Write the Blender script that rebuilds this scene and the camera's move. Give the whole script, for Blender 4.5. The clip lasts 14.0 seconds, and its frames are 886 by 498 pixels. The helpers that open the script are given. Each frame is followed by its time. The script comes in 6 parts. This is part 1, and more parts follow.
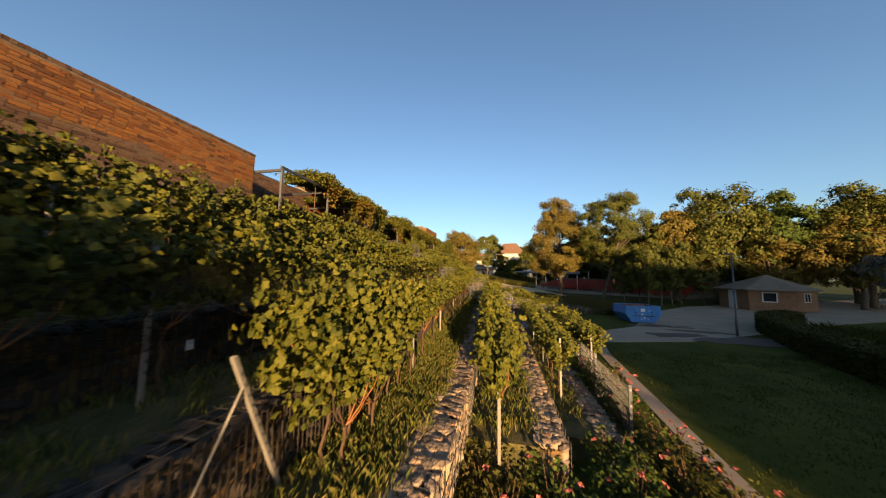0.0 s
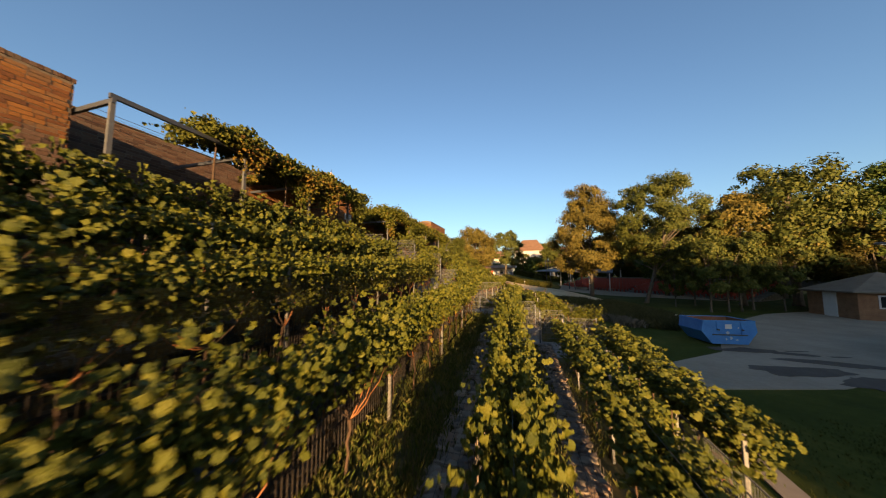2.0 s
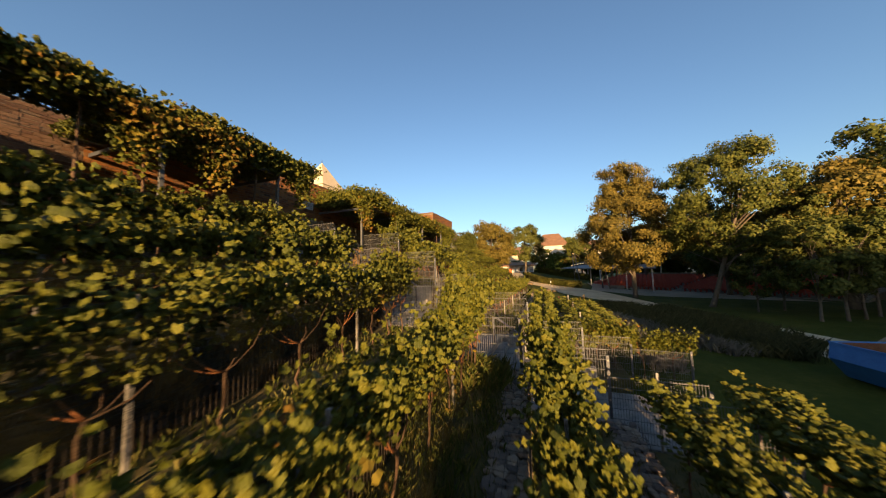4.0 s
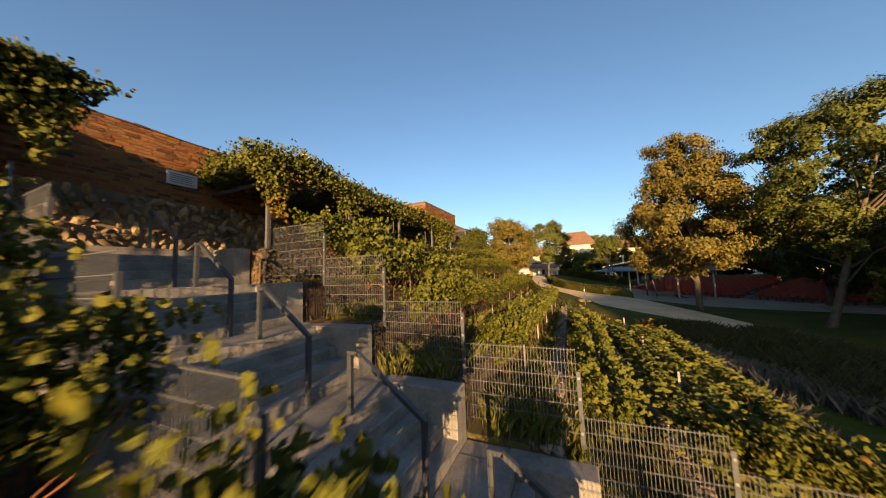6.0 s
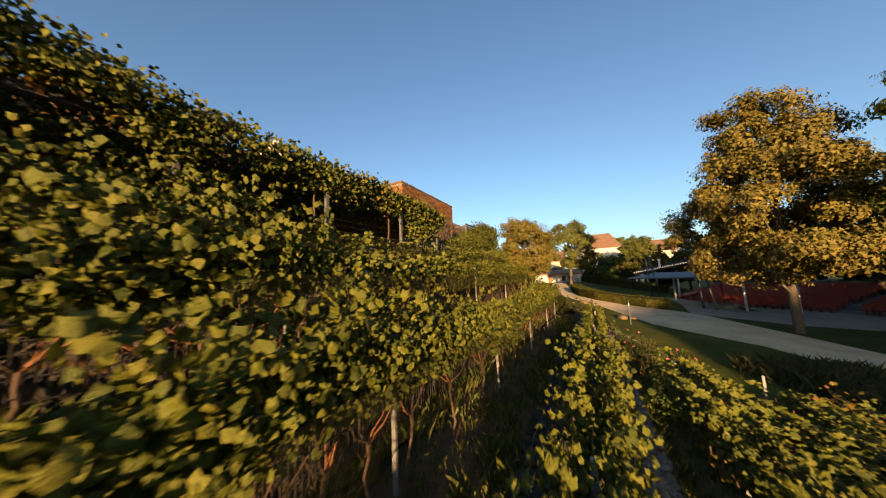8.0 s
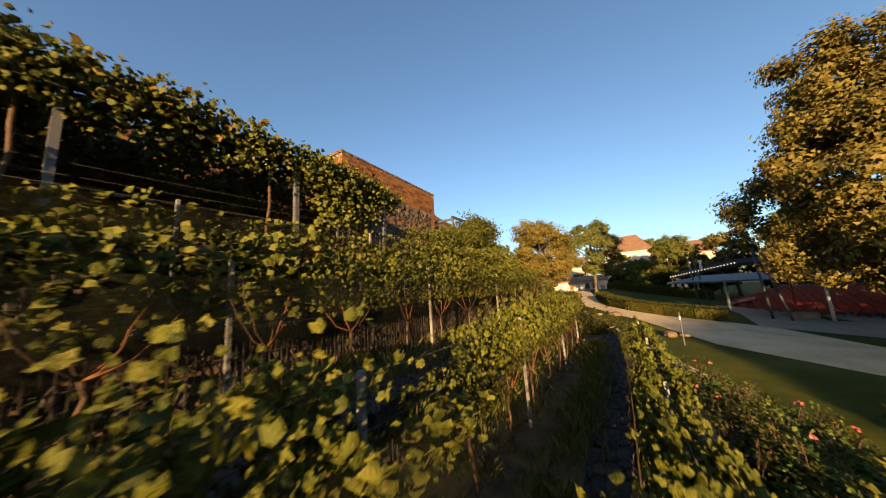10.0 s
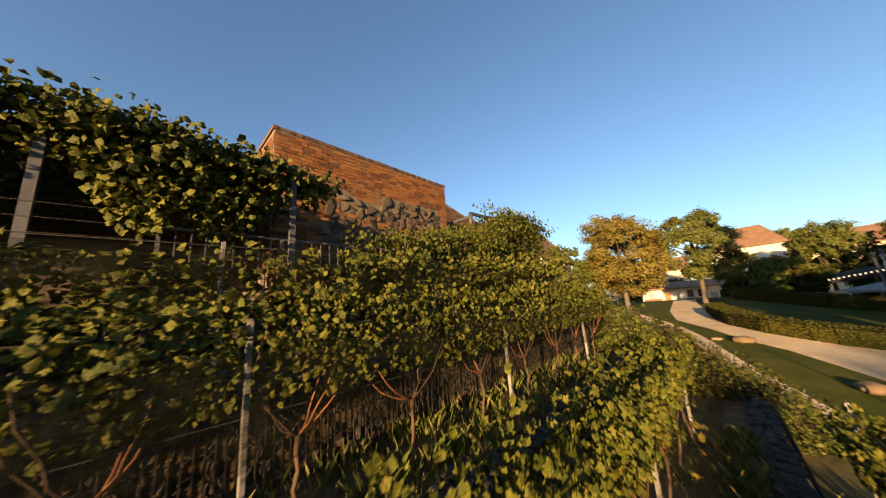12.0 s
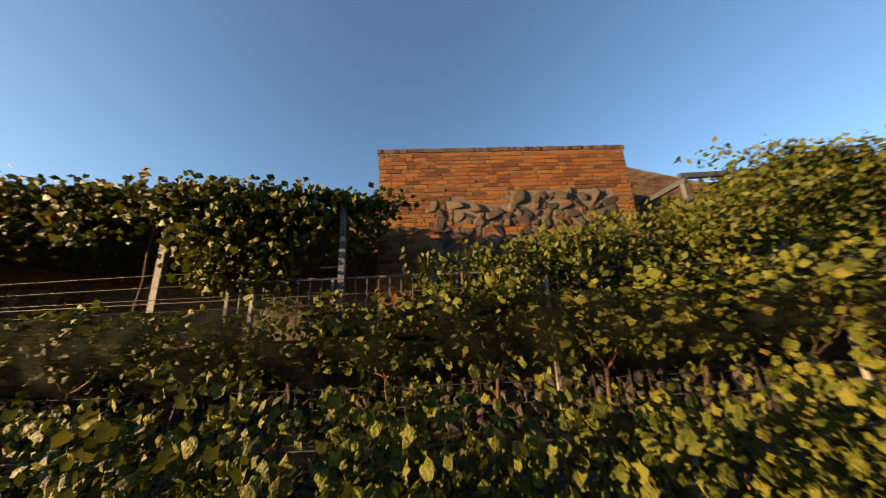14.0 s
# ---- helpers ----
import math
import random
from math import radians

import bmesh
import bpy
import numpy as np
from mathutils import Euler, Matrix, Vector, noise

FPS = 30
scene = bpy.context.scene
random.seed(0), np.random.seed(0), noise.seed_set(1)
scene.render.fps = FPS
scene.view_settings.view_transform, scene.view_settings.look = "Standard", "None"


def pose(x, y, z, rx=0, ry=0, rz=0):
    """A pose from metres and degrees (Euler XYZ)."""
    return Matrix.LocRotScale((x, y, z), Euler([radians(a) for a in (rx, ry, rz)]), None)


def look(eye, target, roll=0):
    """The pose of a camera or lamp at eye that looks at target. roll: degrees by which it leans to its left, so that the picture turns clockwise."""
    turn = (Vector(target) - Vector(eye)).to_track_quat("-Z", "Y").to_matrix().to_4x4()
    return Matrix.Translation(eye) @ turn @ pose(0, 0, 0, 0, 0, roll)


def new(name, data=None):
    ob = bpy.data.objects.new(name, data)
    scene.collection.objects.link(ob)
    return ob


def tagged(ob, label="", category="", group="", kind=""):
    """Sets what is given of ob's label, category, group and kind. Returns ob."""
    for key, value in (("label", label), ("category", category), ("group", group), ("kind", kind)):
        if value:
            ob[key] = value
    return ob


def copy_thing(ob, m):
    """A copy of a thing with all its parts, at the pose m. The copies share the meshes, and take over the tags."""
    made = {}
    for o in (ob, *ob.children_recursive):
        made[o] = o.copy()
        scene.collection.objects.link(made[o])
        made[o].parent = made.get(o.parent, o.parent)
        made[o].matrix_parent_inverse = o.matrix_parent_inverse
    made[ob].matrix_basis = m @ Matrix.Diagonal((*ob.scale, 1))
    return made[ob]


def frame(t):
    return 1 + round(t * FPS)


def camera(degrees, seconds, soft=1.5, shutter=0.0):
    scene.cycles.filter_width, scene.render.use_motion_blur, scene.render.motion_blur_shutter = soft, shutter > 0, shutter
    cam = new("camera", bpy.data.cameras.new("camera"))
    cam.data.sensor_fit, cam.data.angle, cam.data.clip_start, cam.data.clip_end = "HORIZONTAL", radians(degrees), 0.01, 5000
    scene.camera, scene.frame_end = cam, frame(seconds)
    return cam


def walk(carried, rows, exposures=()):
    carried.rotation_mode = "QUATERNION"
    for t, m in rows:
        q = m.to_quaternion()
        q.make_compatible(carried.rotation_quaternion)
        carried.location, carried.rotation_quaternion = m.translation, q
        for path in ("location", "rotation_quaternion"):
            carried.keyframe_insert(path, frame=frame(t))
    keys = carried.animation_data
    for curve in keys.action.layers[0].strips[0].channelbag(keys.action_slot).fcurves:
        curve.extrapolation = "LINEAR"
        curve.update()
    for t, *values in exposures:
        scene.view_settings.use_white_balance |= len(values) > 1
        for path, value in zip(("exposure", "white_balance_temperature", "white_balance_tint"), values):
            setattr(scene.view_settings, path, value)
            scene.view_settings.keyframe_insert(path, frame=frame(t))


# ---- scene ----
cam = camera(115.1, 14.0, 1.1, shutter=0.32)
PATH = [
    (0, (0.000, 0.000, 4.000), (-2.187, 9.718, 4.884), 0.86),
    (0.5, (-0.024, 1.183, 4.021), (-2.348, 10.870, 4.886), 0.61),
    (1, (-0.071, 2.423, 4.095), (-2.540, 12.074, 4.961), 0.56),
    (1.5, (-0.115, 3.688, 4.208), (-2.747, 13.299, 5.052), 0.42),
    (2, (-0.140, 4.977, 4.288), (-2.942, 14.539, 5.125), 0.08),
    (2.5, (-0.222, 6.320, 4.337), (-3.163, 15.843, 5.154), -0.27),
    (5, (-1.188, 13.144, 4.797), (-4.851, 22.413, 5.608), -1.88),
    (5.5, (-1.348, 14.659, 4.886), (-5.154, 23.868, 5.723), -1.92),
    (6, (-1.497, 16.125, 4.984), (-5.480, 25.256, 5.853), -2.04),
    (6.5, (-1.696, 17.538, 5.056), (-5.824, 26.604, 5.936), -1.97),
    (7, (-1.928, 18.886, 5.130), (-6.170, 27.899, 6.007), -1.82),
    (7.5, (-2.320, 20.246, 5.174), (-6.645, 29.209, 6.147), -2.08),
    (9.8, (-2.865, 25.214, 4.982), (-7.703, 33.824, 6.549), -3.92),
    (10, (-2.889, 25.601, 5.037), (-7.808, 34.167, 6.595), -3.98),
    (10.5, (-3.015, 26.592, 5.125), (-8.171, 34.998, 6.783), -4.35),
    (11, (-3.119, 27.559, 5.275), (-8.663, 35.697, 7.017), -4.33),
    (11.5, (-3.181, 28.418, 5.406), (-9.220, 36.174, 7.247), -4.43),
    (12, (-3.219, 29.296, 5.498), (-9.969, 36.403, 7.482), -4.44),
    (12.5, (-3.308, 30.095, 5.640), (-10.957, 36.174, 7.769), -4.21),
    (13, (-3.491, 30.759, 5.801), (-12.063, 35.382, 8.071), -4.04),
    (13.5, (-3.744, 31.295, 5.910), (-13.074, 33.944, 8.345), -3.53),
    (14, (-4.048, 31.641, 6.037), (-13.739, 32.084, 8.464), -2.68),
]
walk(cam, [(t, look(eye, target, roll)) for t, eye, target, roll in PATH], [(0.0, 1.78, 7350, 14), (7.5, 1.86, 7350, 14), (11.0, 1.96, 7300, 14), (14.0, 2.0, 7150, 13)])

# ---------------------------------------------------------------- light
SUN_EL, SUN_AZ = 7.6, 164.0          # degrees; azimuth clockwise from +y
world = bpy.data.worlds.new("world")
scene.world = world
world.use_nodes = True
wn = world.node_tree
sky = wn.nodes.new("ShaderNodeTexSky")
sky.sky_type = "NISHITA"
sky.sun_disc = False
sky.sun_elevation, sky.sun_rotation = radians(SUN_EL), radians(SUN_AZ)
sky.air_density, sky.dust_density, sky.ozone_density = 1.0, 1.1, 3.2
wn.links.new(sky.outputs[0], wn.nodes["Background"].inputs[0])
wn.nodes["Background"].inputs[1].default_value = 0.088
SUN_WAY = Vector((math.sin(radians(SUN_AZ)) * math.cos(radians(SUN_EL)), math.cos(radians(SUN_AZ)) * math.cos(radians(SUN_EL)), math.sin(radians(SUN_EL))))
sun = new("sun", bpy.data.lights.new("sun", "SUN"))
sun.data.energy, sun.data.angle, sun.data.color = 5.0, radians(0.6), (1.0, 0.66, 0.335)
sun.matrix_world = look(SUN_WAY * 100, (0, 0, 0))


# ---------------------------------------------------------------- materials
DEPTH = {"vine_leaf": 0.53, "brown_timber": 0.85, "blue_skip_paint": 0.9, "pale_road": 0.88, "weathered_rods": 0.24, "fieldstone_joined": 0.75, "fieldstone": 0.8, "soil_and_litter": 0.95, "clay_tiles": 0.6, "pale_post": 0.5, "hedge_leaf": 0.42, "climber_leaf": 0.62, "red_plastic": 0.6, "lime_mortar": 0.7, "autumn_leaf": 0.52, "white_render": 0.6, "concrete": 0.76, "sandy_path": 1.15, "lawn": 0.72, "tree_bark": 0.5, "canopy_sheet": 0.36, "cream_render": 0.65, "white_paint": 0.65, "tree_leaf_gold": 0.61, "tree_leaf_olive": 0.78, "tree_leaf_lime": 0.66, "shaded_rubble": 0.34, "shaded_rubble_joined": 0.34, "grey_gravel": 1.0, "hut_roofing": 0.9, "tree_leaf_green": 0.7, "old_brick": 0.56, "old_brick_joined": 0.56, "wall_fieldstone": 0.23, "wall_fieldstone_joined": 0.23}   # how deep each paint is mixed


def mat(name, cols, scale=3.0, rough=0.8, bump=0.0, metal=0.0, per="", bscale=None, translucent=0.0, detail=6.0):
    """cols: 2 to 4 colours spread over a noise at that scale, or over each piece's random value (per: island or object)."""
    m = bpy.data.materials.new(name)
    m.use_nodes = True
    t = m.node_tree
    p = t.nodes["Principled BSDF"]
    co = t.nodes.new("ShaderNodeTexCoord")
    if per == "object":
        geo = t.nodes.new("ShaderNodeNewGeometry")
    n1 = t.nodes.new("ShaderNodeTexNoise")
    n1.inputs["Scale"].default_value, n1.inputs["Detail"].default_value = scale, detail
    n2 = t.nodes.new("ShaderNodeTexNoise")
    n2.inputs["Scale"].default_value, n2.inputs["Detail"].default_value = scale * 9, 4
    if per == "object":
        pos = t.nodes.new("ShaderNodeNewGeometry").outputs["Position"]
    else:
        pos = co.outputs["Object"]
    for n in (n1, n2):
        t.links.new(pos, n.inputs["Vector"])
    mixv = t.nodes.new("ShaderNodeMath")
    mixv.operation = "MULTIPLY_ADD"
    mixv.inputs[1].default_value = 0.35
    t.links.new(n2.outputs[0], mixv.inputs[0])
    sc = t.nodes.new("ShaderNodeMath")
    sc.operation = "MULTIPLY"
    sc.inputs[1].default_value = 0.65
    t.links.new(n1.outputs[0], sc.inputs[0])
    t.links.new(sc.outputs[0], mixv.inputs[2])
    value = mixv.outputs[0]
    lo, hi = 0.3, 0.7
    if per:
        if per == "island":
            rnd = t.nodes.new("ShaderNodeNewGeometry").outputs["Random Per Island"]
        else:
            rnd = t.nodes.new("ShaderNodeObjectInfo").outputs["Random"]
        k = t.nodes.new("ShaderNodeMath")
        k.operation = "MULTIPLY_ADD"
        k.inputs[1].default_value = 0.6
        t.links.new(rnd, k.inputs[0])
        k2 = t.nodes.new("ShaderNodeMath")
        k2.operation = "MULTIPLY"
        k2.inputs[1].default_value = 0.4
        t.links.new(value, k2.inputs[0])
        t.links.new(k2.outputs[0], k.inputs[2])
        value = k.outputs[0]
        lo, hi = 0.15, 0.85
    ramp = t.nodes.new("ShaderNodeValToRGB")
    el = ramp.color_ramp.elements
    while len(el) < len(cols):
        el.new(0.5)
    for i, c in enumerate(cols):
        el[i].position = lo + (hi - lo) * i / (len(cols) - 1)
        el[i].color = (*(q * DEPTH.get(name, 0.54) for q in c), 1)
    t.links.new(value, ramp.inputs[0])
    t.links.new(ramp.outputs[0], p.inputs["Base Color"])
    p.inputs["Specular IOR Level"].default_value = 0.16 if name == "vine_leaf" else 0.1 if translucent or name in ("lawn", "sandy_path", "soil_and_litter", "grey_gravel") else 0.2 if name == "pale_road" else 0.4
    p.inputs["Roughness"].default_value, p.inputs["Metallic"].default_value = rough, metal
    if bump:
        b = t.nodes.new("ShaderNodeBump")
        b.inputs["Strength"].default_value, b.inputs["Distance"].default_value = bump, 0.02
        nb = t.nodes.new("ShaderNodeTexNoise")
        nb.inputs["Scale"].default_value, nb.inputs["Detail"].default_value = bscale or scale * 12, 6
        t.links.new(pos, nb.inputs["Vector"])
        t.links.new(nb.outputs[0], b.inputs["Height"])
        t.links.new(b.outputs[0], p.inputs["Normal"])
    if translucent:
        tr = t.nodes.new("ShaderNodeBsdfTranslucent")
        t.links.new(ramp.outputs[0], tr.inputs[0])
        mx = t.nodes.new("ShaderNodeMixShader")
        mx.inputs[0].default_value = translucent
        t.links.new(p.outputs[0], mx.inputs[1])
        t.links.new(tr.outputs[0], mx.inputs[2])
        t.links.new(mx.outputs[0], t.nodes["Material Output"].inputs[0])
    return m


VINE_LEAF = mat("vine_leaf", [(0.046, 0.064, 0.009), (0.104, 0.118, 0.015), (0.160, 0.166, 0.022), (0.216, 0.198, 0.028)], 26.0, 0.5, 0.8, per="island", bscale=60, translucent=0.16)
DRY_LEAF = mat("autumn_leaf", [(0.12, 0.12, 0.02), (0.27, 0.21, 0.035), (0.30, 0.18, 0.035), (0.20, 0.09, 0.03)], 22.0, 0.6, per="island", translucent=0.3)
CANE = mat("vine_bark", [(0.08, 0.045, 0.025), (0.17, 0.10, 0.055)], 14, 0.9, 0.6)
SHOOT = mat("red_shoot", [(0.32, 0.11, 0.035), (0.44, 0.18, 0.06)], 14, 0.7)
BRICK = mat("old_brick", [(0.075, 0.032, 0.016), (0.24, 0.080, 0.018), (0.37, 0.145, 0.030), (0.19, 0.105, 0.05)], 1.4, 0.9, 0.5, per="object", bscale=60)
BRICK_STUFF = mat("old_brick_joined", [(0.075, 0.032, 0.016), (0.24, 0.080, 0.018), (0.37, 0.145, 0.030), (0.19, 0.105, 0.05)], 1.4, 0.9, 0.5, per="island", bscale=60)
# worn sooty brick, and the far wall's brick with shade in its colour
BRICK_WORN_SHADED = mat("worn_shaded_brick", [(0.07, 0.035, 0.022), (0.14, 0.07, 0.04), (0.20, 0.11, 0.065), (0.16, 0.115, 0.08)], 1.4, 0.9, 0.5, per="island", bscale=60)
MORTAR = mat("lime_mortar", [(0.11, 0.084, 0.058), (0.235, 0.185, 0.132)], 5, 0.95, 0.8)
FIELDSTONE = mat("fieldstone", [(0.10, 0.085, 0.075), (0.26, 0.20, 0.15), (0.36, 0.27, 0.18), (0.23, 0.13, 0.09)], 4, 0.85, 0.5, per="object", bscale=40)
FIELD_STUFF = mat("fieldstone_joined", [(0.10, 0.085, 0.075), (0.24, 0.19, 0.15), (0.36, 0.29, 0.21), (0.28, 0.16, 0.10)], 4, 0.85, 0.5, per="island", bscale=40)
# gabion stone coloured darker for the shade that the vines throw on it
SHADESTONE = mat("shaded_rubble", [(0.05, 0.045, 0.04), (0.12, 0.10, 0.08), (0.18, 0.14, 0.10)], 4, 0.9, 0.5, per="object", bscale=40)
SHADE_STUFF = mat("shaded_rubble_joined", [(0.05, 0.045, 0.04), (0.12, 0.10, 0.08), (0.18, 0.14, 0.10)], 4, 0.9, 0.5, per="island", bscale=40)
RUBBLE = mat("rubble_stone", [(0.16, 0.11, 0.06), (0.34, 0.24, 0.13), (0.46, 0.34, 0.20)], 7, 0.9, 0.7, per="object", bscale=35)
RUBBLE_STUFF = mat("rubble_stone_joined", [(0.16, 0.11, 0.06), (0.34, 0.24, 0.13), (0.46, 0.34, 0.20)], 7, 0.9, 0.7, per="island", bscale=35)
WALLSTONE = mat("wall_fieldstone", [(0.06, 0.055, 0.055), (0.20, 0.15, 0.095), (0.36, 0.27, 0.17), (0.24, 0.13, 0.08)], 7, 0.85, 0.7, per="object", bscale=35)
WALL_STUFF = mat("wall_fieldstone_joined", [(0.06, 0.055, 0.055), (0.20, 0.15, 0.095), (0.36, 0.27, 0.17), (0.24, 0.13, 0.08)], 7, 0.85, 0.7, per="island", bscale=35)
CONCRETE = mat("concrete", [(0.11, 0.105, 0.092), (0.22, 0.21, 0.19), (0.32, 0.30, 0.27)], 2.4, 0.88, 0.4, bscale=45)
STEEL = mat("galvanised_steel", [(0.11, 0.115, 0.12), (0.18, 0.185, 0.19)], 8, 0.6, 0.1, metal=0.2)
DARKSTEEL = mat("anthracite_steel", [(0.075, 0.085, 0.10), (0.11, 0.12, 0.14)], 6, 0.5, 0.1, metal=0.3)
POSTMAT = mat("pale_post", [(0.28, 0.265, 0.235), (0.42, 0.40, 0.36)], 9, 0.6, 0.2, metal=0.2)
WIRE = mat("wire", [(0.045, 0.043, 0.04), (0.085, 0.082, 0.076)], 10, 0.75)
SOIL = mat("soil_and_litter", [(0.05, 0.035, 0.02), (0.11, 0.07, 0.035), (0.22, 0.13, 0.05)], 4, 0.95, 0.9, bscale=30)
TURF = mat("terrace_turf", [(0.06, 0.05, 0.02), (0.10, 0.095, 0.022), (0.18, 0.14, 0.045), (0.27, 0.18, 0.07)], 2.5, 0.95, 1.0, bscale=45)
GRASS = mat("grass_blade", [(0.06, 0.095, 0.014), (0.14, 0.155, 0.030), (0.29, 0.23, 0.08)], 1.0, 0.7, per="island", translucent=0.15)
LAWN = mat("lawn", [(0.036, 0.050, 0.005), (0.058, 0.070, 0.008), (0.105, 0.098, 0.016)], 0.6, 0.95, 0.8, bscale=25)
ASPHALT = mat("pale_road", [(0.24, 0.19, 0.135), (0.345, 0.28, 0.205)], 0.7, 0.9, 0.3, bscale=60)
GRAVEL = mat("grey_gravel", [(0.34, 0.265, 0.16), (0.46, 0.365, 0.23), (0.54, 0.44, 0.29)], 0.8, 0.95, 0.4, bscale=40)
SAND = mat("sandy_path", [(0.30, 0.23, 0.15), (0.40, 0.32, 0.22), (0.46, 0.38, 0.27)], 0.8, 0.95, 0.4, bscale=40)
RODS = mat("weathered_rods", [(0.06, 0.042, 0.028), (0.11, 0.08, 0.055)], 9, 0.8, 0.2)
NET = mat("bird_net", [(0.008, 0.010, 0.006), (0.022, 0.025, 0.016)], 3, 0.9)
ROOF = mat("clay_tiles", [(0.19, 0.10, 0.06), (0.29, 0.165, 0.10)], 1.2, 0.85, 0.5, bscale=8)
WHITE = mat("white_render", [(0.68, 0.63, 0.54), (0.80, 0.76, 0.68)], 0.8, 0.9, 0.2)
CREAM = mat("cream_render", [(0.62, 0.52, 0.36), (0.74, 0.64, 0.47)], 0.8, 0.9, 0.2)
PANE = mat("window_glass", [(0.02, 0.025, 0.03), (0.04, 0.05, 0.06)], 1.0, 0.08)
TIMBER = mat("brown_timber", [(0.16, 0.08, 0.04), (0.29, 0.155, 0.08)], 3, 0.8, 0.4)
SHINGLE = mat("hut_roofing", [(0.12, 0.10, 0.075), (0.19, 0.16, 0.12)], 2, 0.9, 0.5)
BLUE = mat("blue_skip_paint", [(0.02, 0.13, 0.36), (0.04, 0.22, 0.52)], 2.5, 0.5, 0.15)
RUST = mat("rusted_steel", [(0.20, 0.075, 0.03), (0.40, 0.16, 0.065)], 3, 0.9, 0.5)
RED = mat("red_plastic", [(0.42, 0.055, 0.03), (0.55, 0.09, 0.045)], 3, 0.55)
ORANGE = mat("orange_fabric", [(0.65, 0.13, 0.03), (0.75, 0.2, 0.05)], 3, 0.7)
CANOPY = mat("canopy_sheet", [(0.18, 0.195, 0.21), (0.26, 0.275, 0.29)], 1.5, 0.6)
BARK = mat("tree_bark", [(0.09, 0.07, 0.05), (0.24, 0.19, 0.135)], 5, 0.95, 0.9)
TREE_GREEN = mat("tree_leaf_green", [(0.03, 0.055, 0.01), (0.065, 0.10, 0.018), (0.11, 0.14, 0.03)], 1.0, 0.6, per="island", translucent=0.15)
TREE_OLIVE = mat("tree_leaf_olive", [(0.035, 0.05, 0.01), (0.08, 0.095, 0.02), (0.145, 0.14, 0.03)], 1.0, 0.6, per="island", translucent=0.15)
TREE_GOLD = mat("tree_leaf_gold", [(0.075, 0.070, 0.016), (0.170, 0.138, 0.03), (0.255, 0.185, 0.044)], 1.0, 0.6, per="island", translucent=0.15)
TREE_LIME = mat("tree_leaf_lime", [(0.055, 0.07, 0.016), (0.11, 0.125, 0.03), (0.17, 0.17, 0.045)], 1.0, 0.6, per="island", translucent=0.15)
HEDGE = mat("hedge_leaf", [(0.04, 0.05, 0.01), (0.09, 0.095, 0.018), (0.17, 0.15, 0.03)], 1.0, 0.6, per="island", translucent=0.2)
CLIMBER = mat("climber_leaf", [(0.04, 0.055, 0.01), (0.09, 0.105, 0.018), (0.17, 0.16, 0.03)], 1.0, 0.55, per="island", translucent=0.3)
ROSE = mat("rose_petal", [(0.50, 0.10, 0.09), (0.62, 0.20, 0.16)], 8, 0.6, per="island")
TALLGRASS = mat("tall_meadow_grass", [(0.05, 0.055, 0.018), (0.09, 0.09, 0.032), (0.16, 0.14, 0.06)], 1, 0.8, per="island", translucent=0.2)
GREYHERB = mat("dry_grey_herb", [(0.09, 0.086, 0.062), (0.21, 0.19, 0.145)], 2, 0.8, per="island")
MEADOW = mat("meadow_blade", [(0.03, 0.045, 0.006), (0.06, 0.07, 0.010), (0.11, 0.10, 0.022)], 1, 0.8, per="island", translucent=0.2)
WHITEPAINT = mat("white_paint", [(0.70, 0.69, 0.66), (0.80, 0.79, 0.76)], 4, 0.5)
SOOT = mat("tarred_timber", [(0.02, 0.018, 0.016), (0.045, 0.04, 0.035)], 2, 0.9, 0.3)
# oily dirt by the skip, and the shade painted on the yard
DIRT_SHADE = mat("dirt_and_shade", [(0.07, 0.050, 0.034), (0.17, 0.128, 0.088)], 1.5, 0.8, 0.3)
PLATE = mat("pale_sign_plate", [(0.62, 0.63, 0.63), (0.72, 0.73, 0.73)], 5, 0.5)
GREYINK = mat("grey_lettering", [(0.16, 0.16, 0.16), (0.22, 0.22, 0.22)], 5, 0.6)
MURAL = mat("mural_blue", [(0.20, 0.30, 0.40), (0.42, 0.46, 0.48)], 1, 0.8)
BULB = bpy.data.materials.new("lit_bulb")
BULB.use_nodes = True
BULB.node_tree.nodes["Principled BSDF"].inputs["Base Color"].default_value = (0.3, 0.2, 0.1, 1)
BULB.node_tree.nodes["Principled BSDF"].inputs["Emission Color"].default_value = (1.0, 0.8, 0.5, 1)
BULB.node_tree.nodes["Principled BSDF"].inputs["Emission Strength"].default_value = 0.4


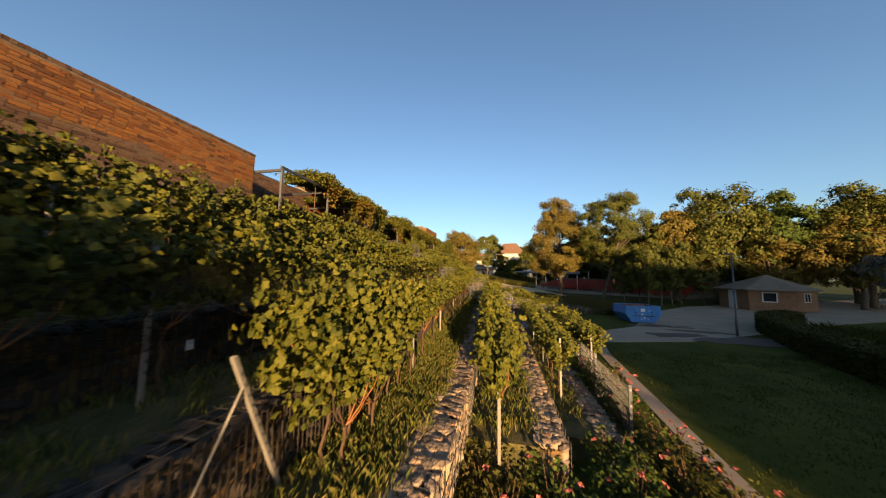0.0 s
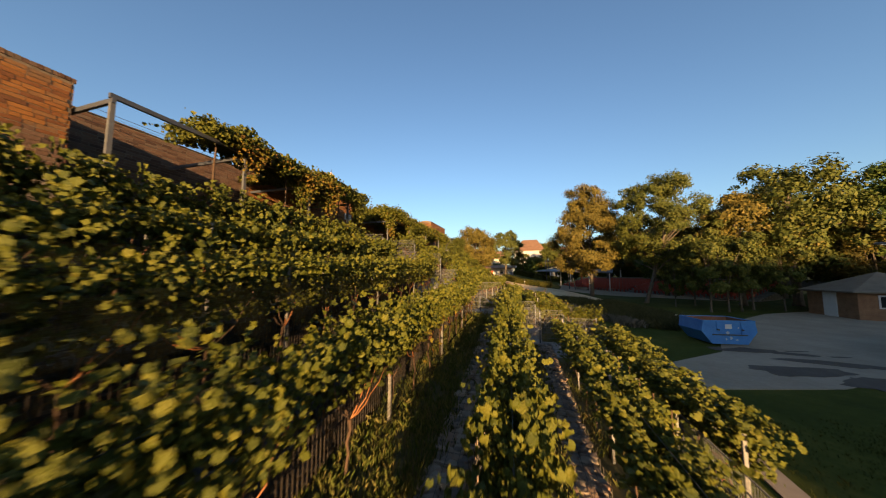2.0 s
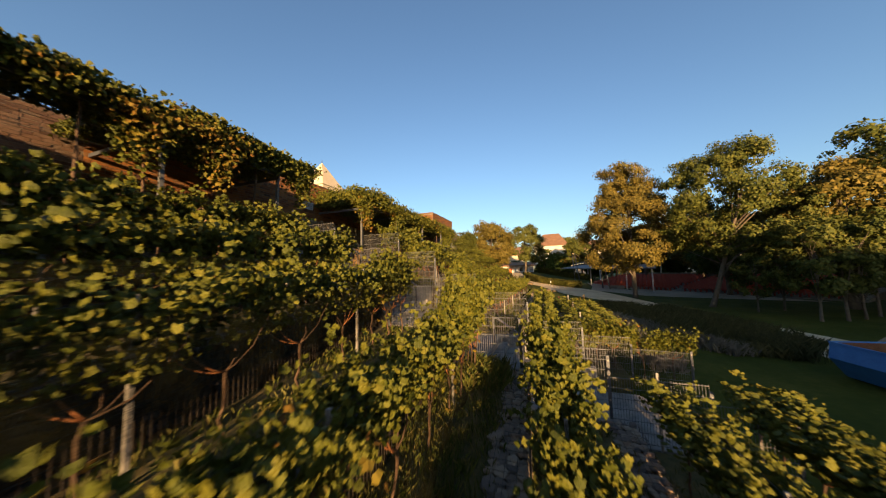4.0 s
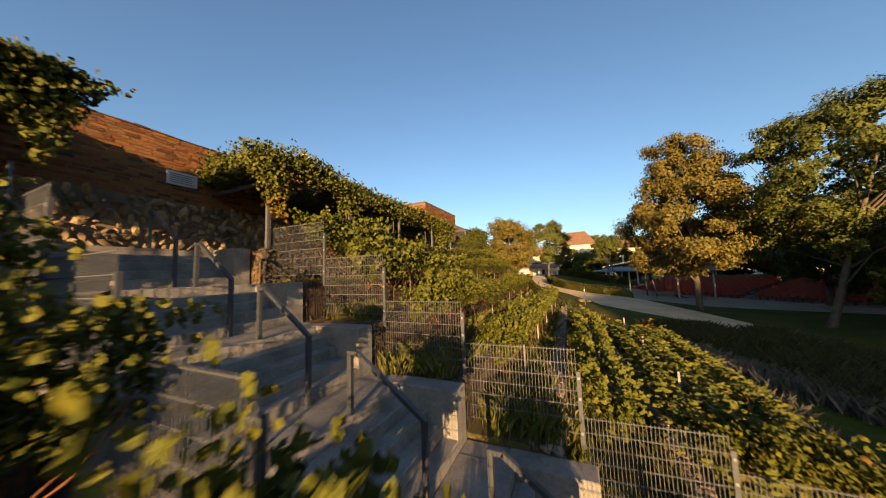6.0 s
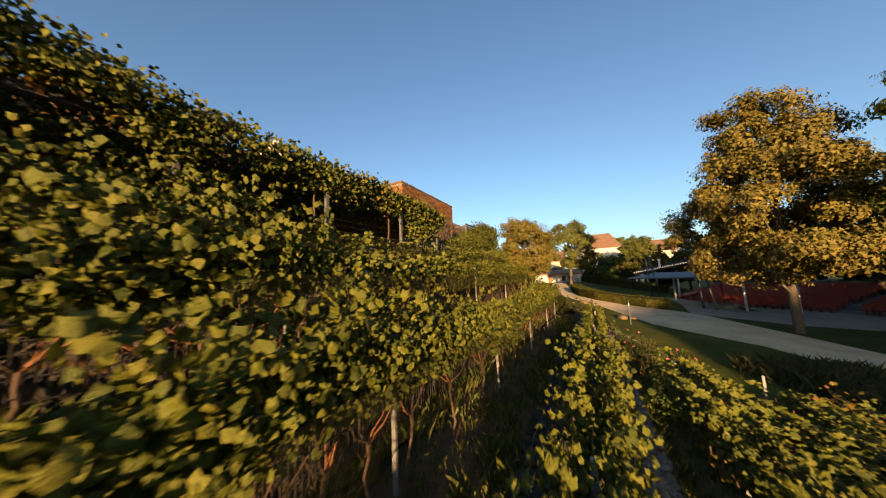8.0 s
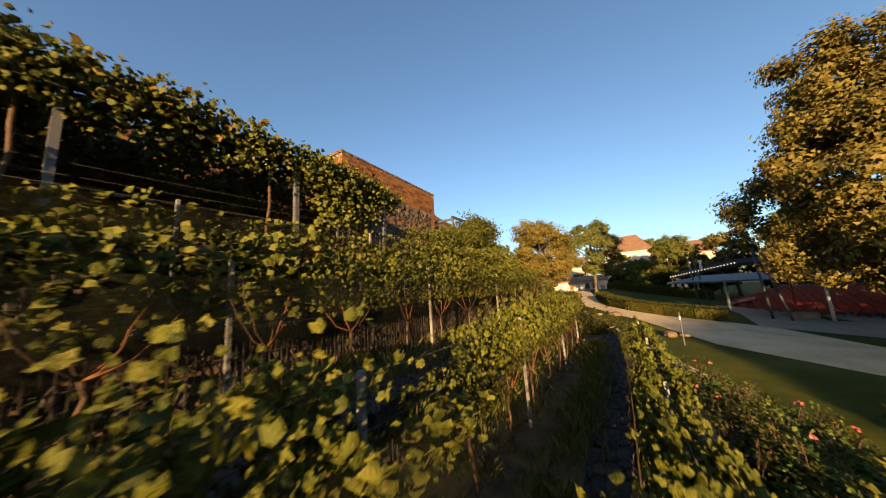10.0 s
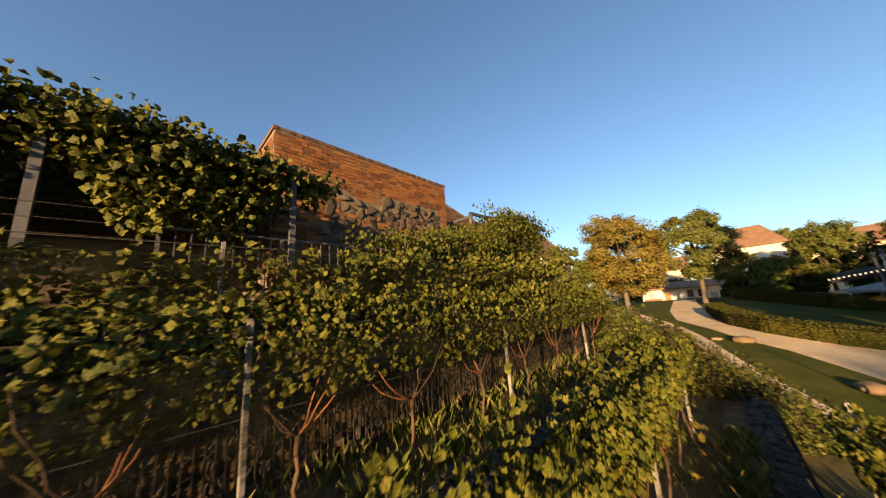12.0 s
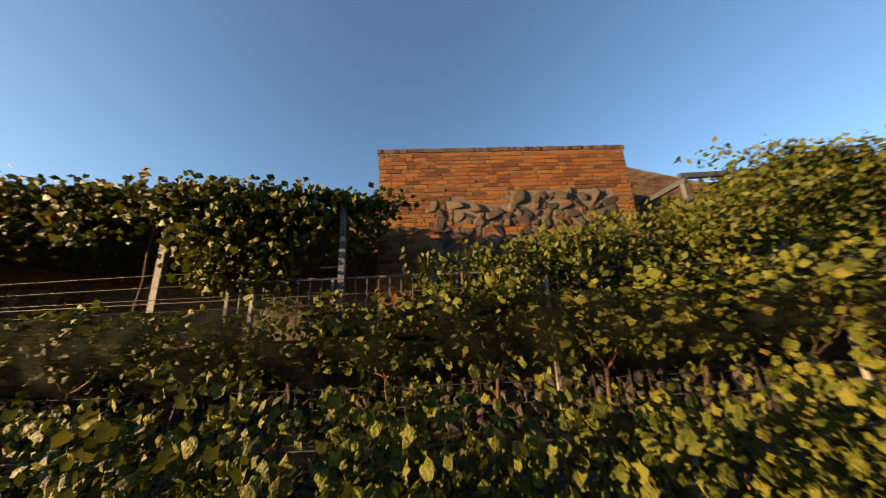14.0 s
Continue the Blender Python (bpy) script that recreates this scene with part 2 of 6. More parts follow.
# ---------------------------------------------------------------- mesh tools
class Build:
    """Collects vertices and faces of one mesh."""

    def __init__(self):
        self.v, self.f = [], []

    def add(self, v, f):
        k = len(self.v)
        self.v.extend(tuple(p) for p in v)
        self.f.extend(tuple(i + k for i in q) for q in f)
        return self

    def box(self, x0, y0, z0, x1, y1, z1, m=None, bevel=0.0):
        b = bevel
        if b:
            v, f = [], []
            for z, i in ((z0, b), (z0 + b, 0), (z1 - b, 0), (z1, b)):
                v += [(x0 + i, y0 + i, z), (x1 - i, y0 + i, z), (x1 - i, y1 - i, z), (x0 + i, y1 - i, z)]
            f = [(3, 2, 1, 0), (12, 13, 14, 15)]
            for r in range(3):
                for s in range(4):
                    f.append((r * 4 + s, r * 4 + (s + 1) % 4, r * 4 + 4 + (s + 1) % 4, r * 4 + 4 + s))
        else:
            v = [(x0, y0, z0), (x1, y0, z0), (x1, y1, z0), (x0, y1, z0), (x0, y0, z1), (x1, y0, z1), (x1, y1, z1), (x0, y1, z1)]
            f = [(3, 2, 1, 0), (4, 5, 6, 7), (0, 1, 5, 4), (1, 2, 6, 5), (2, 3, 7, 6), (3, 0, 4, 7)]
        if m is not None:
            v = [m @ Vector(p) for p in v]
        return self.add(v, f)

    def tube(self, pts, radii, n=6, cap=True):
        pts = [Vector(p) for p in pts]
        if isinstance(radii, (int, float)):
            radii = [radii] * len(pts)
        v, f = [], []
        for i, p in enumerate(pts):
            d = (pts[min(i + 1, len(pts) - 1)] - pts[max(i - 1, 0)]).normalized()
            a = d.orthogonal().normalized() if i == 0 else (a - d * a.dot(d)).normalized()
            b = d.cross(a)
            for k in range(n):
                w = 2 * math.pi * k / n
                v.append(p + (a * math.cos(w) + b * math.sin(w)) * radii[i])
        for i in range(len(pts) - 1):
            for k in range(n):
                f.append((i * n + k, i * n + (k + 1) % n, (i + 1) * n + (k + 1) % n, (i + 1) * n + k))
        if cap:
            f.append(tuple(range(n - 1, -1, -1)))
            f.append(tuple((len(pts) - 1) * n + k for k in range(n)))
        return self.add(v, f)

    def bar(self, p, q, w, h=None):
        """A square bar from p to q."""
        p, q, h = Vector(p), Vector(q), h or w
        d = (q - p).normalized()
        a = d.cross(Vector((0, 0, 1)))
        a = a.normalized() if a.length > 0.01 else Vector((1, 0, 0))
        b = a.cross(d)
        v = [c + a * s * w / 2 + b * t * h / 2 for c in (p, q) for s, t in ((-1, -1), (1, -1), (1, 1), (-1, 1))]
        return self.add(v, [(0, 1, 2, 3), (7, 6, 5, 4), (0, 4, 5, 1), (1, 5, 6, 2), (2, 6, 7, 3), (3, 7, 4, 0)])

    def prism(self, outline, z0, z1):
        n = len(outline)
        v = [(x, y, z0) for x, y in outline] + [(x, y, z1) for x, y in outline]
        f = [tuple(range(n - 1, -1, -1)), tuple(range(n, 2 * n))] + [(i, (i + 1) % n, n + (i + 1) % n, n + i) for i in range(n)]
        return self.add(v, f)

    def mesh(self, name, material, smooth=False):
        me = bpy.data.meshes.new(name)
        me.from_pydata(self.v, [], self.f)
        me.materials.append(material)
        if smooth:
            me.polygons.foreach_set("use_smooth", [True] * len(me.polygons))
        me.update()
        return me


def np_mesh(name, v, f, material, smooth=False):
    me = bpy.data.meshes.new(name)
    me.from_pydata(np.asarray(v).tolist(), [], np.asarray(f).tolist())
    me.materials.append(material)
    if smooth:
        me.polygons.foreach_set("use_smooth", [True] * len(me.polygons))
    me.update()
    return me


def part(name, b, material, parent=None, label="", smooth=False, m=None):
    me = b if isinstance(b, bpy.types.Mesh) else b.mesh(name, material, smooth)
    ob = new(name, me)
    if parent is not None:
        ob.parent = parent
    if m is not None:
        ob.matrix_basis = m
    if label:
        ob["label"] = label
    return ob


def thing(name, label, category, group="", m=None, kind=""):
    ob = new(name)
    ob.empty_display_size = 0.1
    if m is not None:
        ob.matrix_basis = m
    return tagged(ob, label, category, group, kind)


def structure(name, b, material, label, category="", smooth=False):
    return tagged(part(name, b, material, None, "", smooth), label, category or name, "", "structure")


def turns(n, rng, tilt=0.6):
    """n rotation matrices (numpy): random turn about z, then a tilt about a random level axis."""
    a, b, c = rng.uniform(0, 2 * np.pi, n), np.abs(rng.normal(0, tilt, n)), rng.uniform(0, 2 * np.pi, n)
    def rz(t):
        m = np.zeros((n, 3, 3)); m[:, 0, 0] = m[:, 1, 1] = np.cos(t); m[:, 0, 1] = -np.sin(t); m[:, 1, 0] = np.sin(t); m[:, 2, 2] = 1
        return m
    rx = np.zeros((n, 3, 3)); rx[:, 0, 0] = 1; rx[:, 1, 1] = rx[:, 2, 2] = np.cos(b); rx[:, 1, 2] = -np.sin(b); rx[:, 2, 1] = np.sin(b)
    return rz(c) @ rx @ rz(a)


def scatter(shape_v, shape_f, places, mats, sizes):
    """One copy of a small shape at each place; returns vertex and face arrays."""
    sv, sf = np.asarray(shape_v, float), np.asarray(shape_f)
    n = len(places)
    v = np.einsum("nij,kj->nki", mats, sv) * np.asarray(sizes).reshape(n, 1, 1) + np.asarray(places)[:, None, :]
    f = sf[None] + (np.arange(n) * len(sv))[:, None, None]
    return v.reshape(-1, 3), f.reshape(-1, sf.shape[1])


def lobed_leaf():
    """A vine leaf about 1 across: five lobes round a raised middle, tip along +y."""
    v = [(0, -0.10, 0.0)]
    for i, (deg, k) in enumerate(((180, 0.16), (126, 0.50), (64, 0.54), (32, 0.48), (0, 0.58), (-32, 0.48), (-64, 0.54), (-126, 0.50))):
        x, y = k * math.sin(radians(deg)), k * math.cos(radians(deg))
        v.append((x, y, -0.75 * abs(x) ** 1.5 - 0.6 * max(y, 0) ** 2 + (0.02 if i % 2 else -0.02)))
    return v, [(0, 1 + i, 1 + (i + 1) % 8) for i in range(8)]


def hang(normals, rng, sway=0.35):
    """Rotations for leaves that face the given way and hang with their tips downward."""
    n = np.asarray(normals, float)
    n /= np.linalg.norm(n, axis=1)[:, None]
    t = np.stack([rng.normal(0, sway, len(n)), rng.normal(0, sway, len(n)), -np.ones(len(n))], 1)
    t -= n * (t * n).sum(1)[:, None]
    t /= np.linalg.norm(t, axis=1)[:, None] + 1e-9
    return np.stack([np.cross(t, n), t, n], 2)


def leaf_kinds(outline, n, seed):
    """n vine leaves about 1 across, each folded along its midrib, drooping and waved in its own way."""
    rng = np.random.default_rng(seed)
    out = []
    for i in range(n):
        fold, droop, wave, wide, ph = rng.uniform(-0.3, 1.2), rng.uniform(0.1, 1.4), rng.uniform(0.05, 0.16), rng.uniform(0.86, 1.12), rng.uniform(0, 6.28)
        v = [(0, -0.08, 0.03)]
        for deg, k in outline:
            k *= rng.uniform(0.92, 1.08)
            x, y = k * wide * math.sin(radians(deg)), k * math.cos(radians(deg))
            v.append((x, y, -fold * abs(x) ** 1.3 - droop * max(y, 0) ** 2 * 0.9 - 0.25 * droop * min(y, 0) ** 2 + wave * math.sin(3 * radians(deg) + ph)))
        k = len(outline)
        out.append((np.array(v), np.array([(0, 1 + j, 1 + (j + 1) % k) for j in range(k)])))
    return out


FINE_LEAVES = leaf_kinds(((180, 0.20), (138, 0.50), (94, 0.44), (54, 0.55), (0, 0.60), (-54, 0.55), (-94, 0.44), (-138, 0.50)), 9, 17)
PLAIN_LEAVES = leaf_kinds(((180, 0.22), (124, 0.50), (62, 0.54), (0, 0.58), (-62, 0.54), (-124, 0.50)), 6, 18)


def scatter_mix(kinds, places, mats, sizes, rng):
    """scatter() with a leaf of a random kind at each place."""
    pick = rng.integers(0, len(kinds), len(places))
    vs, fs, base = [], [], 0
    for i, (sv, sf) in enumerate(kinds):
        m = pick == i
        if m.any():
            v, f = scatter(sv, sf, np.asarray(places)[m], mats[m], np.asarray(sizes)[m])
            vs.append(v)
            fs.append(f + base)
            base += len(v)
    return np.concatenate(vs), np.concatenate(fs)


LEAF_V, LEAF_F = lobed_leaf()
CARD_V = [(0, -0.5, 0), (0.36, -0.05, -0.1), (0, 0.5, -0.04), (-0.36, -0.05, -0.1)]
CARD_F = [(0, 1, 2), (0, 2, 3)]
BLADE_V, BLADE_F = [(0, -0.55, 0), (0.42, 0.30, -0.08), (-0.40, 0.36, -0.05)], [(0, 1, 2)]      # a leaf of a far tree


def ico(rng, sub=1, squash=(1, 1, 1), rough=0.18):
    bm = bmesh.new()
    bmesh.ops.create_icosphere(bm, subdivisions=sub, radius=0.5)
    v = np.array([q.co[:] for q in bm.verts])
    f = np.array([[q.index for q in t.verts] for t in bm.faces])
    bm.free()
    v = v * (1 + rng.normal(0, rough, (len(v), 1))) * np.array(squash)
    return v, f


def stone_meshes(prefix, material, n, seed, squash=(1, 1, 0.75)):
    rng = np.random.default_rng(seed)
    out = []
    for i in range(n):
        v, f = ico(rng, 1, squash, 0.11)
        v = np.sign(v) * np.abs(v) ** 0.85 * 0.92
        out.append(np_mesh(prefix, v, f, material, False))
    return out


def lerp(y, ys, vs):
    return float(np.interp(y, ys, vs))


def ground_z(x, y):
    s = 1.4 - 1.0 * min(max((x + 2) / 12, 0), 1)
    return 0.8 + 0.036 * s * min(max(y - 18, 0), 60)

# ---------------------------------------------------------------- terraces
# Each level: front edge x and height z along y, for the stretch before the stairs and the stretch behind them.
YA, YB = (-9.0, 5.0, 17.15), (21.05, 27.0, 33.0, 38.5)
LEVELS = {  # x before, z before, x behind, z behind
    "g": ((2.15, 2.15, 2.05), (1.0, 1.0, 1.0), (2.0, 1.8, 1.7, 1.7), (1.15, 1.35, 1.62, 1.8)),
    "b": ((0.9, 0.9, 0.75), (1.5, 1.5, 1.46), (0.35, 0.2, 0.0, 0.0), (1.5, 1.6, 1.85, 1.95)),
    "a": ((-0.62, -0.62, -1.25), (2.1, 2.1, 2.32), (-1.75, -1.75, -1.7, -1.7), (2.4, 2.4, 2.4, 2.4)),
    "c": ((-2.1, -2.1, -3.1), (2.8, 2.8, 3.18), (-3.2, -3.0, -2.85, -2.95), (3.18, 3.16, 3.14, 3.14)),
    "d": ((-3.7, -3.7, -5.0), (3.5, 3.5, 4.04), (-5.05, -4.95, -4.85, -4.8), (4.04, 4.04, 4.05, 4.05)),
    "e": ((-5.3, -5.3, -6.85), (4.3, 4.3, 4.9), (-6.9, -6.5, -6.2, -6.15), (4.9, 4.9, 4.92, 4.92)),
    "f": ((-7.2, -7.2, -8.35), (5.3, 5.3, 5.76), (-8.3, -7.7, -7.25, -7.2), (5.76, 5.76, 5.76, 5.76)),
}
ORDER = "gbacdef"
STARTS = {"g": 6.0, "b": 4.6, "a": 1.6, "c": -9.0, "d": -9.0, "e": -9.0, "f": -9.0}
ENDS = {"g": 31.0, "b": 37.0, "a": 38.0, "c": 38.3, "d": 38.3, "e": 38.5, "f": 46.0}
GAB = 0.42   # thickness of a gabion


def edge(k, y):
    xa, za, xb, zb = LEVELS[k]
    return (lerp(y, YA, xa), lerp(y, YA, za)) if y < 19 else (lerp(y, YB, xb), lerp(y, YB, zb))


def stations(a, b, step=1.0):
    n = max(1, round((b - a) / step))
    return [a + (b - a) * i / n for i in range(n + 1)]


def terrace(k, a, b, name):
    """The earth of one level: a thick strip from its gabion back under the next one."""
    i = ORDER.index(k)
    bd = Build()
    rows = []
    for y in stations(a, b):
        x, z = edge(k, y)
        back = edge(ORDER[i + 1], y)[0] if i < 6 else -11.6
        rows.append([(x - GAB, y), (back - 0.3, y), z])
    cols = 7
    v, f = [], []
    for (p, q, z) in rows:
        for c in range(cols):
            t = c / (cols - 1)
            x = p[0] + (q[0] - p[0]) * t
            v.append((x, p[1], z - 0.02 + 0.035 * noise.noise(Vector((x * 1.3, p[1] * 1.3, 3)))))
        v.append((q[0], p[1], z - 1.6))
        v.append((p[0], p[1], z - 1.6))
    w = cols + 2
    for r in range(len(rows) - 1):
        for c in range(w):
            f.append((r * w + c, r * w + (c + 1) % w, (r + 1) * w + (c + 1) % w, (r + 1) * w + c))
    f.append(tuple(range(w - 1, -1, -1)))
    f.append(tuple((len(rows) - 1) * w + c for c in range(w)))
    bd.add(v, f)
    mt = TURF if k in "abg" or a < 19 else SOIL
    return structure(name, bd, mt, "grassy vineyard terrace behind a stone gabion" if mt is TURF else "earth vineyard terrace with dry fallen leaves", "terrace")


for k in ORDER:
    terrace(k, STARTS[k], 17.15, "ground_terrace")
    terrace(k, 20.69, ENDS[k], "ground_terrace")

# ---------------------------------------------------------------- ground, road and paths
gx = [-400, -150, -60, -20, -12, -8, -5, -3, -1.5, 0, 1.2, 2.2, 3, 4, 5, 7, 9, 11, 14, 18, 24, 32, 45, 70, 150, 400]
gy = [-300, -100, -40, -20, -10, 0, 5, 10, 15, 18, 20, 24, 28, 32, 36, 40, 44, 48, 52, 56, 60, 66, 72, 80, 100, 150, 300, 800]
bd = Build()
bd.add([(x, y, ground_z(x, y) - (0.25 if x < 2 and y < 34 else 0)) for y in gy for x in gx], [(r * len(gx) + c, r * len(gx) + c + 1, (r + 1) * len(gx) + c + 1, (r + 1) * len(gx) + c) for r in range(len(gy) - 1) for c in range(len(gx) - 1)])
structure("ground", bd, LAWN, "green lawn and meadow reaching the horizon", "ground")


def ribbon(left, right, lift, sub=6):
    """A paved strip between two edge lines, laid on the ground with a thin edge."""
    def dense(line):
        out = []
        for p, q in zip(line, line[1:]):
            out += [(p[0] + (q[0] - p[0]) * i / sub, p[1] + (q[1] - p[1]) * i / sub) for i in range(sub)]
        return out + [line[-1]]
    a, b = dense(left), dense(right)
    cols = 8
    v, f = [], []
    for (x0, y0), (x1, y1) in zip(a, b):
        v.append((x0, y0, ground_z(x0, y0) - 0.3))
        for c in range(cols):
            x, y = x0 + (x1 - x0) * c / (cols - 1), y0 + (y1 - y0) * c / (cols - 1)
            v.append((x, y, ground_z(x, y) + lift))
        v.append((x1, y1, ground_z(x1, y1) - 0.3))
    w = cols + 2
    for r in range(len(a) - 1):
        for c in range(w - 1):
            f.append((r * w + c, r * w + c + 1, (r + 1) * w + c + 1, (r + 1) * w + c))
    return Build().add(v, f)


structure("pavement_path", ribbon([(2.9, -9), (3.1, 3), (3.4, 8), (3.75, 13), (4.0, 16)], [(3.3, -9), (3.5, 3), (3.8, 8), (4.15, 13), (4.5, 15.2)], 0.03), ASPHALT, "narrow concrete footpath along the rose bed", "path")
structure("road", ribbon([(3.6, 15.2), (9, 16.8), (14.2, 20), (21, 24.5), (60, 45)], [(3.8, 17.2), (8, 20.5), (11.5, 27.5), (18, 34), (56, 56)], 0.02), ASPHALT, "pale asphalt road and yard", "road")
structure("path_gravel", ribbon([(9.2, 25), (9.0, 29), (4.6, 40.2), (1.0, 43.6), (-0.6, 47.6), (-1.6, 49.8), (-3.0, 52.2), (-4.3, 55.6), (-6.3, 59.8), (-7.3, 66), (-8, 78)], [(12.5, 27.5), (11.0, 32.5), (7.5, 44), (5.3, 49.6), (3.0, 51.4), (0.4, 52), (-1.8, 53.9), (-3.5, 57.6), (-4.5, 64.8), (-5.6, 75), (-5.8, 80)], 0.025), GRAVEL, "pale gravel path winding past the hedge", "path")
structure("path_sand", ribbon([(-0.2, 34), (-1.7, 39.6), (-2.4, 42.7), (-3.3, 45.2), (-4.6, 48.6), (-5.5, 52.5), (-7.4, 58), (-10.1, 62), (-13, 68)], [(0.7, 35), (-0.9, 39.6), (-1.7, 42.2), (-2.6, 45.0), (-3.5, 48.4), (-4.5, 52.4), (-6.0, 56.9), (-8.4, 62), (-12, 70)], 0.035), SAND, "trodden sandy path beside the rose shrubs", "path")
structure("pavement_theatre", ribbon([(4.5, 50), (5.6, 57), (5.8, 64)], [(22, 44), (18, 52), (9, 63)], 0.02), ASPHALT, "dark paved apron in front of the seating", "pavement")


# ---------------------------------------------------------------- brick walls
def brick_mesh(i, material):
    rng = np.random.default_rng(70 + i)
    l, h, d = 0.255, 0.068, 0.10
    v = np.array([(x, y, z) for z in (0, h) for y in (0, l) for x in (-d, 0)], float)
    v += rng.normal(0, 0.0022, v.shape)
    f = [(0, 2, 3, 1), (4, 5, 7, 6), (0, 1, 5, 4), (1, 3, 7, 5), (3, 2, 6, 7), (2, 0, 4, 6)]
    return np_mesh("brick", v, f, material)


BRICKS = [brick_mesh(i, BRICK) for i in range(5)]


def brick_face(parent, origin, along, length, z0, z1, keep, skip=None, lim=300, stuff=BRICK_STUFF):
    """Courses of bricks on a wall's face: the nearest stand as parts, the rest in one mesh."""
    rng = np.random.default_rng(int(length * 100) + int(z0 * 10))
    cut = np.random.default_rng(int(length * 100) + int(z0 * 10) + 1)
    along = Vector(along).normalized()
    out = Vector((along.y, -along.x, 0))
    rot = Matrix((out, along, Vector((0, 0, 1)))).transposed().to_4x4()
    rest, made, course = Build(), 0, 0
    z = z0
    while z + 0.07 < z1:
        s = -0.13 * (course % 2) - cut.uniform(0, 0.05)
        while s < length:
            l = cut.choice([1.0, 1.0, 1.0, 0.5]) * cut.uniform(0.96, 1.04)
            w = 0.268 * l
            a, b = max(s, 0), min(s + w - 0.014, length)
            if b - a > 0.05 and not (skip and skip(a, z)):
                k = int(rng.integers(5))
                m = Matrix.Translation(Vector(origin) + along * a + out * (0.0085 + rng.normal(0, 0.0025)) + Vector((0, 0, z + rng.normal(0, 0.002)))) @ rot @ pose(0, 0, 0, rng.normal(0, 0.3), 0, rng.normal(0, 0.25)) @ Matrix.Diagonal((1, (b - a) / 0.255, rng.uniform(0.96, 1.06), 1))
                if keep(a, z) and made < lim:
                    o = new("brick", BRICKS[k])
                    o.parent = parent
                    o.matrix_basis = m
                    made += 1
                else:
                    rest.add([m @ q.co for q in BRICKS[k].vertices], [tuple(q.vertices) for q in BRICKS[k].polygons])
            s += w
        z += 0.082
        course += 1
    if rest.v:
        o = part("brickwork", rest, stuff, parent)
        o["kind"] = "stuff"


def stone_face(parent, origin, along, length, low, high, size, meshes, seed, keep, lim=300, name="stone", stuff=WALL_STUFF, proud=0.0):
    """Fieldstones set in a face; low and high are heights along the wall."""
    rng = np.random.default_rng(seed)
    along = Vector(along).normalized()
    out = Vector((along.y, -along.x, 0))
    rest, made = Build(), 0
    z = min(low(0), low(length))
    while z < max(high(0), high(length)):
        s = rng.uniform(-size, 0)
        while s < length:
            d = size * rng.uniform(0.5, 1.6)
            if low(s) <= z <= high(s):
                rot = Matrix((out, along, Vector((0, 0, 1)))).transposed().to_4x4()
                depth = rng.uniform(0.08, 0.13)
                m = Matrix.Translation(Vector(origin) + along * (s + d / 2) + out * (rng.uniform(-0.02, 0.012) - depth * 0.05) + Vector((0, 0, z + rng.normal(0, size * 0.07)))) @ rot @ pose(0, 0, 0, rng.normal(0, 32), rng.normal(0, 8), rng.normal(0, 8)) @ Matrix.Diagonal((depth, d * 1.12, size * rng.uniform(0.6, 1.35), 1))
                if proud:
                    m = Matrix.Translation(Vector(origin) + along * (s + d / 2) + out * (rng.uniform(-0.6, 1.0) * proud) + Vector((0, 0, z + rng.normal(0, size * 0.1)))) @ Euler(rng.uniform(0, 6.28, 3)).to_matrix().to_4x4() @ Matrix.Diagonal((d * 1.15, d * rng.uniform(0.6, 0.95), d * rng.uniform(0.5, 0.8), 1))
                me = meshes[int(rng.integers(len(meshes)))]
                if keep(s, z) and made < lim:
                    o = new(name, me)
                    o.parent = parent
                    o.matrix_basis = m
                    made += 1
                else:
                    rest.add([m @ q.co for q in me.vertices], [tuple(q.vertices) for q in me.polygons])
            s += d * 0.98
        z += size * 0.8
    if rest.v:
        o = part("stonework", rest, stuff, parent)
        o["kind"] = "stuff"


STONES = stone_meshes("stone", FIELDSTONE, 7, 5)
WALLSTONES = []
for i in range(8):
    v, f = ico(np.random.default_rng(150 + i), 2, (1, 1, 1), 0.02)
    v = np.sign(v) * np.abs(v * 2) ** 0.7 * 0.5 * (1 + 0.55 * np.array([[noise.noise(Vector(q * 2.1) + Vector((i * 3.7, 0, 0)))] for q in v]))
    v[:, 0] = np.minimum(v[:, 0], 0.20 + 0.16 * v[:, 1] - 0.14 * v[:, 2])
    WALLSTONES.append(np_mesh("stone", v, f, WALLSTONE, True))
SHADESTONES = stone_meshes("stone", SHADESTONE, 6, 6)
RUBBLES = stone_meshes("stone", RUBBLE, 7, 8)
never, always = (lambda a, z: False), (lambda a, z: True)

# old town wall, three parts: a forward bay, the recessed stretch behind the pergola, a tower bay
def bay(name, x, y0, y1, base, top, label):
    ob = structure(name, Build().box(-11.6, y0, base, x, y1, top - 0.04), MORTAR, label, "brick wall")
    cope = Build()
    rng = np.random.default_rng(int(y1))
    yy = y0 - 0.03
    while yy < y1:
        w = rng.uniform(0.076, 0.088)
        cope.box(-11.63, yy, top - 0.082 + rng.normal(0, 0.003), x + 0.012 + rng.normal(0, 0.004), min(yy + w - 0.008, y1 + 0.03), top + rng.normal(0, 0.003))
        yy += w
    part("coping", cope, BRICK_WORN_SHADED, ob, "worn bricks set on edge")
    return ob


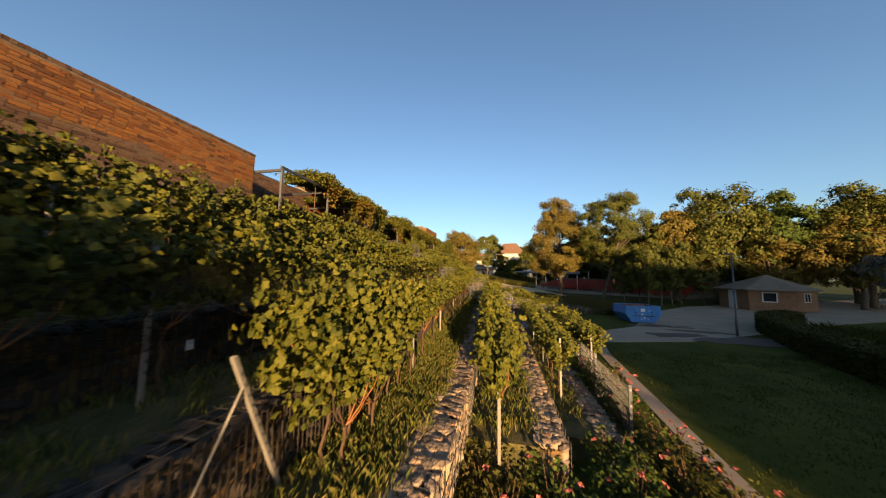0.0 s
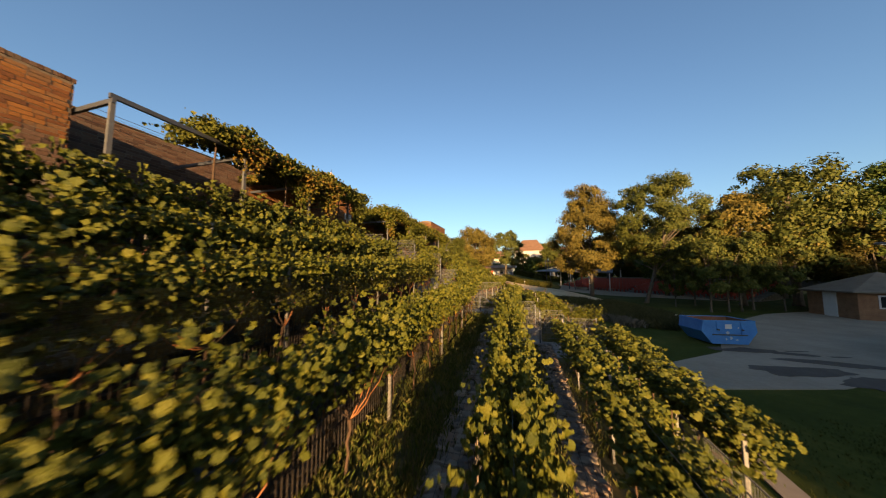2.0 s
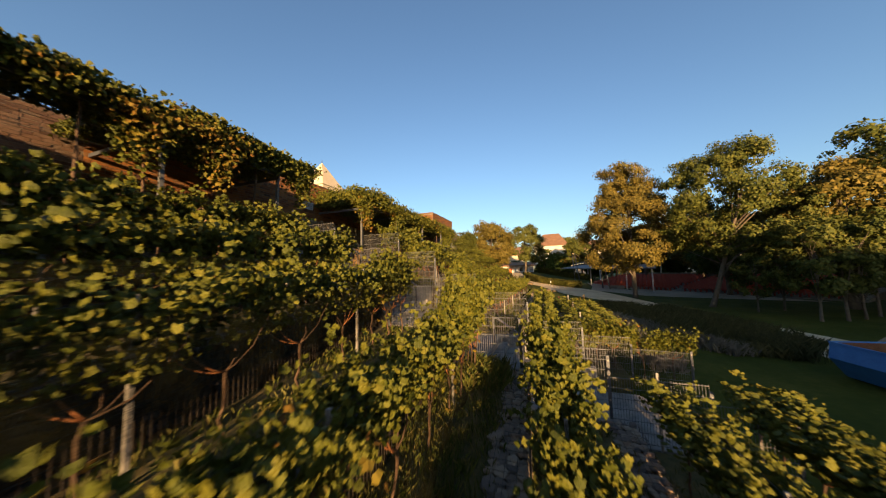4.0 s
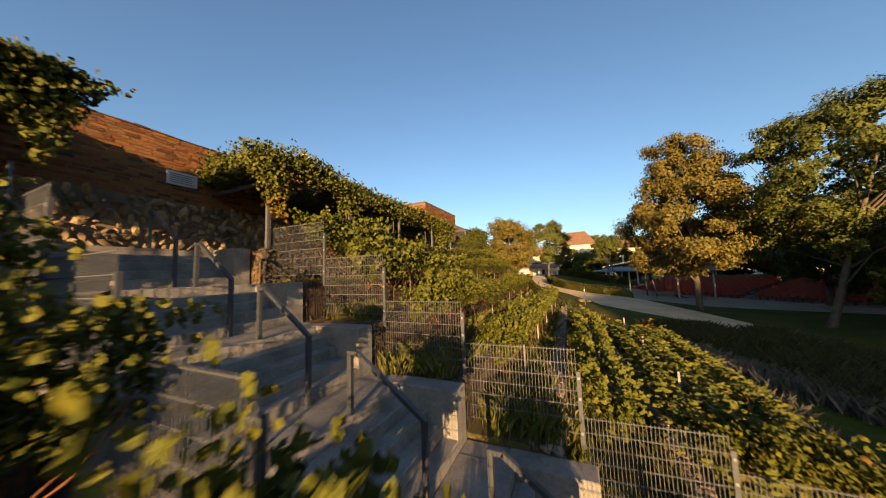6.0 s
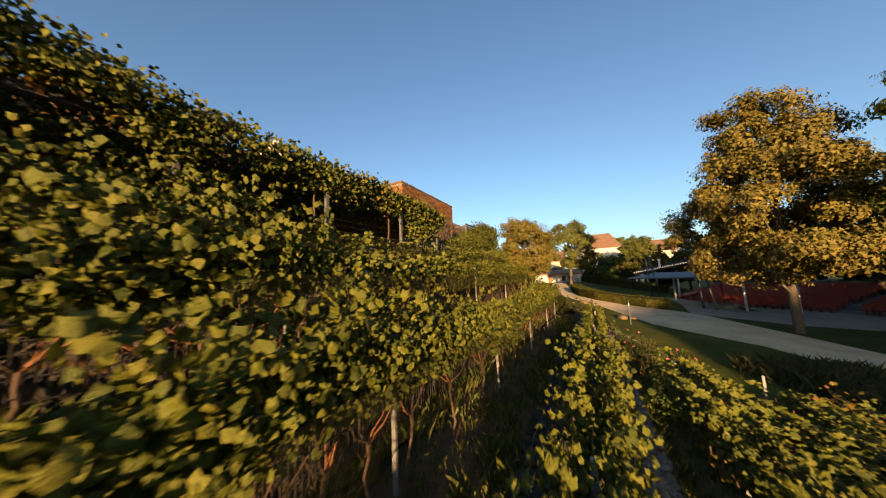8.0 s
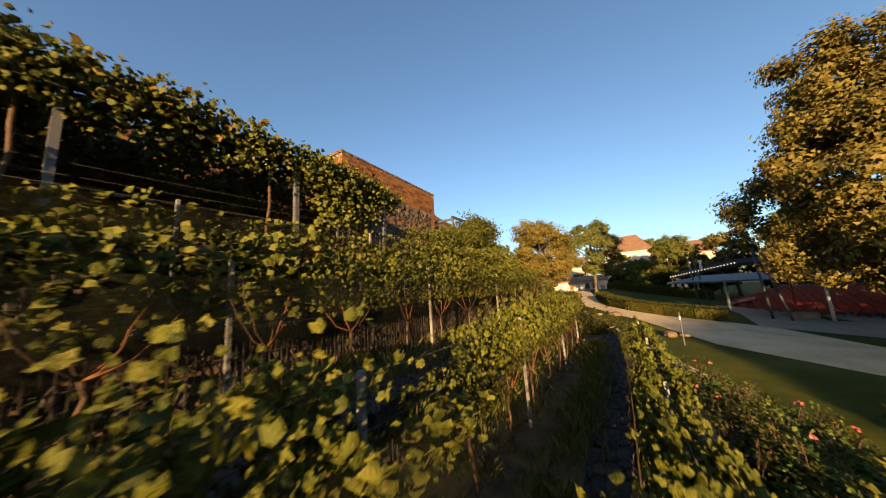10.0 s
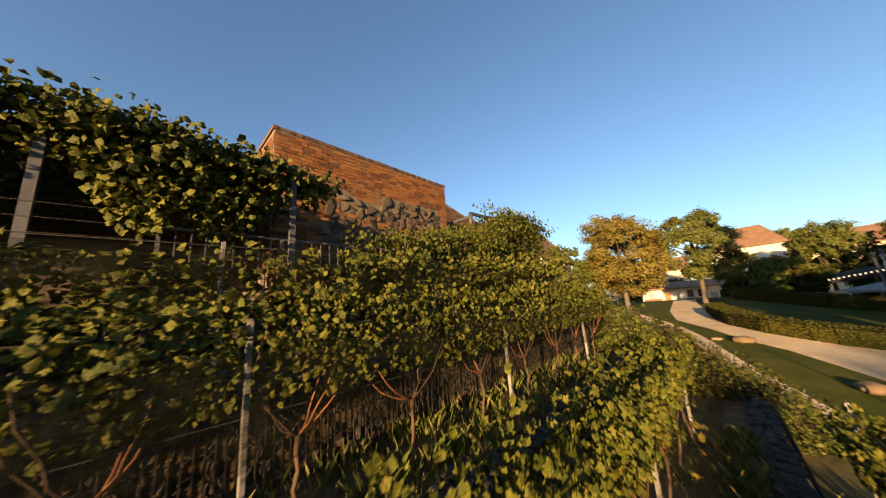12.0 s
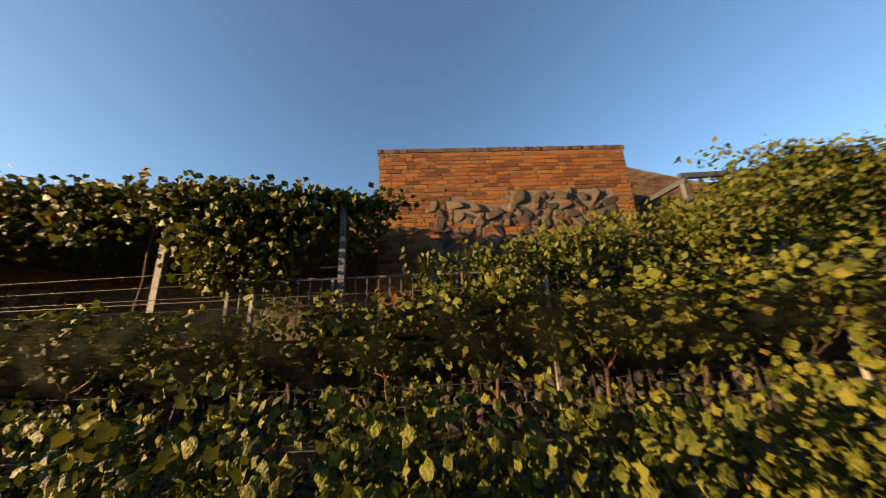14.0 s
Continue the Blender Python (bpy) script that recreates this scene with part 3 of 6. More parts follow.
wall_bay = bay("wall_1", -8.75, -14, 8.03, 4.9, 8.15, "old weathered red brick bay of a town wall")
wall_tower = bay("wall_3", -8.9, 30.72, 35.55, 5.4, 9.27, "old brick bay over fieldstone masonry")
wall_back = structure("wall_2", Build().box(-11.7, 8.03, 4.9, -10.85, 13.5, 8.375).box(-11.7, 13.5, 4.9, -10.85, 30.72, 8.835), MORTAR, "recessed old wall, brick above fieldstone", "brick wall")
wall_far = structure("wall_4", Build().prism([(-10.85, 35.55), (-10.85, 46), (-11.7, 46), (-11.7, 35.55)], 5.0, 5.02).add([(x, y, z) for y, t in ((35.55, 10.3), (39.0, 9.4), (46, 8.6)) for x, z in ((-11.7, 5.0), (-11.7, t), (-10.85, t), (-10.85, 5.0))], [(0, 1, 2, 3), (8, 11, 10, 9)] + [(r + i, r + (i + 1) % 4, r + 4 + (i + 1) % 4, r + 4 + i) for r in (0, 4) for i in range(4)]), MORTAR, "recessed brick wall, bricks toned dark for shade", "brick wall")

# ---------------------------------------------------------------- stairs between the two vineyards
Y0, Y1 = 17.45, 20.25
LANDINGS = [(-8.74, 5.76), (-6.88, 4.9), (-5.02, 4.04), (-3.16, 3.18), (-1.3, 2.32), (0.56, 1.46)]
stair = thing("staircase", "wide concrete garden staircase in short flights with landings", "staircase", kind="structure")
for n, (x, z) in enumerate(LANDINGS):
    low = z - 0.86 if n < 5 else 0.85
    up = LANDINGS[n - 1][0] if n else -10.85
    riser = (z - low) / 5
    top_x = x - 4 * 0.26
    part("landing", Build().box(up + 0.002, Y0, z - 0.35, top_x, Y1, z, bevel=0.012), CONCRETE, stair)
    for y0, y1 in ((Y0 - 0.28, Y0 - 0.002), (Y1 + 0.002, Y1 + 0.38)):
        part("edge_slab", Build().box(up + 0.004, y0, z - 0.5, top_x - 0.124, y1, z - 0.006, bevel=0.01), CONCRETE, stair)
    for i in range(4):
        part("step", Build().box(top_x + 0.26 * (3 - i), Y0 + 0.002, low - 0.1, top_x + 0.26 * (4 - i), Y1 - 0.002, low + riser * (i + 1), bevel=0.012), CONCRETE, stair)
    for y in (Y1, Y0 - 0.38):
        part("cheek", Build().box(top_x - 0.12, y + 0.002, low - 0.1, x, y + 0.38, z + 0.012, bevel=0.015), CONCRETE, stair, "smooth concrete cheek block")
part("landing", Build().box(0.562, Y0, 0.5, 2.6, Y1, 0.86, bevel=0.012), CONCRETE, stair)


def handrail(x, z):
    """A short sloped rail on two posts, one on the landing, one at the foot of the flight."""
    h = thing("handrail", "dark grey flat steel handrail with a bent end", "handrail", "stair handrails", pose(x, 19.15, z))
    part("post", Build().box(-0.03, -0.03, 0, 0.03, 0.03, 0.78, bevel=0.006), DARKSTEEL, h)
    part("post", Build().box(1.06, -0.03, -0.86, 1.12, 0.03, 0.10, bevel=0.006), DARKSTEEL, h)
    part("rail", Build().bar((-0.03, 0, 0.80), (0.14, 0, 0.80), 0.06, 0.05).bar((0.12, 0, 0.80), (1.11, 0, 0.10), 0.06, 0.05), DARKSTEEL, h)


for x, z in LANDINGS[:5]:
    handrail(x - 1.06, z)

# ---------------------------------------------------------------- grapevines
def leaf_cloud(rng, places, size, tilt=0.9):
    n = len(places)
    m = turns(n, rng, tilt)
    return scatter(LEAF_V, LEAF_F, places, m, rng.uniform(size * 0.65, size * 1.25, n))


def vine_foliage(seed, leaves=34, fine=False, sunny=0.0, size=0.08):
    """The leaf wall of one plant, 1.1 m long along y, on wires between 0.75 and 1.75 m, with loose shoots."""
    rng = np.random.default_rng(seed)
    pts, way = [], []
    for i in range(leaves):      # shoots that climb from the cane, arch over and droop
        k = int(rng.integers(11, 18))
        t = np.linspace(0.04, 1, k)
        side = rng.choice([-1, 1])
        y0 = -0.60 + 1.2 * (i + rng.uniform(-0.5, 0.5)) / leaves
        up, out = rng.uniform(0.45, 0.88), rng.uniform(0.05, 0.42)
        if i % 7 == 0:
            up += rng.uniform(0.1, 0.3)
        x = side * (0.05 + out * np.clip(t - 0.25, 0, 1) ** 1.3 * 1.3)
        z = 0.86 + (up - 0.10) * np.sin(np.clip(t * rng.uniform(1.4, 2.3), 0, 2.3))
        q = np.stack([x, y0 + rng.normal(0, 0.18) * t, z], 1)
        off = np.stack([side * rng.uniform(-0.4, 1.0, k), rng.normal(0, 0.8, k), rng.uniform(-0.5, 0.6, k)], 1)
        pts.append(q + off * rng.uniform(0.03, 0.11, (k, 1)))
        lean = np.array([side * rng.uniform(0.0, 0.9), rng.normal(-0.25 - sunny, 0.75), rng.uniform(-0.1, 0.9)])
        way.append(off * 0.3 + lean)
    p = np.concatenate(pts)
    k = len(p)
    face = np.concatenate(way) + rng.normal(0, 0.55, (k, 3))
    v, f = scatter_mix(FINE_LEAVES if fine else PLAIN_LEAVES, p, hang(face, rng, 0.6), size * rng.uniform(0.5, 1.4, k), rng)
    return np_mesh("foliage", v, f, VINE_LEAF, True)


def vine_trunk(seed):
    rng = np.random.default_rng(seed)
    b = Build()
    pts = [Vector((0, 0, -0.1))]
    for i in range(6):
        pts.append(pts[-1] + Vector((rng.normal(0, 0.018), rng.normal(0, 0.022), 0.118)))
    b.tube(pts, [0.022, 0.019, 0.017, 0.016, 0.016, 0.018, 0.022], 7)
    return b, pts[-1]


def vine_shoots(seed, top):
    rng = np.random.default_rng(seed + 50)
    out = []
    for i in range(5):
        b = Build()
        d = Vector((rng.normal(0, 0.10), (-1) ** i * rng.uniform(0.15, 0.5), rng.uniform(0.3, 0.6)))
        q = [top]
        for k in range(1, 6):
            t = k / 5
            q.append(top + d * t + Vector((rng.normal(0, 0.012), rng.normal(0, 0.012), -0.10 * math.sin(t * math.pi) + 0.05 * t)))
        b.tube(q, [0.012, 0.010, 0.008, 0.007, 0.006, 0.004], 5)
        out.append(b.mesh("cane", SHOOT if (seed + i) % 2 else CANE, True))
    return out


VINES = []
for s in range(8):
    tb, top = vine_trunk(s)
    VINES.append((tb.mesh("trunk", CANE, True), vine_shoots(s, top), vine_foliage(s + 3, 44 + 2 * (s % 4), size=0.088)))
DRY = np_mesh("foliage", *leaf_cloud(np.random.default_rng(8), np.random.default_rng(9).normal(0, 1, (70, 3)) * np.array([0.16, 0.3, 0.22]) + np.array([0, 0, 1.0]), 0.085), DRY_LEAF)


FINE = [vine_foliage(s + 31, 80, True, -0.1, 0.063) for s in range(6)]
SUNNY = [vine_foliage(s + 81, 84, True, 0.5, 0.070) for s in range(4)]
OPEN = [vine_foliage(s + 91, 72, True, 0.7, 0.070) for s in range(5)]
SMALL = [vine_foliage(s + 111, 76, True, -0.3, 0.055) for s in range(5)]
THIN = [vine_foliage(s + 61, 30, size=0.085) for s in range(4)]


def grapevine(x, y, z, seed, tall=1.0, way=0.0, fine=False, thin=False, sunny=False, outer=False, small=False, slim=1.0, label="leafy grapevine trained on wires, green turning yellow"):
    rng = np.random.default_rng(seed * 13 + 7)
    tr, sh, fo = VINES[int(rng.integers(8))]
    fo = SUNNY[int(rng.integers(4))] if sunny else SMALL[int(rng.integers(5))] if small else OPEN[int(rng.integers(5))] if outer else THIN[int(rng.integers(4))] if thin else FINE[int(rng.integers(5))] if fine else VINES[int(rng.integers(8))][2]
    v = thing("grapevine", label, "grapevine", "grapevines in rows", pose(x, y, z, 0, 0, way + rng.normal(0, 5)))
    part("trunk", tr, None, v)
    for me in sh:
        part("cane", me, None, v)
    part("foliage", fo, None, v, m=Matrix.Translation((0, 0, 0)) @ Matrix.Diagonal((rng.uniform(0.9, 1.2) * slim, 1, tall * rng.uniform(0.95, 1.04), 1)))
    if rng.random() < 0.12:
        part("withered_leaves", DRY, None, v, "withered brown-yellow leaves", m=pose(0, rng.normal(0, 0.2), rng.uniform(-0.1, 0.2)))
    return v


POST_ME = Build().box(-0.021, -0.016, -0.1, 0.021, 0.016, 1.47, bevel=0.006).mesh("vine_post", POSTMAT)
POST_SHORT = Build().box(-0.021, -0.016, -0.1, 0.021, 0.016, 1.42, bevel=0.006).mesh("vine_post", POSTMAT)
HOOK = Build()
for i in range(11):
    HOOK.box(0.021, -0.012, 0.25 + i * 0.1, 0.028, 0.012, 0.28 + i * 0.1)
HOOK_ME = HOOK.mesh("hooks", STEEL)


def vine_post(x, y, z, lean=0.0, short=False):
    p = tagged(new("vine_post", POST_SHORT if short else POST_ME), "pale galvanised vineyard post with wire hooks", "vine post", "vineyard posts")
    p.matrix_basis = pose(x, y, z, lean, 0, 0)
    part("hook_strip", HOOK_ME, None, p)["kind"] = "stuff"
    return p


# rows: stations and x along y, the level they stand on, start and end
ROWS_AT = [
    ("e", (-9, 5, 17), (-6.45, -6.45, -7.95), -1.2, 16.7), ("d", (-9, 5, 17), (-4.85, -4.85, -6.15), -1.2, 16.7),
    ("c", (-9, 5, 17), (-3.25, -3.25, -4.35), -1.2, 16.4), ("a", (-9, 5, 17), (-1.78, -1.80, -2.5), 2.3, 16.2),
    ("b", (-9, 5, 17), (-0.05, -0.12, -0.85), 4.2, 16.6), ("g", (-9, 5, 17), (1.3, 1.3, 1.2), 7.6, 16.8),
    ("e", (21, 27, 33, 38), (-7.75, -7.2, -6.85, -6.8), 21.7, 38.0), ("d", (21, 27, 33, 38), (-6.25, -5.8, -5.48, -5.45), 21.7, 36.4),
    ("c", (21, 27, 33, 38), (-4.55, -4.2, -4.0, -4.0), 21.7, 36.2), ("a", (21, 27, 33, 38), (-2.73, -2.6, -2.4, -2.3), 21.6, 35.6),
    ("b", (21, 27, 33, 38), (-0.95, -0.95, -0.95, -0.9), 21.6, 29.6), ("g", (21, 27, 33, 38), (0.55, 0.5, 0.45, 0.45), 21.6, 29.5),
]
seed = 0
for k, ys, xs, a, b in ROWS_AT:
    y = a + 0.3
    while y < b:
        z = edge(k, y)[1]
        seed += 1
        if k == "a" and 6.4 < y < 7.2:     # a plant is missing here
            y += 1.02
            continue
        close = (k == "a" and (y < 17.5 or y < 30)) or (k == "c" and (5 < y < 17.5 or 23 < y < 35.5)) or (k == "d" and 27 < y < 35.5)
        grapevine(lerp(y, ys, xs), y, z, seed, fine=close, thin=(k in "de" and 25 < y < 30.5) or (k == "c" and 26.4 < y < 28.6), sunny=k == "a" and y < 4.2, small=(k in "cd" and y > 27.5) or (k == "a" and 4.2 < y < 7.4), outer=k in "bg" or (k == "a" and y > 28), slim=0.65 if k == "a" and y > 28 else 0.8 if k in "cd" and y > 27.5 else (1.5 if y > 19 else 1.1) if k == "g" else 1.0, tall=1.03 if k == "d" and y > 29 else 0.76 if k == "c" and 26.6 < y < 28.3 else 0.9 if k == "a" and y > 28 else (0.8 if y > 19 else 0.92) if k == "g" else (1.25 if y > 15.6 else 1.02) if k == "a" and 14.6 < y < 17 else 1.12 if k == "a" and y < 4.5 else 1.15 if k == "b" and 14.5 < y < 17 else 0.95 if k == "e" and 12 < y < 17 else 0.82 if k == "e" and 24.8 < y < 35 else 1.2 if k in "ed" and 21 < y < 24.8 else 1.0)
        if (14.6 < y < 16.1 and k in "ab") or (k == "a" and y < 6) or (21 < y < 23.2 and k in "cde") or (14.6 < y < 15.8 and k in "cde"):
            grapevine(lerp(y, ys, xs) + 0.05, y + 0.5, z, seed + 500, 1.05 if y < 6 else 1.0 if k in "de" else 1.15 if k == "c" else 1.25 if y > 15.2 else 1.02, fine=close, sunny=k == "a" and y < 4.2, small=k == "a" and y > 4.2 and y < 7.4)
        y += 1.02
    yy = a if a < 19 else 20.87
    while yy < b + 0.5:
        z = edge(k, min(yy, b))[1]
        if k == "a" and yy == a and a < 5:
            vine_post(-1.98, 2.32, 2.06, 23, True)
        elif yy > 21.3 or yy < 19:
            vine_post(lerp(yy, ys, xs) + 0.01, yy, z)
        yy += 3.2 if a < 19 else 2.98
    trellis = thing("trellis", "thin steel trellis wires strung along the vine row", "trellis", "vine trellises")
    for h in (0.82, 1.12, 1.42):
        part("wire", Build().tube([(lerp(p, ys, xs), p, edge(k, p)[1] + h) for p in stations(a, b, 1.6)], 0.0035, 4), WIRE, trellis)

for i, (x, k) in enumerate(((-2.3, "a"), (-2.5, "a"), (-0.88, "b"))):
    grapevine(x, 16.3 + 0.2 * i, edge(k, 16.8)[1], 970 + i, 1.25, fine=True)
for i, y in enumerate((16.15, 16.65)):
    grapevine(-4.2, y, edge("c", y)[1], 975 + i, 1.12, fine=True)
for i, (x, y) in enumerate(((-1.62, 2.75), (-1.62, 3.35))):
    grapevine(x, y, edge("a", y)[1] - 0.26, 980 + i, 1.0, sunny=True)
# low vine row on the flat ground by the rose bed
for i in range(8):
    grapevine(2.72 + 0.02 * i, 10.4 + 0.95 * i, ground_z(3, 10), 900 + i, 0.92, outer=True, slim=1.25)
for y, x in ((9.9, 2.6), (11.9, 2.67), (14.6, 2.85), (17.3, 2.75)):
    vine_post(x, y, ground_z(3, y), 0, True)
for i in range(8):
    grapevine(1.42 - 0.02 * i, 22.1 + 1.0 * i, edge("g", 22.1 + i)[1], 930 + i, 0.76, outer=True, slim=1.5)
for i, x in enumerate((0.75, 1.35)):
    v = grapevine(x, 21.6, edge("g", 21.6)[1], 950 + i, 0.92, 80, outer=True, label="grapevine at a row's end, leaves turning red-brown")
    part("withered_leaves", DRY, None, v, "withered brown-red leaves", m=pose(0, 0.1, 0.12))
for i, x in enumerate((2.15, 2.95)):
    grapevine(x, 21.6, 0.98, 952 + i, 0.9, 80, outer=True)


def net_material():
    t = NET.node_tree
    p = t.nodes["Principled BSDF"]
    p.inputs["Specular IOR Level"].default_value = 0.03
    tr = t.nodes.new("ShaderNodeBsdfTransparent")
    mx = t.nodes.new("ShaderNodeMixShader")
    co = t.nodes.new("ShaderNodeTexCoord")
    ns = t.nodes.new("ShaderNodeTexNoise")
    ns.inputs["Scale"].default_value = 3.5
    weave, span, add = t.nodes.new("ShaderNodeTexNoise"), t.nodes.new("ShaderNodeMapping"), t.nodes.new("ShaderNodeMath")
    span.inputs["Scale"].default_value = (9, 5, 60)
    weave.inputs["Scale"].default_value, weave.inputs["Detail"].default_value = 1.6, 5
    t.links.new(co.outputs["Object"], span.inputs["Vector"])
    t.links.new(span.outputs[0], weave.inputs["Vector"])
    t.links.new(ns.outputs[0], add.inputs[0])
    t.links.new(weave.outputs[0], add.inputs[1])
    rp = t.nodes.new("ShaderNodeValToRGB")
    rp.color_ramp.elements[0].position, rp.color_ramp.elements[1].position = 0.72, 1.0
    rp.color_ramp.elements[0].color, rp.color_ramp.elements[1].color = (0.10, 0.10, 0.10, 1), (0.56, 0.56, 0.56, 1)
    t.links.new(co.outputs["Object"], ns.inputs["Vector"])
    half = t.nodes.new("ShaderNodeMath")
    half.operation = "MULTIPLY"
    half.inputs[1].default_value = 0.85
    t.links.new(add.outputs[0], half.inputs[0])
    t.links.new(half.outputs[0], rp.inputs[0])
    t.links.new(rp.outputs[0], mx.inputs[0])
    t.links.new(tr.outputs[0], mx.inputs[1])
    t.links.new(p.outputs[0], mx.inputs[2])
    t.links.new(mx.outputs[0], t.nodes["Material Output"].inputs[0])


net_material()


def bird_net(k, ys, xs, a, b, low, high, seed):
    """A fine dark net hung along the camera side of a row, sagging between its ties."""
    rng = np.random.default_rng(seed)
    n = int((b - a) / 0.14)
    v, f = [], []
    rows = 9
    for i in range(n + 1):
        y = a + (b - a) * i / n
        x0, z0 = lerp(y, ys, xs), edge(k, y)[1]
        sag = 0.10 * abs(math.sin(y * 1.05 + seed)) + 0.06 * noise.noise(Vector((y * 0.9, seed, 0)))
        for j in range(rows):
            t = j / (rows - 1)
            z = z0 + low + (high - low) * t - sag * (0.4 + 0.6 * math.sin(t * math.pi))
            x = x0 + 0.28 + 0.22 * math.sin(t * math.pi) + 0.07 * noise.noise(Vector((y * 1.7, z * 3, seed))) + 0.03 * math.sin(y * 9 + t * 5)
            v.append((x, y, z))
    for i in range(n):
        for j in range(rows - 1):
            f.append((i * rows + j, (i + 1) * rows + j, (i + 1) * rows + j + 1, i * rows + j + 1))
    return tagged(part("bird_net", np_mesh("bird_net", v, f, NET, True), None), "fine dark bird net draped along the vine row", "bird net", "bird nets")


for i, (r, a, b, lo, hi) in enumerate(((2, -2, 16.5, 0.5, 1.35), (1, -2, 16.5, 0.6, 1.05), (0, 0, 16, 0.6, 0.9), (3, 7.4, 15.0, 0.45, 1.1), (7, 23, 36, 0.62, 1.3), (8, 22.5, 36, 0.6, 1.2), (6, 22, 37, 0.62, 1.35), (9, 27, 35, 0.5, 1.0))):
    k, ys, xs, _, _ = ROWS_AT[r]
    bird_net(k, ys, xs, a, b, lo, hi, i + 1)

# ---------------------------------------------------------------- gabions
def gabion(k, a, b, near, slats, seed):
    """A stone-filled wire basket along the front edge of a level. near: stretch of y whose stones stand singly."""
    below = ORDER[ORDER.index(k) - 1] if k != "g" else None
    g = thing("gabion", "rough grey and ochre stones packed in a wire basket wall", "gabion", "terrace gabions", kind="structure")
    rng = np.random.default_rng(seed)
    rest, made = Build(), 0
    # slatted and top-level gabions get stones with the shade in their colour
    kind_of = SHADESTONES if slats or k == "f" else STONES
    wires = Build()

    def lay(x, y, z, d, flat):
        nonlocal made
        turn = Euler((rng.normal(0, 0.16), rng.normal(0, 0.16), rng.uniform(0, 6.28)) if flat else rng.uniform(0, 6.28, 3)).to_matrix().to_4x4()
        m = Matrix.Translation((x, y, z)) @ turn @ Matrix.Diagonal((d * rng.uniform(0.9, 1.4), d * rng.uniform(0.75, 1.05), d * (rng.uniform(0.35, 0.6) if flat else rng.uniform(0.6, 0.9)), 1))
        me = kind_of[int(rng.integers(len(kind_of)))]
        if near[0] <= y <= near[1] and made < 290:
            o = new("stone", me)
            o.parent = g
            o.matrix_basis = m
            made += 1
        else:
            rest.add([m @ q.co for q in me.vertices], [tuple(q.vertices) for q in me.polygons])

    core = []
    for y in stations(a, b, 1.0):
        x, z = edge(k, y)
        zb = edge(below, y)[1] if below else ground_z(x, y)
        core.append((x, y, z, zb))
    # dark earth filling inside the basket
    v, f = [], []
    for x, y, z, zb in core:
        v += [(x - 0.07, y, zb - 0.2), (x - 0.07, y, z - 0.09), (x - GAB - 0.02, y, z - 0.09), (x - GAB - 0.02, y, zb - 0.2)]
    for i in range(len(core) - 1):
        f += [(i * 4 + c, i * 4 + (c + 1) % 4, i * 4 + 4 + (c + 1) % 4, i * 4 + 4 + c) for c in range(4)]
    f += [(3, 2, 1, 0), tuple((len(core) - 1) * 4 + c for c in range(4))]
    part("filling", Build().add(v, f), SOIL, g)
    y = a + 0.06
    while y < b - 0.04:
        x, z = edge(k, y)
        zb = edge(below, y)[1] if below else ground_z(x, y)
        c = 0.07
        while c < GAB:
            lay(x - c + rng.normal(0, 0.01), y + rng.uniform(-0.03, 0.03), z - (0.05 if slats else 0.03) + rng.normal(0, 0.014), rng.uniform(0.12, 0.17) if slats else rng.uniform(0.13, 0.21), True)
            c += 0.115
        h = z - 0.16
        while h > zb - 0.02:
            lay(x - (0.095 if slats else 0.06) + rng.normal(0, 0.012), y + rng.uniform(-0.04, 0.04), h, rng.uniform(0.12, 0.21), False)
            h -= 0.135
        y += 0.132
    for end in (a, b):     # the two ends
        x, z = edge(k, end)
        zb = edge(below, end)[1] if below else ground_z(x, end)
        for i in range(3):
            h = z - 0.08
            while h > zb:
                lay(x - 0.08 - 0.14 * i, end + (0.05 if end == a else -0.05), h, rng.uniform(0.13, 0.2), False)
                h -= 0.14
    o = part("stonework", rest, SHADE_STUFF if slats or k == "f" else FIELD_STUFF, g)
    o["kind"] = "stuff"
    # basket: rods across the top, along it, and down the face
    for y in np.arange(a + 0.02, b, 0.20):
        x, z = edge(k, y)
        zb = edge(below, y)[1] if below else ground_z(x, y)
        wires.bar((x - GAB, y, z + 0.045), (x + 0.02, y, z + 0.045), 0.004)
        if not slats:
            wires.bar((x + 0.022, y, zb), (x + 0.022, y, z + 0.03), 0.008)
    st = stations(a, b, 2.0)
    for p, q in zip(st, st[1:]):
        (x0, z0), (x1, z1) = edge(k, p), edge(k, q)
        for c in (0.0, 0.14, 0.28, 0.42):
            wires.bar((x0 - c + 0.02, p, z0 + 0.05), (x1 - c + 0.02, q, z1 + 0.05), 0.004)
        for h in (0.2, 0.4, 0.6):
            wires.bar((x0 + 0.024, p, z0 - h), (x1 + 0.024, q, z1 - h), 0.008)
    part("basket", wires, WIRE, g, "galvanised wire basket")
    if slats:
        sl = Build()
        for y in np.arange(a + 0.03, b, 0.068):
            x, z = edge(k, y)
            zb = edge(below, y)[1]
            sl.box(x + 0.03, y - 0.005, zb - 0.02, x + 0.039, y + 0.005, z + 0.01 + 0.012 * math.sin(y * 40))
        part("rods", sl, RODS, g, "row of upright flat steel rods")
    return g


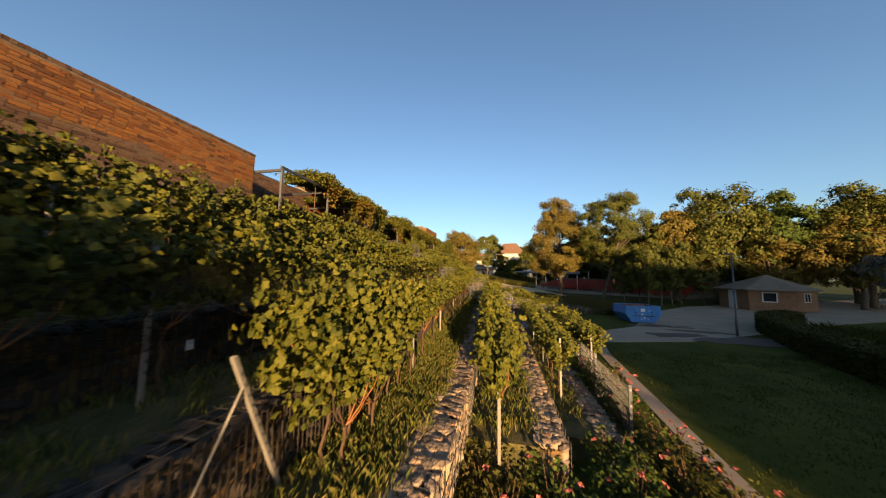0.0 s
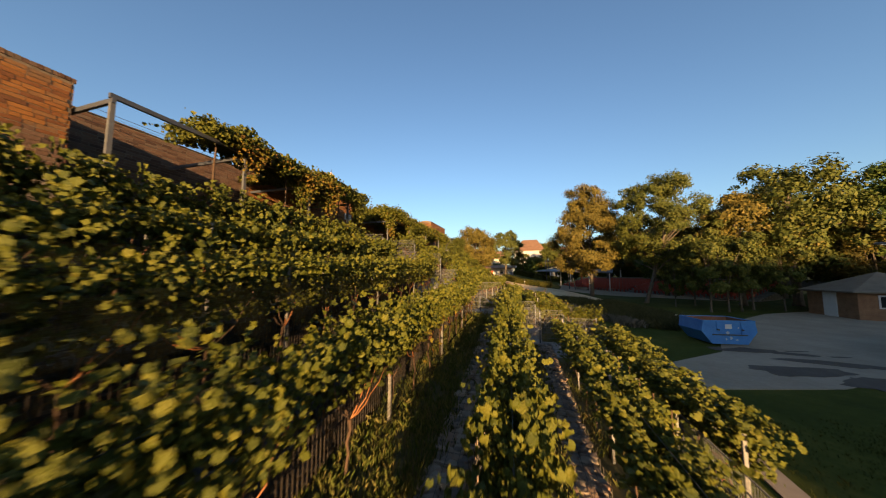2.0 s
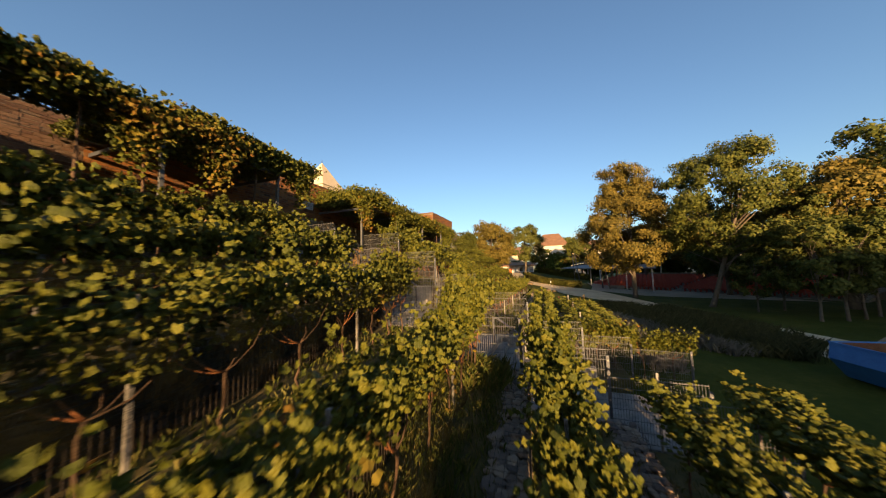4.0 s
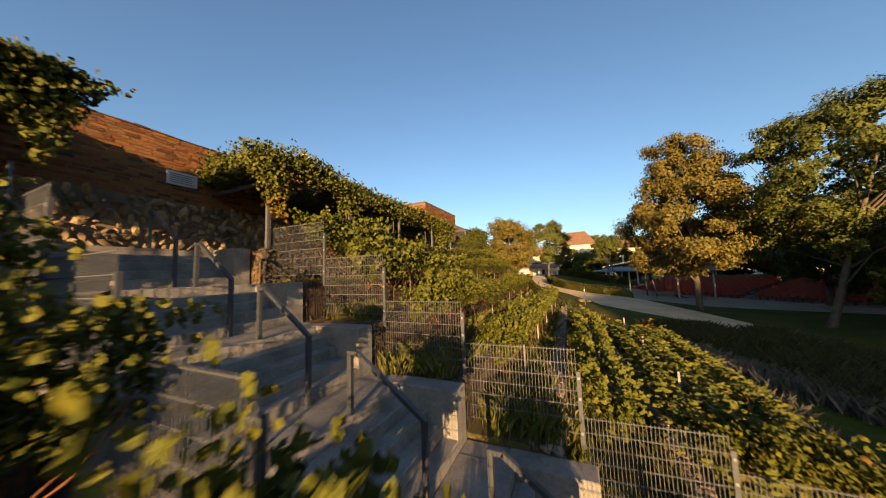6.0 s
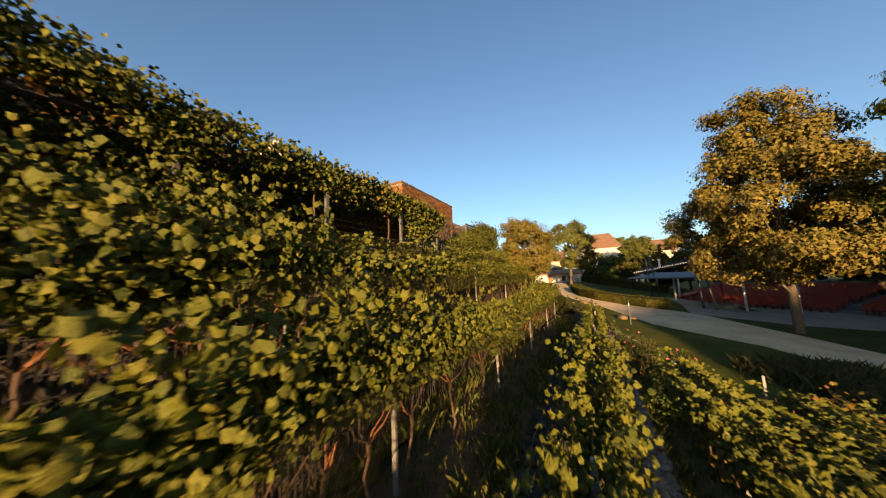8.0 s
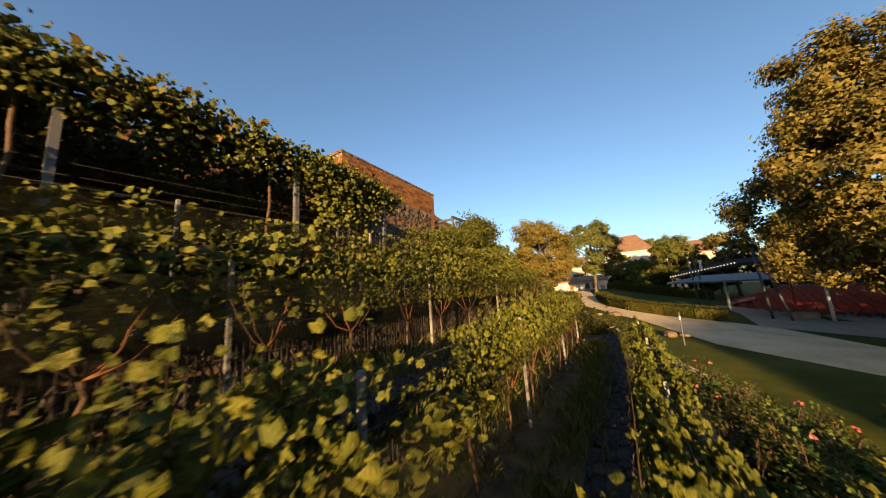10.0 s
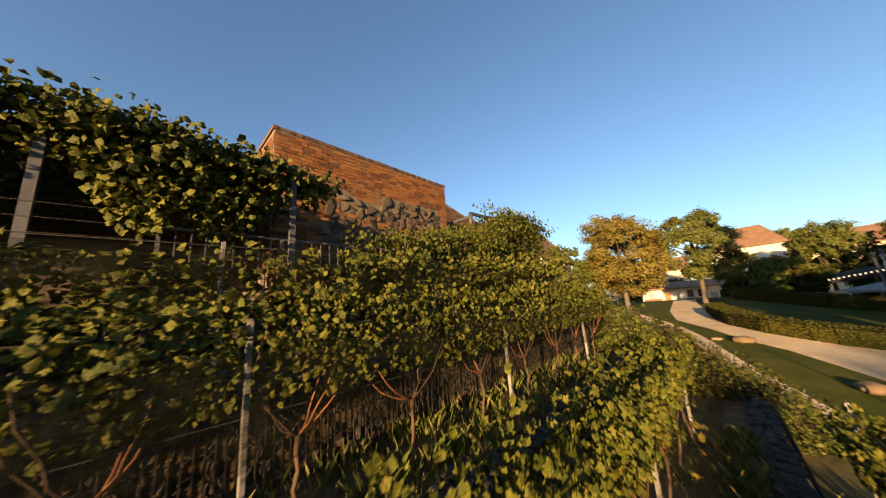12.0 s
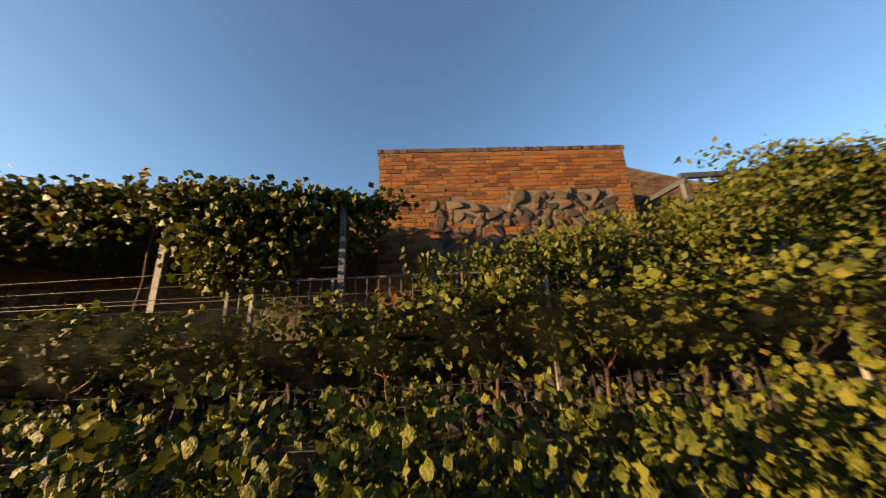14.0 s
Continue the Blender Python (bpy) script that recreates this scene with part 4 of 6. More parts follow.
for i, (k, a, b, near, slats) in enumerate((("g", 6.2, 17.1, (0, 0), False), ("b", 4.7, 17.1, (4.7, 9.5), False), ("a", 1.7, 17.1, (1.7, 6.6), False), ("c", -4.0, 17.1, (-1.0, 3.5), True), ("d", -4.0, 17.1, (0, 0), True), ("e", -4.0, 17.1, (0, 0), True), ("f", -4.0, 17.1, (0, 0), False),
                                             ("b", 20.7, 36.9, (0, 0), False), ("a", 20.7, 37.9, (21, 27), False), ("c", 20.7, 38.2, (29.5, 35), True), ("d", 20.7, 38.2, (21.0, 23.5), True), ("e", 20.7, 38.4, (21, 23.5), True), ("f", 20.7, 40.0, (30, 34), False))):
    gabion(k, a, b, near, slats, 300 + i)

# ---------------------------------------------------------------- mesh fences beside the stairs
def mesh_panel(p, q, z0, z1, pitch=0.05):
    """Double-rod mesh between two points: thin uprights, flat pairs of level rods."""
    p, q = Vector((p[0], p[1], 0)), Vector((q[0], q[1], 0))
    d = q - p
    n = max(2, round(d.length / pitch))
    b = Build()
    for i in range(n + 1):
        c = p + d * (i / n)
        b.bar((c.x, c.y, z0), (c.x, c.y, z1 + 0.025), 0.006)
    m = max(2, round((z1 - z0) / 0.2))
    for j in range(m + 1):
        z = z0 + (z1 - z0) * j / m
        b.bar((p.x, p.y, z), (q.x, q.y, z), 0.017, 0.009)
    return b


def fence_run(points, label, material=DARKSTEEL):
    """points: (x, y, foot, post top, panel top of the panel that follows or None)."""
    f = thing("mesh_fence", label, "fence", "mesh fences")
    for i, (x, y, foot, top, panel) in enumerate(points):
        post = part("fence_post", Build().box(x - 0.03, y - 0.02, foot - 0.1, x + 0.03, y + 0.02, top, bevel=0.005), material, f)
        for h in (0.1, 0.4, 0.9):
            if top - h > foot:
                part("clip", Build().box(x - 0.018, y - 0.03, top - h - 0.018, x + 0.018, y + 0.03, top - h + 0.018), POSTMAT, post)
        if panel is not None:
            x2, y2 = points[i + 1][:2]
            part("mesh_panel", mesh_panel((x + 0.03, y), (x2 - 0.03, y2), panel - 1.23, panel), STEEL, f)
    return f


fence_run([(-8.5, 21.02, 5.76, 6.75, 6.3), (-6.65, 21.02, 4.9, 6.03, 5.42), (-4.99, 21.02, 4.04, 5.16, 4.46), (-3.27, 20.95, 3.18, 4.28, 3.74), (-1.45, 21.02, 2.4, 3.42, 2.74), (0.3, 21.12, 1.5, 2.58, 2.3), (1.7, 21.12, 1.1, 2.1, 1.95), (3.2, 20.95, 0.86, 2.02, None)], "tall grey double-rod mesh fence stepping down beside the stairs")
fence_run([(-8.45, 17.2, 5.76, 6.75, 6.15), (-6.75, 17.2, 4.9, 6.0, 5.28), (-4.95, 17.2, 4.04, 5.1, 4.42), (-3.1, 17.2, 3.18, 4.25, 3.46), (-1.4, 17.2, 2.32, 3.45, 2.86), (0.36, 17.2, 1.46, 2.75, 2.3), (2.05, 17.2, 1.0, 2.2, 1.95), (3.2, 17.2, 0.84, 1.95, None)], "grey double-rod mesh fence stepping down beside the stairs")
fence_run([(2.35, 6.4, 0.8, 1.9, 1.78), (2.38, 8.7, 0.8, 1.9, 1.8), (2.45, 11.2, 0.8, 2.0, None)], "low grey mesh fence between vines and rose bed")


# ---------------------------------------------------------------- pergolas
def pergola(name_label, posts, foot, top, back, wires_z=()):
    """Steel posts in a line, a beam over them, cross beams to the wall and wires."""
    p = thing("pergola", name_label, "pergola", "steel pergolas")
    for (x, y) in posts:
        part("post", Build().box(x - 0.036, y - 0.036, foot - 0.05, x + 0.036, y + 0.036, top, bevel=0.006), STEEL, p)
        part("cross_beam", Build().bar((back, y, top + 0.046), (x + 0.06, y, top + 0.046), 0.06, 0.09), DARKSTEEL, p)
    for (x0, y0), (x1, y1) in zip(posts, posts[1:]):
        part("beam", Build().bar((x0, y0 - 0.05, top + 0.14), (x1, y1 + 0.05, top + 0.14), 0.07, 0.09), DARKSTEEL, p)
        for c in (0.25, 0.5, 0.75):
            part("wire", Build().bar((x0 + (back - x0) * c, y0, top + 0.10), (x1 + (back - x1) * c, y1, top + 0.10), 0.008), WIRE, p)
        for z in wires_z:
            part("wire", Build().bar((x0 + 0.05, y0, z), (x1 + 0.05, y1, z), 0.0032), WIRE, p)
    return p


pergola("grey steel pergola against the brick wall", [(-7.64, 8.12), (-7.72, 10.85), (-7.95, 13.6), (-8.3, 16.5)], 5.4, 7.5, -10.86, (6.55, 6.9, 7.2))
pergola("grey steel pergola overgrown with vines", [(-8.42, 20.85), (-8.05, 23.4), (-7.72, 25.95), (-7.44, 28.46), (-7.34, 30.6)], 5.7, 7.46, -10.86, (6.12, 6.26, 6.4, 6.54, 6.68))
pergola("grey steel pergola overgrown with a climber", [(-8.3, 36.0), (-8.1, 39.2)], 5.7, 8.1, -10.86)


def climber(label, path, width, drop, n, size, seed, material, patches=(), name="climbing_vine", top=0.25, stems=True, shape=None, clusters=0):
    """Leaves heaped on a line of points (x, y, z), with curtains hanging from its outer edge at patches (y, length down, n)."""
    rng = np.random.default_rng(seed)
    ys = [p[1] for p in path]
    t = rng.uniform(ys[0], ys[-1], clusters or n)
    lump = np.array([noise.noise(Vector((a * 0.8, seed, 0))) for a in t])
    keep = rng.uniform(0, 1, len(t)) < 0.78 + 0.5 * lump
    t, lump = t[keep], lump[keep]
    x = np.interp(t, ys, [p[0] for p in path]) - rng.uniform(-0.35, width, len(t))
    edge_w = np.clip((x - np.interp(t, ys, [p[0] for p in path])) / 0.35, 0, 1)
    z = np.interp(t, ys, [p[2] for p in path]) + rng.uniform(-drop, top, len(t)) * (0.7 + 0.8 * lump) - edge_w * rng.uniform(0, 0.24, len(t)) + 0.32 * lump
    pts = [np.stack([x, t, z], 1)]
    if clusters:      # leaves gathered in drooping tufts
        c0 = pts[0][rng.integers(0, len(t), n)]
        pts = [c0 + np.clip(rng.normal(0, 1, (n, 3)), -1.8, 1.8) * np.array([0.17, 0.19, 0.11])]
    for (y, down, k, spread) in patches:
        q = rng.normal(0, 1, (k, 3)) * np.array([0.16, spread, 0])
        q[:, 0] += np.interp(y, ys, [p[0] for p in path]) + 0.15
        q[:, 1] += y
        q[:, 2] = np.interp(y, ys, [p[2] for p in path]) + 0.1 - down * rng.beta(1.0, 1.6, k) * np.exp(-((q[:, 1] - y) / spread) ** 2 / 3)
        pts.append(q)
    for s in range(int((ys[-1] - ys[0]) * 2.2)):    # stray shoots against the sky
        y = rng.uniform(ys[0], ys[-1])
        p0 = np.array([np.interp(y, ys, [p[0] for p in path]) - rng.uniform(0, width * 0.7), y, np.interp(y, ys, [p[2] for p in path]) + 0.1])
        d = np.array([rng.normal(0, 0.25), rng.normal(0, 0.35), rng.uniform(0.15, 0.48)])
        tt = np.linspace(0, 1, 11)[:, None]
        pts.append(p0 + d * tt + np.array([0, 0, -0.15]) * tt ** 2)
    p = np.concatenate(pts)
    k = len(p)
    face = np.stack([rng.normal(0.25, 0.7, k), rng.normal(-0.1, 0.7, k), rng.uniform(-0.2, 1.0, k)], 1)
    if shape is None:
        v, f = scatter_mix(PLAIN_LEAVES, p, hang(face, rng, 0.6), rng.uniform(size * 0.6, size * 1.25, k), rng)
    else:
        v, f = scatter(*shape, p, hang(face, rng, 0.9), rng.uniform(size * 0.6, size * 1.25, k))
    c = thing(name, label, "climbing plant")
    part("foliage", np_mesh("foliage", v, f, material, shape is None), None, c)
    if stems:
        y = ys[0] + 0.4
        while y < ys[-1]:
            b = Build()
            x0, z0 = np.interp(y, ys, [q[0] for q in path]), np.interp(y, ys, [q[2] for q in path])
            foot = edge("f", y)[1]
            pp = [(x0 - 0.1 + rng.normal(0, 0.012), y + rng.normal(0, 0.014), foot - 0.05 + (z0 - foot) * i / 6) for i in range(7)]
            b.tube(pp, [0.035, 0.03, 0.028, 0.025, 0.024, 0.022, 0.02], 6)
            part("stem", b, CANE, c, "", True)
            y += 2.4
    return c


climber("green and yellowing vine over the pergola", [(-8.0, 13.0, 7.85), (-8.1, 14.6, 8.2), (-8.3, 16.6, 8.1), (-8.4, 17.6, 8.2)], 2.8, 0.14, 20000, 0.086, 21, VINE_LEAF, ((13.2, 1.5, 900, 0.4), (14.5, 1.6, 1500, 0.36), (15.5, 0.8, 900, 0.4), (16.2, 0.7, 700, 0.4), (16.9, 1.0, 700, 0.3), (17.4, 1.6, 1300, 0.24)))
climber("green vine shoots along the pergola beam", [(-7.7, 9.7, 7.78), (-7.72, 10.6, 7.98), (-7.75, 11.6, 7.9), (-7.9, 13.2, 7.85)], 1.5, 0.16, 10500, 0.084, 27, VINE_LEAF, ((10.4, 0.45, 420, 0.4), (11.4, 0.4, 300, 0.3), (12.1, 0.6, 500, 0.4)), top=0.46)
climber("yellow autumn vine hanging from the pergola", [(-7.6, 10.2, 7.8), (-7.8, 14.2, 7.75), (-8.0, 15.0, 7.95)], 0.25, 0.15, 600, 0.09, 22, DRY_LEAF, ((10.9, 1.1, 300, 0.3), (13.2, 1.2, 260, 0.3), (14.5, 1.5, 420, 0.3)), stems=False)
climber("dense dark green vine over the pergola", [(-8.45, 20.5, 8.15), (-8.2, 21.4, 8.35), (-8.05, 22.6, 8.1), (-7.95, 23.6, 7.95), (-7.7, 26, 7.7), (-7.5, 28.3, 7.66), (-7.45, 29.2, 7.58), (-7.6, 30.7, 7.5)], 3.3, 0.5, 31000, 0.082, 23, VINE_LEAF, ((20.8, 1.4, 1000, 0.3), (21.9, 0.8, 800, 0.5), (23.3, 1.2, 1000, 0.45), (24.6, 0.7, 500, 0.4), (25.7, 0.35, 300, 0.4), (27.0, 0.3, 260, 0.5), (28.0, 0.3, 200, 0.3), (29.15, 1.35, 1500, 0.35), (29.8, 1.35, 1300, 0.35), (30.9, 0.5, 400, 0.2)), clusters=900)
climber("yellowing vine shoots on the pergola edge", [(-8.45, 20.9, 7.9), (-8.1, 23, 7.8)], 0.4, 0.3, 350, 0.105, 24, DRY_LEAF, ((21.0, 1.8, 340, 0.25),), stems=False)
climber("yellowing vine shoots on the far pergola edge", [(-7.7, 25.6, 7.72), (-7.5, 28.2, 7.7)], 0.4, 0.3, 300, 0.105, 26, DRY_LEAF, ((26.6, 0.5, 120, 0.3),), stems=False)
climber("vine curtain closing the pergola's end by the stairs", [(-8.5, 20.45, 8.25), (-8.45, 20.95, 8.25)], 2.3, 1.0, 2600, 0.086, 28, VINE_LEAF, stems=False)
FEATHER = ([(0, -0.5, 0), (0.30, 0.0, -0.10), (0, 0.5, -0.16), (-0.30, 0.0, -0.06)], CARD_F)
climber("feathery light green climber on the railing and pergola", [(-7.15, 31.6, 6.55), (-7.25, 34.6, 7.05), (-7.6, 36.6, 7.85), (-7.75, 38.0, 8.4), (-7.9, 38.9, 7.9), (-7.9, 39.6, 6.9)], 1.0, 1.3, 21000, 0.09, 25, CLIMBER, ((37.4, 1.9, 2025, 0.7), (38.6, 2.0, 2200, 0.6)), shape=FEATHER, clusters=270)


# ---------------------------------------------------------------- railing on the top level
def railing(points, z0, z1, label):
    r = thing("railing", label, "railing")
    for (xa, ya), (xb, yb) in zip(points, points[1:]):
        part("rail", Build().bar((xa, ya, z1), (xb, yb, z1), 0.032, 0.024), STEEL, r)
        part("rail", Build().bar((xa, ya, z0 + 0.08), (xb, yb, z0 + 0.08), 0.026, 0.016), STEEL, r)
        n = round((yb - ya) / 0.13)
        for i in range(n + 1):
            x, y = xa + (xb - xa) * i / n, ya + (yb - ya) * i / n
            if i % 9 == 0:
                part("post", Build().bar((x, y, z0 - 0.06), (x, y, z1 + 0.01), 0.036, 0.036), STEEL, r)
            else:
                part("baluster", Build().bar((x, y, z0 + 0.08), (x, y, z1), 0.012), STEEL, r)
    return r


railing([(-7.40, 29.3), (-7.34, 33), (-7.3, 38)], 5.80, 6.56, "grey steel balustrade with slim upright bars")

# ---------------------------------------------------------------- trees and shrubs
def crown_mesh(seed, radius, low, high, n, leaf, material, lobes=26, lobe=0.36, spread=0.66, flat=0.8):
    """Boughs over an egg-shaped crown; each bough carries tufts of leaves on its outer side, with gaps between them."""
    rng = np.random.default_rng(seed)
    mid, half = (low + high) / 2, (high - low) / 2
    i = np.arange(lobes) + 0.5
    el, az = np.arcsin(np.clip(1 - 2 * i / lobes, -0.97, 1)), i * 2.39996 + seed
    fr = spread * rng.uniform(0.75, 1.15, lobes)
    d = np.stack([np.cos(el) * np.cos(az), np.cos(el) * np.sin(az), np.sin(el)], 1) + rng.normal(0, 0.12, (lobes, 3))
    taper = 1.0 - 0.30 * np.clip(d[:, 2], -0.3, 1)
    c = np.stack([d[:, 0] * fr * radius * taper, d[:, 1] * fr * radius * taper, mid + d[:, 2] * fr * half * 1.05], 1)
    lr = lobe * radius * rng.uniform(0.75, 1.3, lobes)
    k = 11
    out = d[:, None, :] * 0.7 + rng.normal(0, 0.75, (lobes, k, 3)) + np.array([0, 0, 0.15])
    out /= np.linalg.norm(out, axis=2)[:, :, None]
    sub = c[:, None, :] + out * np.array([1, 1, flat]) * (lr[:, None] * rng.uniform(0.5, 1.0, (lobes, k)))[:, :, None]
    sr = lr[:, None] * rng.uniform(0.24, 0.46, (lobes, k))
    sub, sr, home = sub.reshape(-1, 3), sr.reshape(-1), np.repeat(np.arange(lobes), k)
    pick = rng.choice(len(sub), n, p=sr ** 2 / (sr ** 2).sum())
    way = rng.normal(0, 1, (n, 3))
    way /= np.linalg.norm(way, axis=1)[:, None]
    p = sub[pick] + way * np.array([1, 1, flat]) * (sr[pick] * rng.uniform(0.1, 1.0, n) ** 0.6 * rng.choice([1.0, 1.0, 1.0, 1.35], n))[:, None]
    face = (p - c[home[pick]]) / lr[home[pick], None] * 0.8 + way * 0.4 + rng.normal(0, 0.42, (n, 3)) + np.array([0, 0, 0.3])
    v, f = scatter(BLADE_V, BLADE_F, p, hang(face, rng, 0.9), rng.uniform(leaf * 0.6, leaf * 1.4, n))
    return np_mesh("crown", v, f, material), np.concatenate([c, sub[::9]])


def trunk_mesh(seed, h, r, tips, fork=0.4, lean=(0, 0)):
    """A tapered trunk with limbs running to some of the crown's clumps."""
    rng = np.random.default_rng(seed)
    b = Build()
    top = Vector((lean[0], lean[1], h))
    pts = [Vector((lean[0] * t + rng.normal(0, 0.03) * r * 6 * (t > 0), lean[1] * t + rng.normal(0, 0.03) * r * 6 * (t > 0), -0.2 + (h + 0.2) * t)) for t in (0, 0.06, 0.2, 0.4, 0.6, 0.8, 1.0)]
    b.tube(pts, [r * 1.5, r * 1.1, r, r * 0.85, r * 0.65, r * 0.45, r * 0.2], 9)
    for i in rng.permutation(len(tips))[:14]:
        q = Vector(tips[i])
        s = pts[3] + (pts[5] - pts[3]) * rng.uniform(0, 1) if fork is None else pts[2] + (pts[5] - pts[2]) * rng.uniform(0, 1)
        m = s.lerp(q, 0.5) + Vector((rng.normal(0, 0.2), rng.normal(0, 0.2), rng.uniform(-0.1, 0.5)))
        b.tube([s, s.lerp(m, 0.5) + Vector((0, 0, 0.05)), m, q], [r * 0.42, r * 0.32, r * 0.2, r * 0.07], 6)
    return b.mesh("trunk", BARK, True)


def tree(x, y, seed, h, radius, low, n, leaf, material, label, r=None, lean=(0, 0), lobes=26, lobe=0.36, spread=0.66, group="", flat=0.8, bend=None):
    z = ground_z(x, y)
    t = thing("tree", label, "tree", group, pose(x, y, z))
    me, c = crown_mesh(seed, radius, low, h, n, leaf, material, lobes, lobe, spread, flat)
    c = c + np.array([lean[0], lean[1], 0])
    part("crown", me, None, t, m=pose(lean[0], lean[1], 0))
    part("trunk", trunk_mesh(seed, h * 0.8, r or h * 0.022, c, 0.4, bend or lean), None, t)
    return t


tree(7.9, 45.0, 1, 14.3, 4.3, 2.0, 84000, 0.17, TREE_GOLD, "tall golden-brown autumn chestnut tree beside the gravel path", 0.2, lobes=46, lobe=0.38, spread=0.66)
tree(12.0, 40.0, 2, 13.6, 4.5, 4.0, 52000, 0.17, TREE_OLIVE, "tall airy green tree with a forked leaning trunk", 0.17, (1.9, 0), lobes=36, lobe=0.33, spread=0.74, flat=0.72, bend=(2.9, -0.4))
big = tree(25, 41, 3, 14.6, 5.6, 2.0, 27000, 0.27, TREE_OLIVE, "broad olive-green tree at the edge of the yard", 0.32, lobes=34, group="trees along the yard")
gold = tree(20.2, 40.0, 4, 11.5, 4.0, 2.2, 20000, 0.24, TREE_GOLD, "yellowing broadleaf tree at the edge of the yard", 0.26, lobes=30, group="trees along the yard")
grn = tree(31.5, 42, 5, 14.0, 5.2, 1.5, 25000, 0.27, TREE_GREEN, "dense dark green tree at the edge of the yard", 0.3, lobes=32, group="trees along the yard")
for src, x, y, s, a in ((big, 37.5, 39, 0.93, 40), (grn, 44, 36, 0.9, 80), (big, 52, 34, 0.9, 200), (gold, 34.5, 36.5, 0.85, 100), (grn, 18, 50, 0.7, 150), (gold, 41, 44, 1.1, 20), (grn, 50, 42, 1.0, 300), (big, 60, 40, 1.0, 20), (grn, 64, 30, 0.9, 70), (gold, 28.5, 38.5, 0.72, 240)):
    copy_thing(src, Matrix.Translation((x, y, ground_z(x, y))) @ pose(0, 0, 0, 0, 0, a) @ Matrix.Scale(s, 4))
young = tree(14.7, 34.2, 6, 6.4, 1.9, 1.4, 7000, 0.17, TREE_OLIVE, "slender young tree beside the yard", 0.07, lobes=16, group="young trees")
for x, y, s, a in ((16.1, 34.6, 1.05, 50), (17.4, 35.4, 0.95, 120), (18.9, 36.6, 1.1, 200), (13.6, 37.5, 0.7, 20), (15.6, 38.5, 0.95, 290), (21, 36.5, 0.9, 60)):
    copy_thing(young, Matrix.Translation((x, y, ground_z(x, y))) @ pose(0, 0, 0, 0, 0, a) @ Matrix.Scale(s, 4))
tree(24.5, 22.5, 7, 6.2, 2.4, 0.8, 7000, 0.17, GREYHERB, "silver-grey willow-like tree behind the hedge", 0.12, (0.5, 0), lobes=18)
# trees closing the view
chest = tree(-10.5, 65, 8, 10.7, 4.7, 1.8, 40000, 0.21, TREE_GOLD, "round golden chestnut tree by the pavilion", 0.24, lobes=36, group="far trees")
lime = tree(-4.6, 72, 9, 10.9, 4.0, 2.4, 32000, 0.20, TREE_LIME, "round green lime tree by the pavilion", 0.22, lobes=32, group="far trees")
tree(6.2, 84, 20, 10.5, 3.3, 1.2, 22000, 0.22, TREE_OLIVE, "dense olive-green tree beside the far houses", 0.2, lobes=28, group="far trees")
tree(-14.9, 60, 21, 8.6, 2.5, 1.9, 12000, 0.20, TREE_OLIVE, "round olive-brown tree behind the vineyard", 0.16, lobes=26, group="far trees")
chest = tree(-24, 75, 18, 9.5, 3.5, 2.0, 12000, 0.30, TREE_GOLD, "golden chestnut tree behind the old wall", 0.2, lobes=28, group="far trees")
lime = tree(-1.0, 84, 19, 6.4, 2.1, 1.7, 9500, 0.19, TREE_LIME, "green lime tree far behind the path", 0.13, lobes=26, group="far trees")
for src, x, y, s, a in ((chest, 2.2, 84, 0.59, 100), (lime, 7.8, 88, 1.50, 10), (chest, 13.5, 84, 1.06, 140), (lime, 4.6, 86, 0.83, 30), (lime, 18, 76, 1.83, 20), (lime, 26, 70, 2.17, 20), (lime, 34, 66, 2.33, 100), (lime, 44, 60, 2.33, 100), (lime, -30, 68, 1.50, 170), (lime, 56, 54, 2.50, 0), (lime, -18, 95, 1.50, 0), (lime, 0.5, 120, 2.17, 60), (chest, 20, 60, 1.12, 210), (lime, 15, 66, 1.67, 210), (lime, 4.5, 105, 2.00, 0)):
    copy_thing(src, Matrix.Translation((x, y, ground_z(x, y))) @ pose(0, 0, 0, 0, 0, a) @ Matrix.Scale(s, 4))
copy_thing(lime, Matrix.Translation((-15, 23, 1.2)) @ Matrix.Diagonal((0.6, 0.6, 1.5, 1)))
t = copy_thing(lime, Matrix.Translation((-19.5, 31, ground_z(-19.5, 31))) @ Matrix.Scale(1.77, 4))
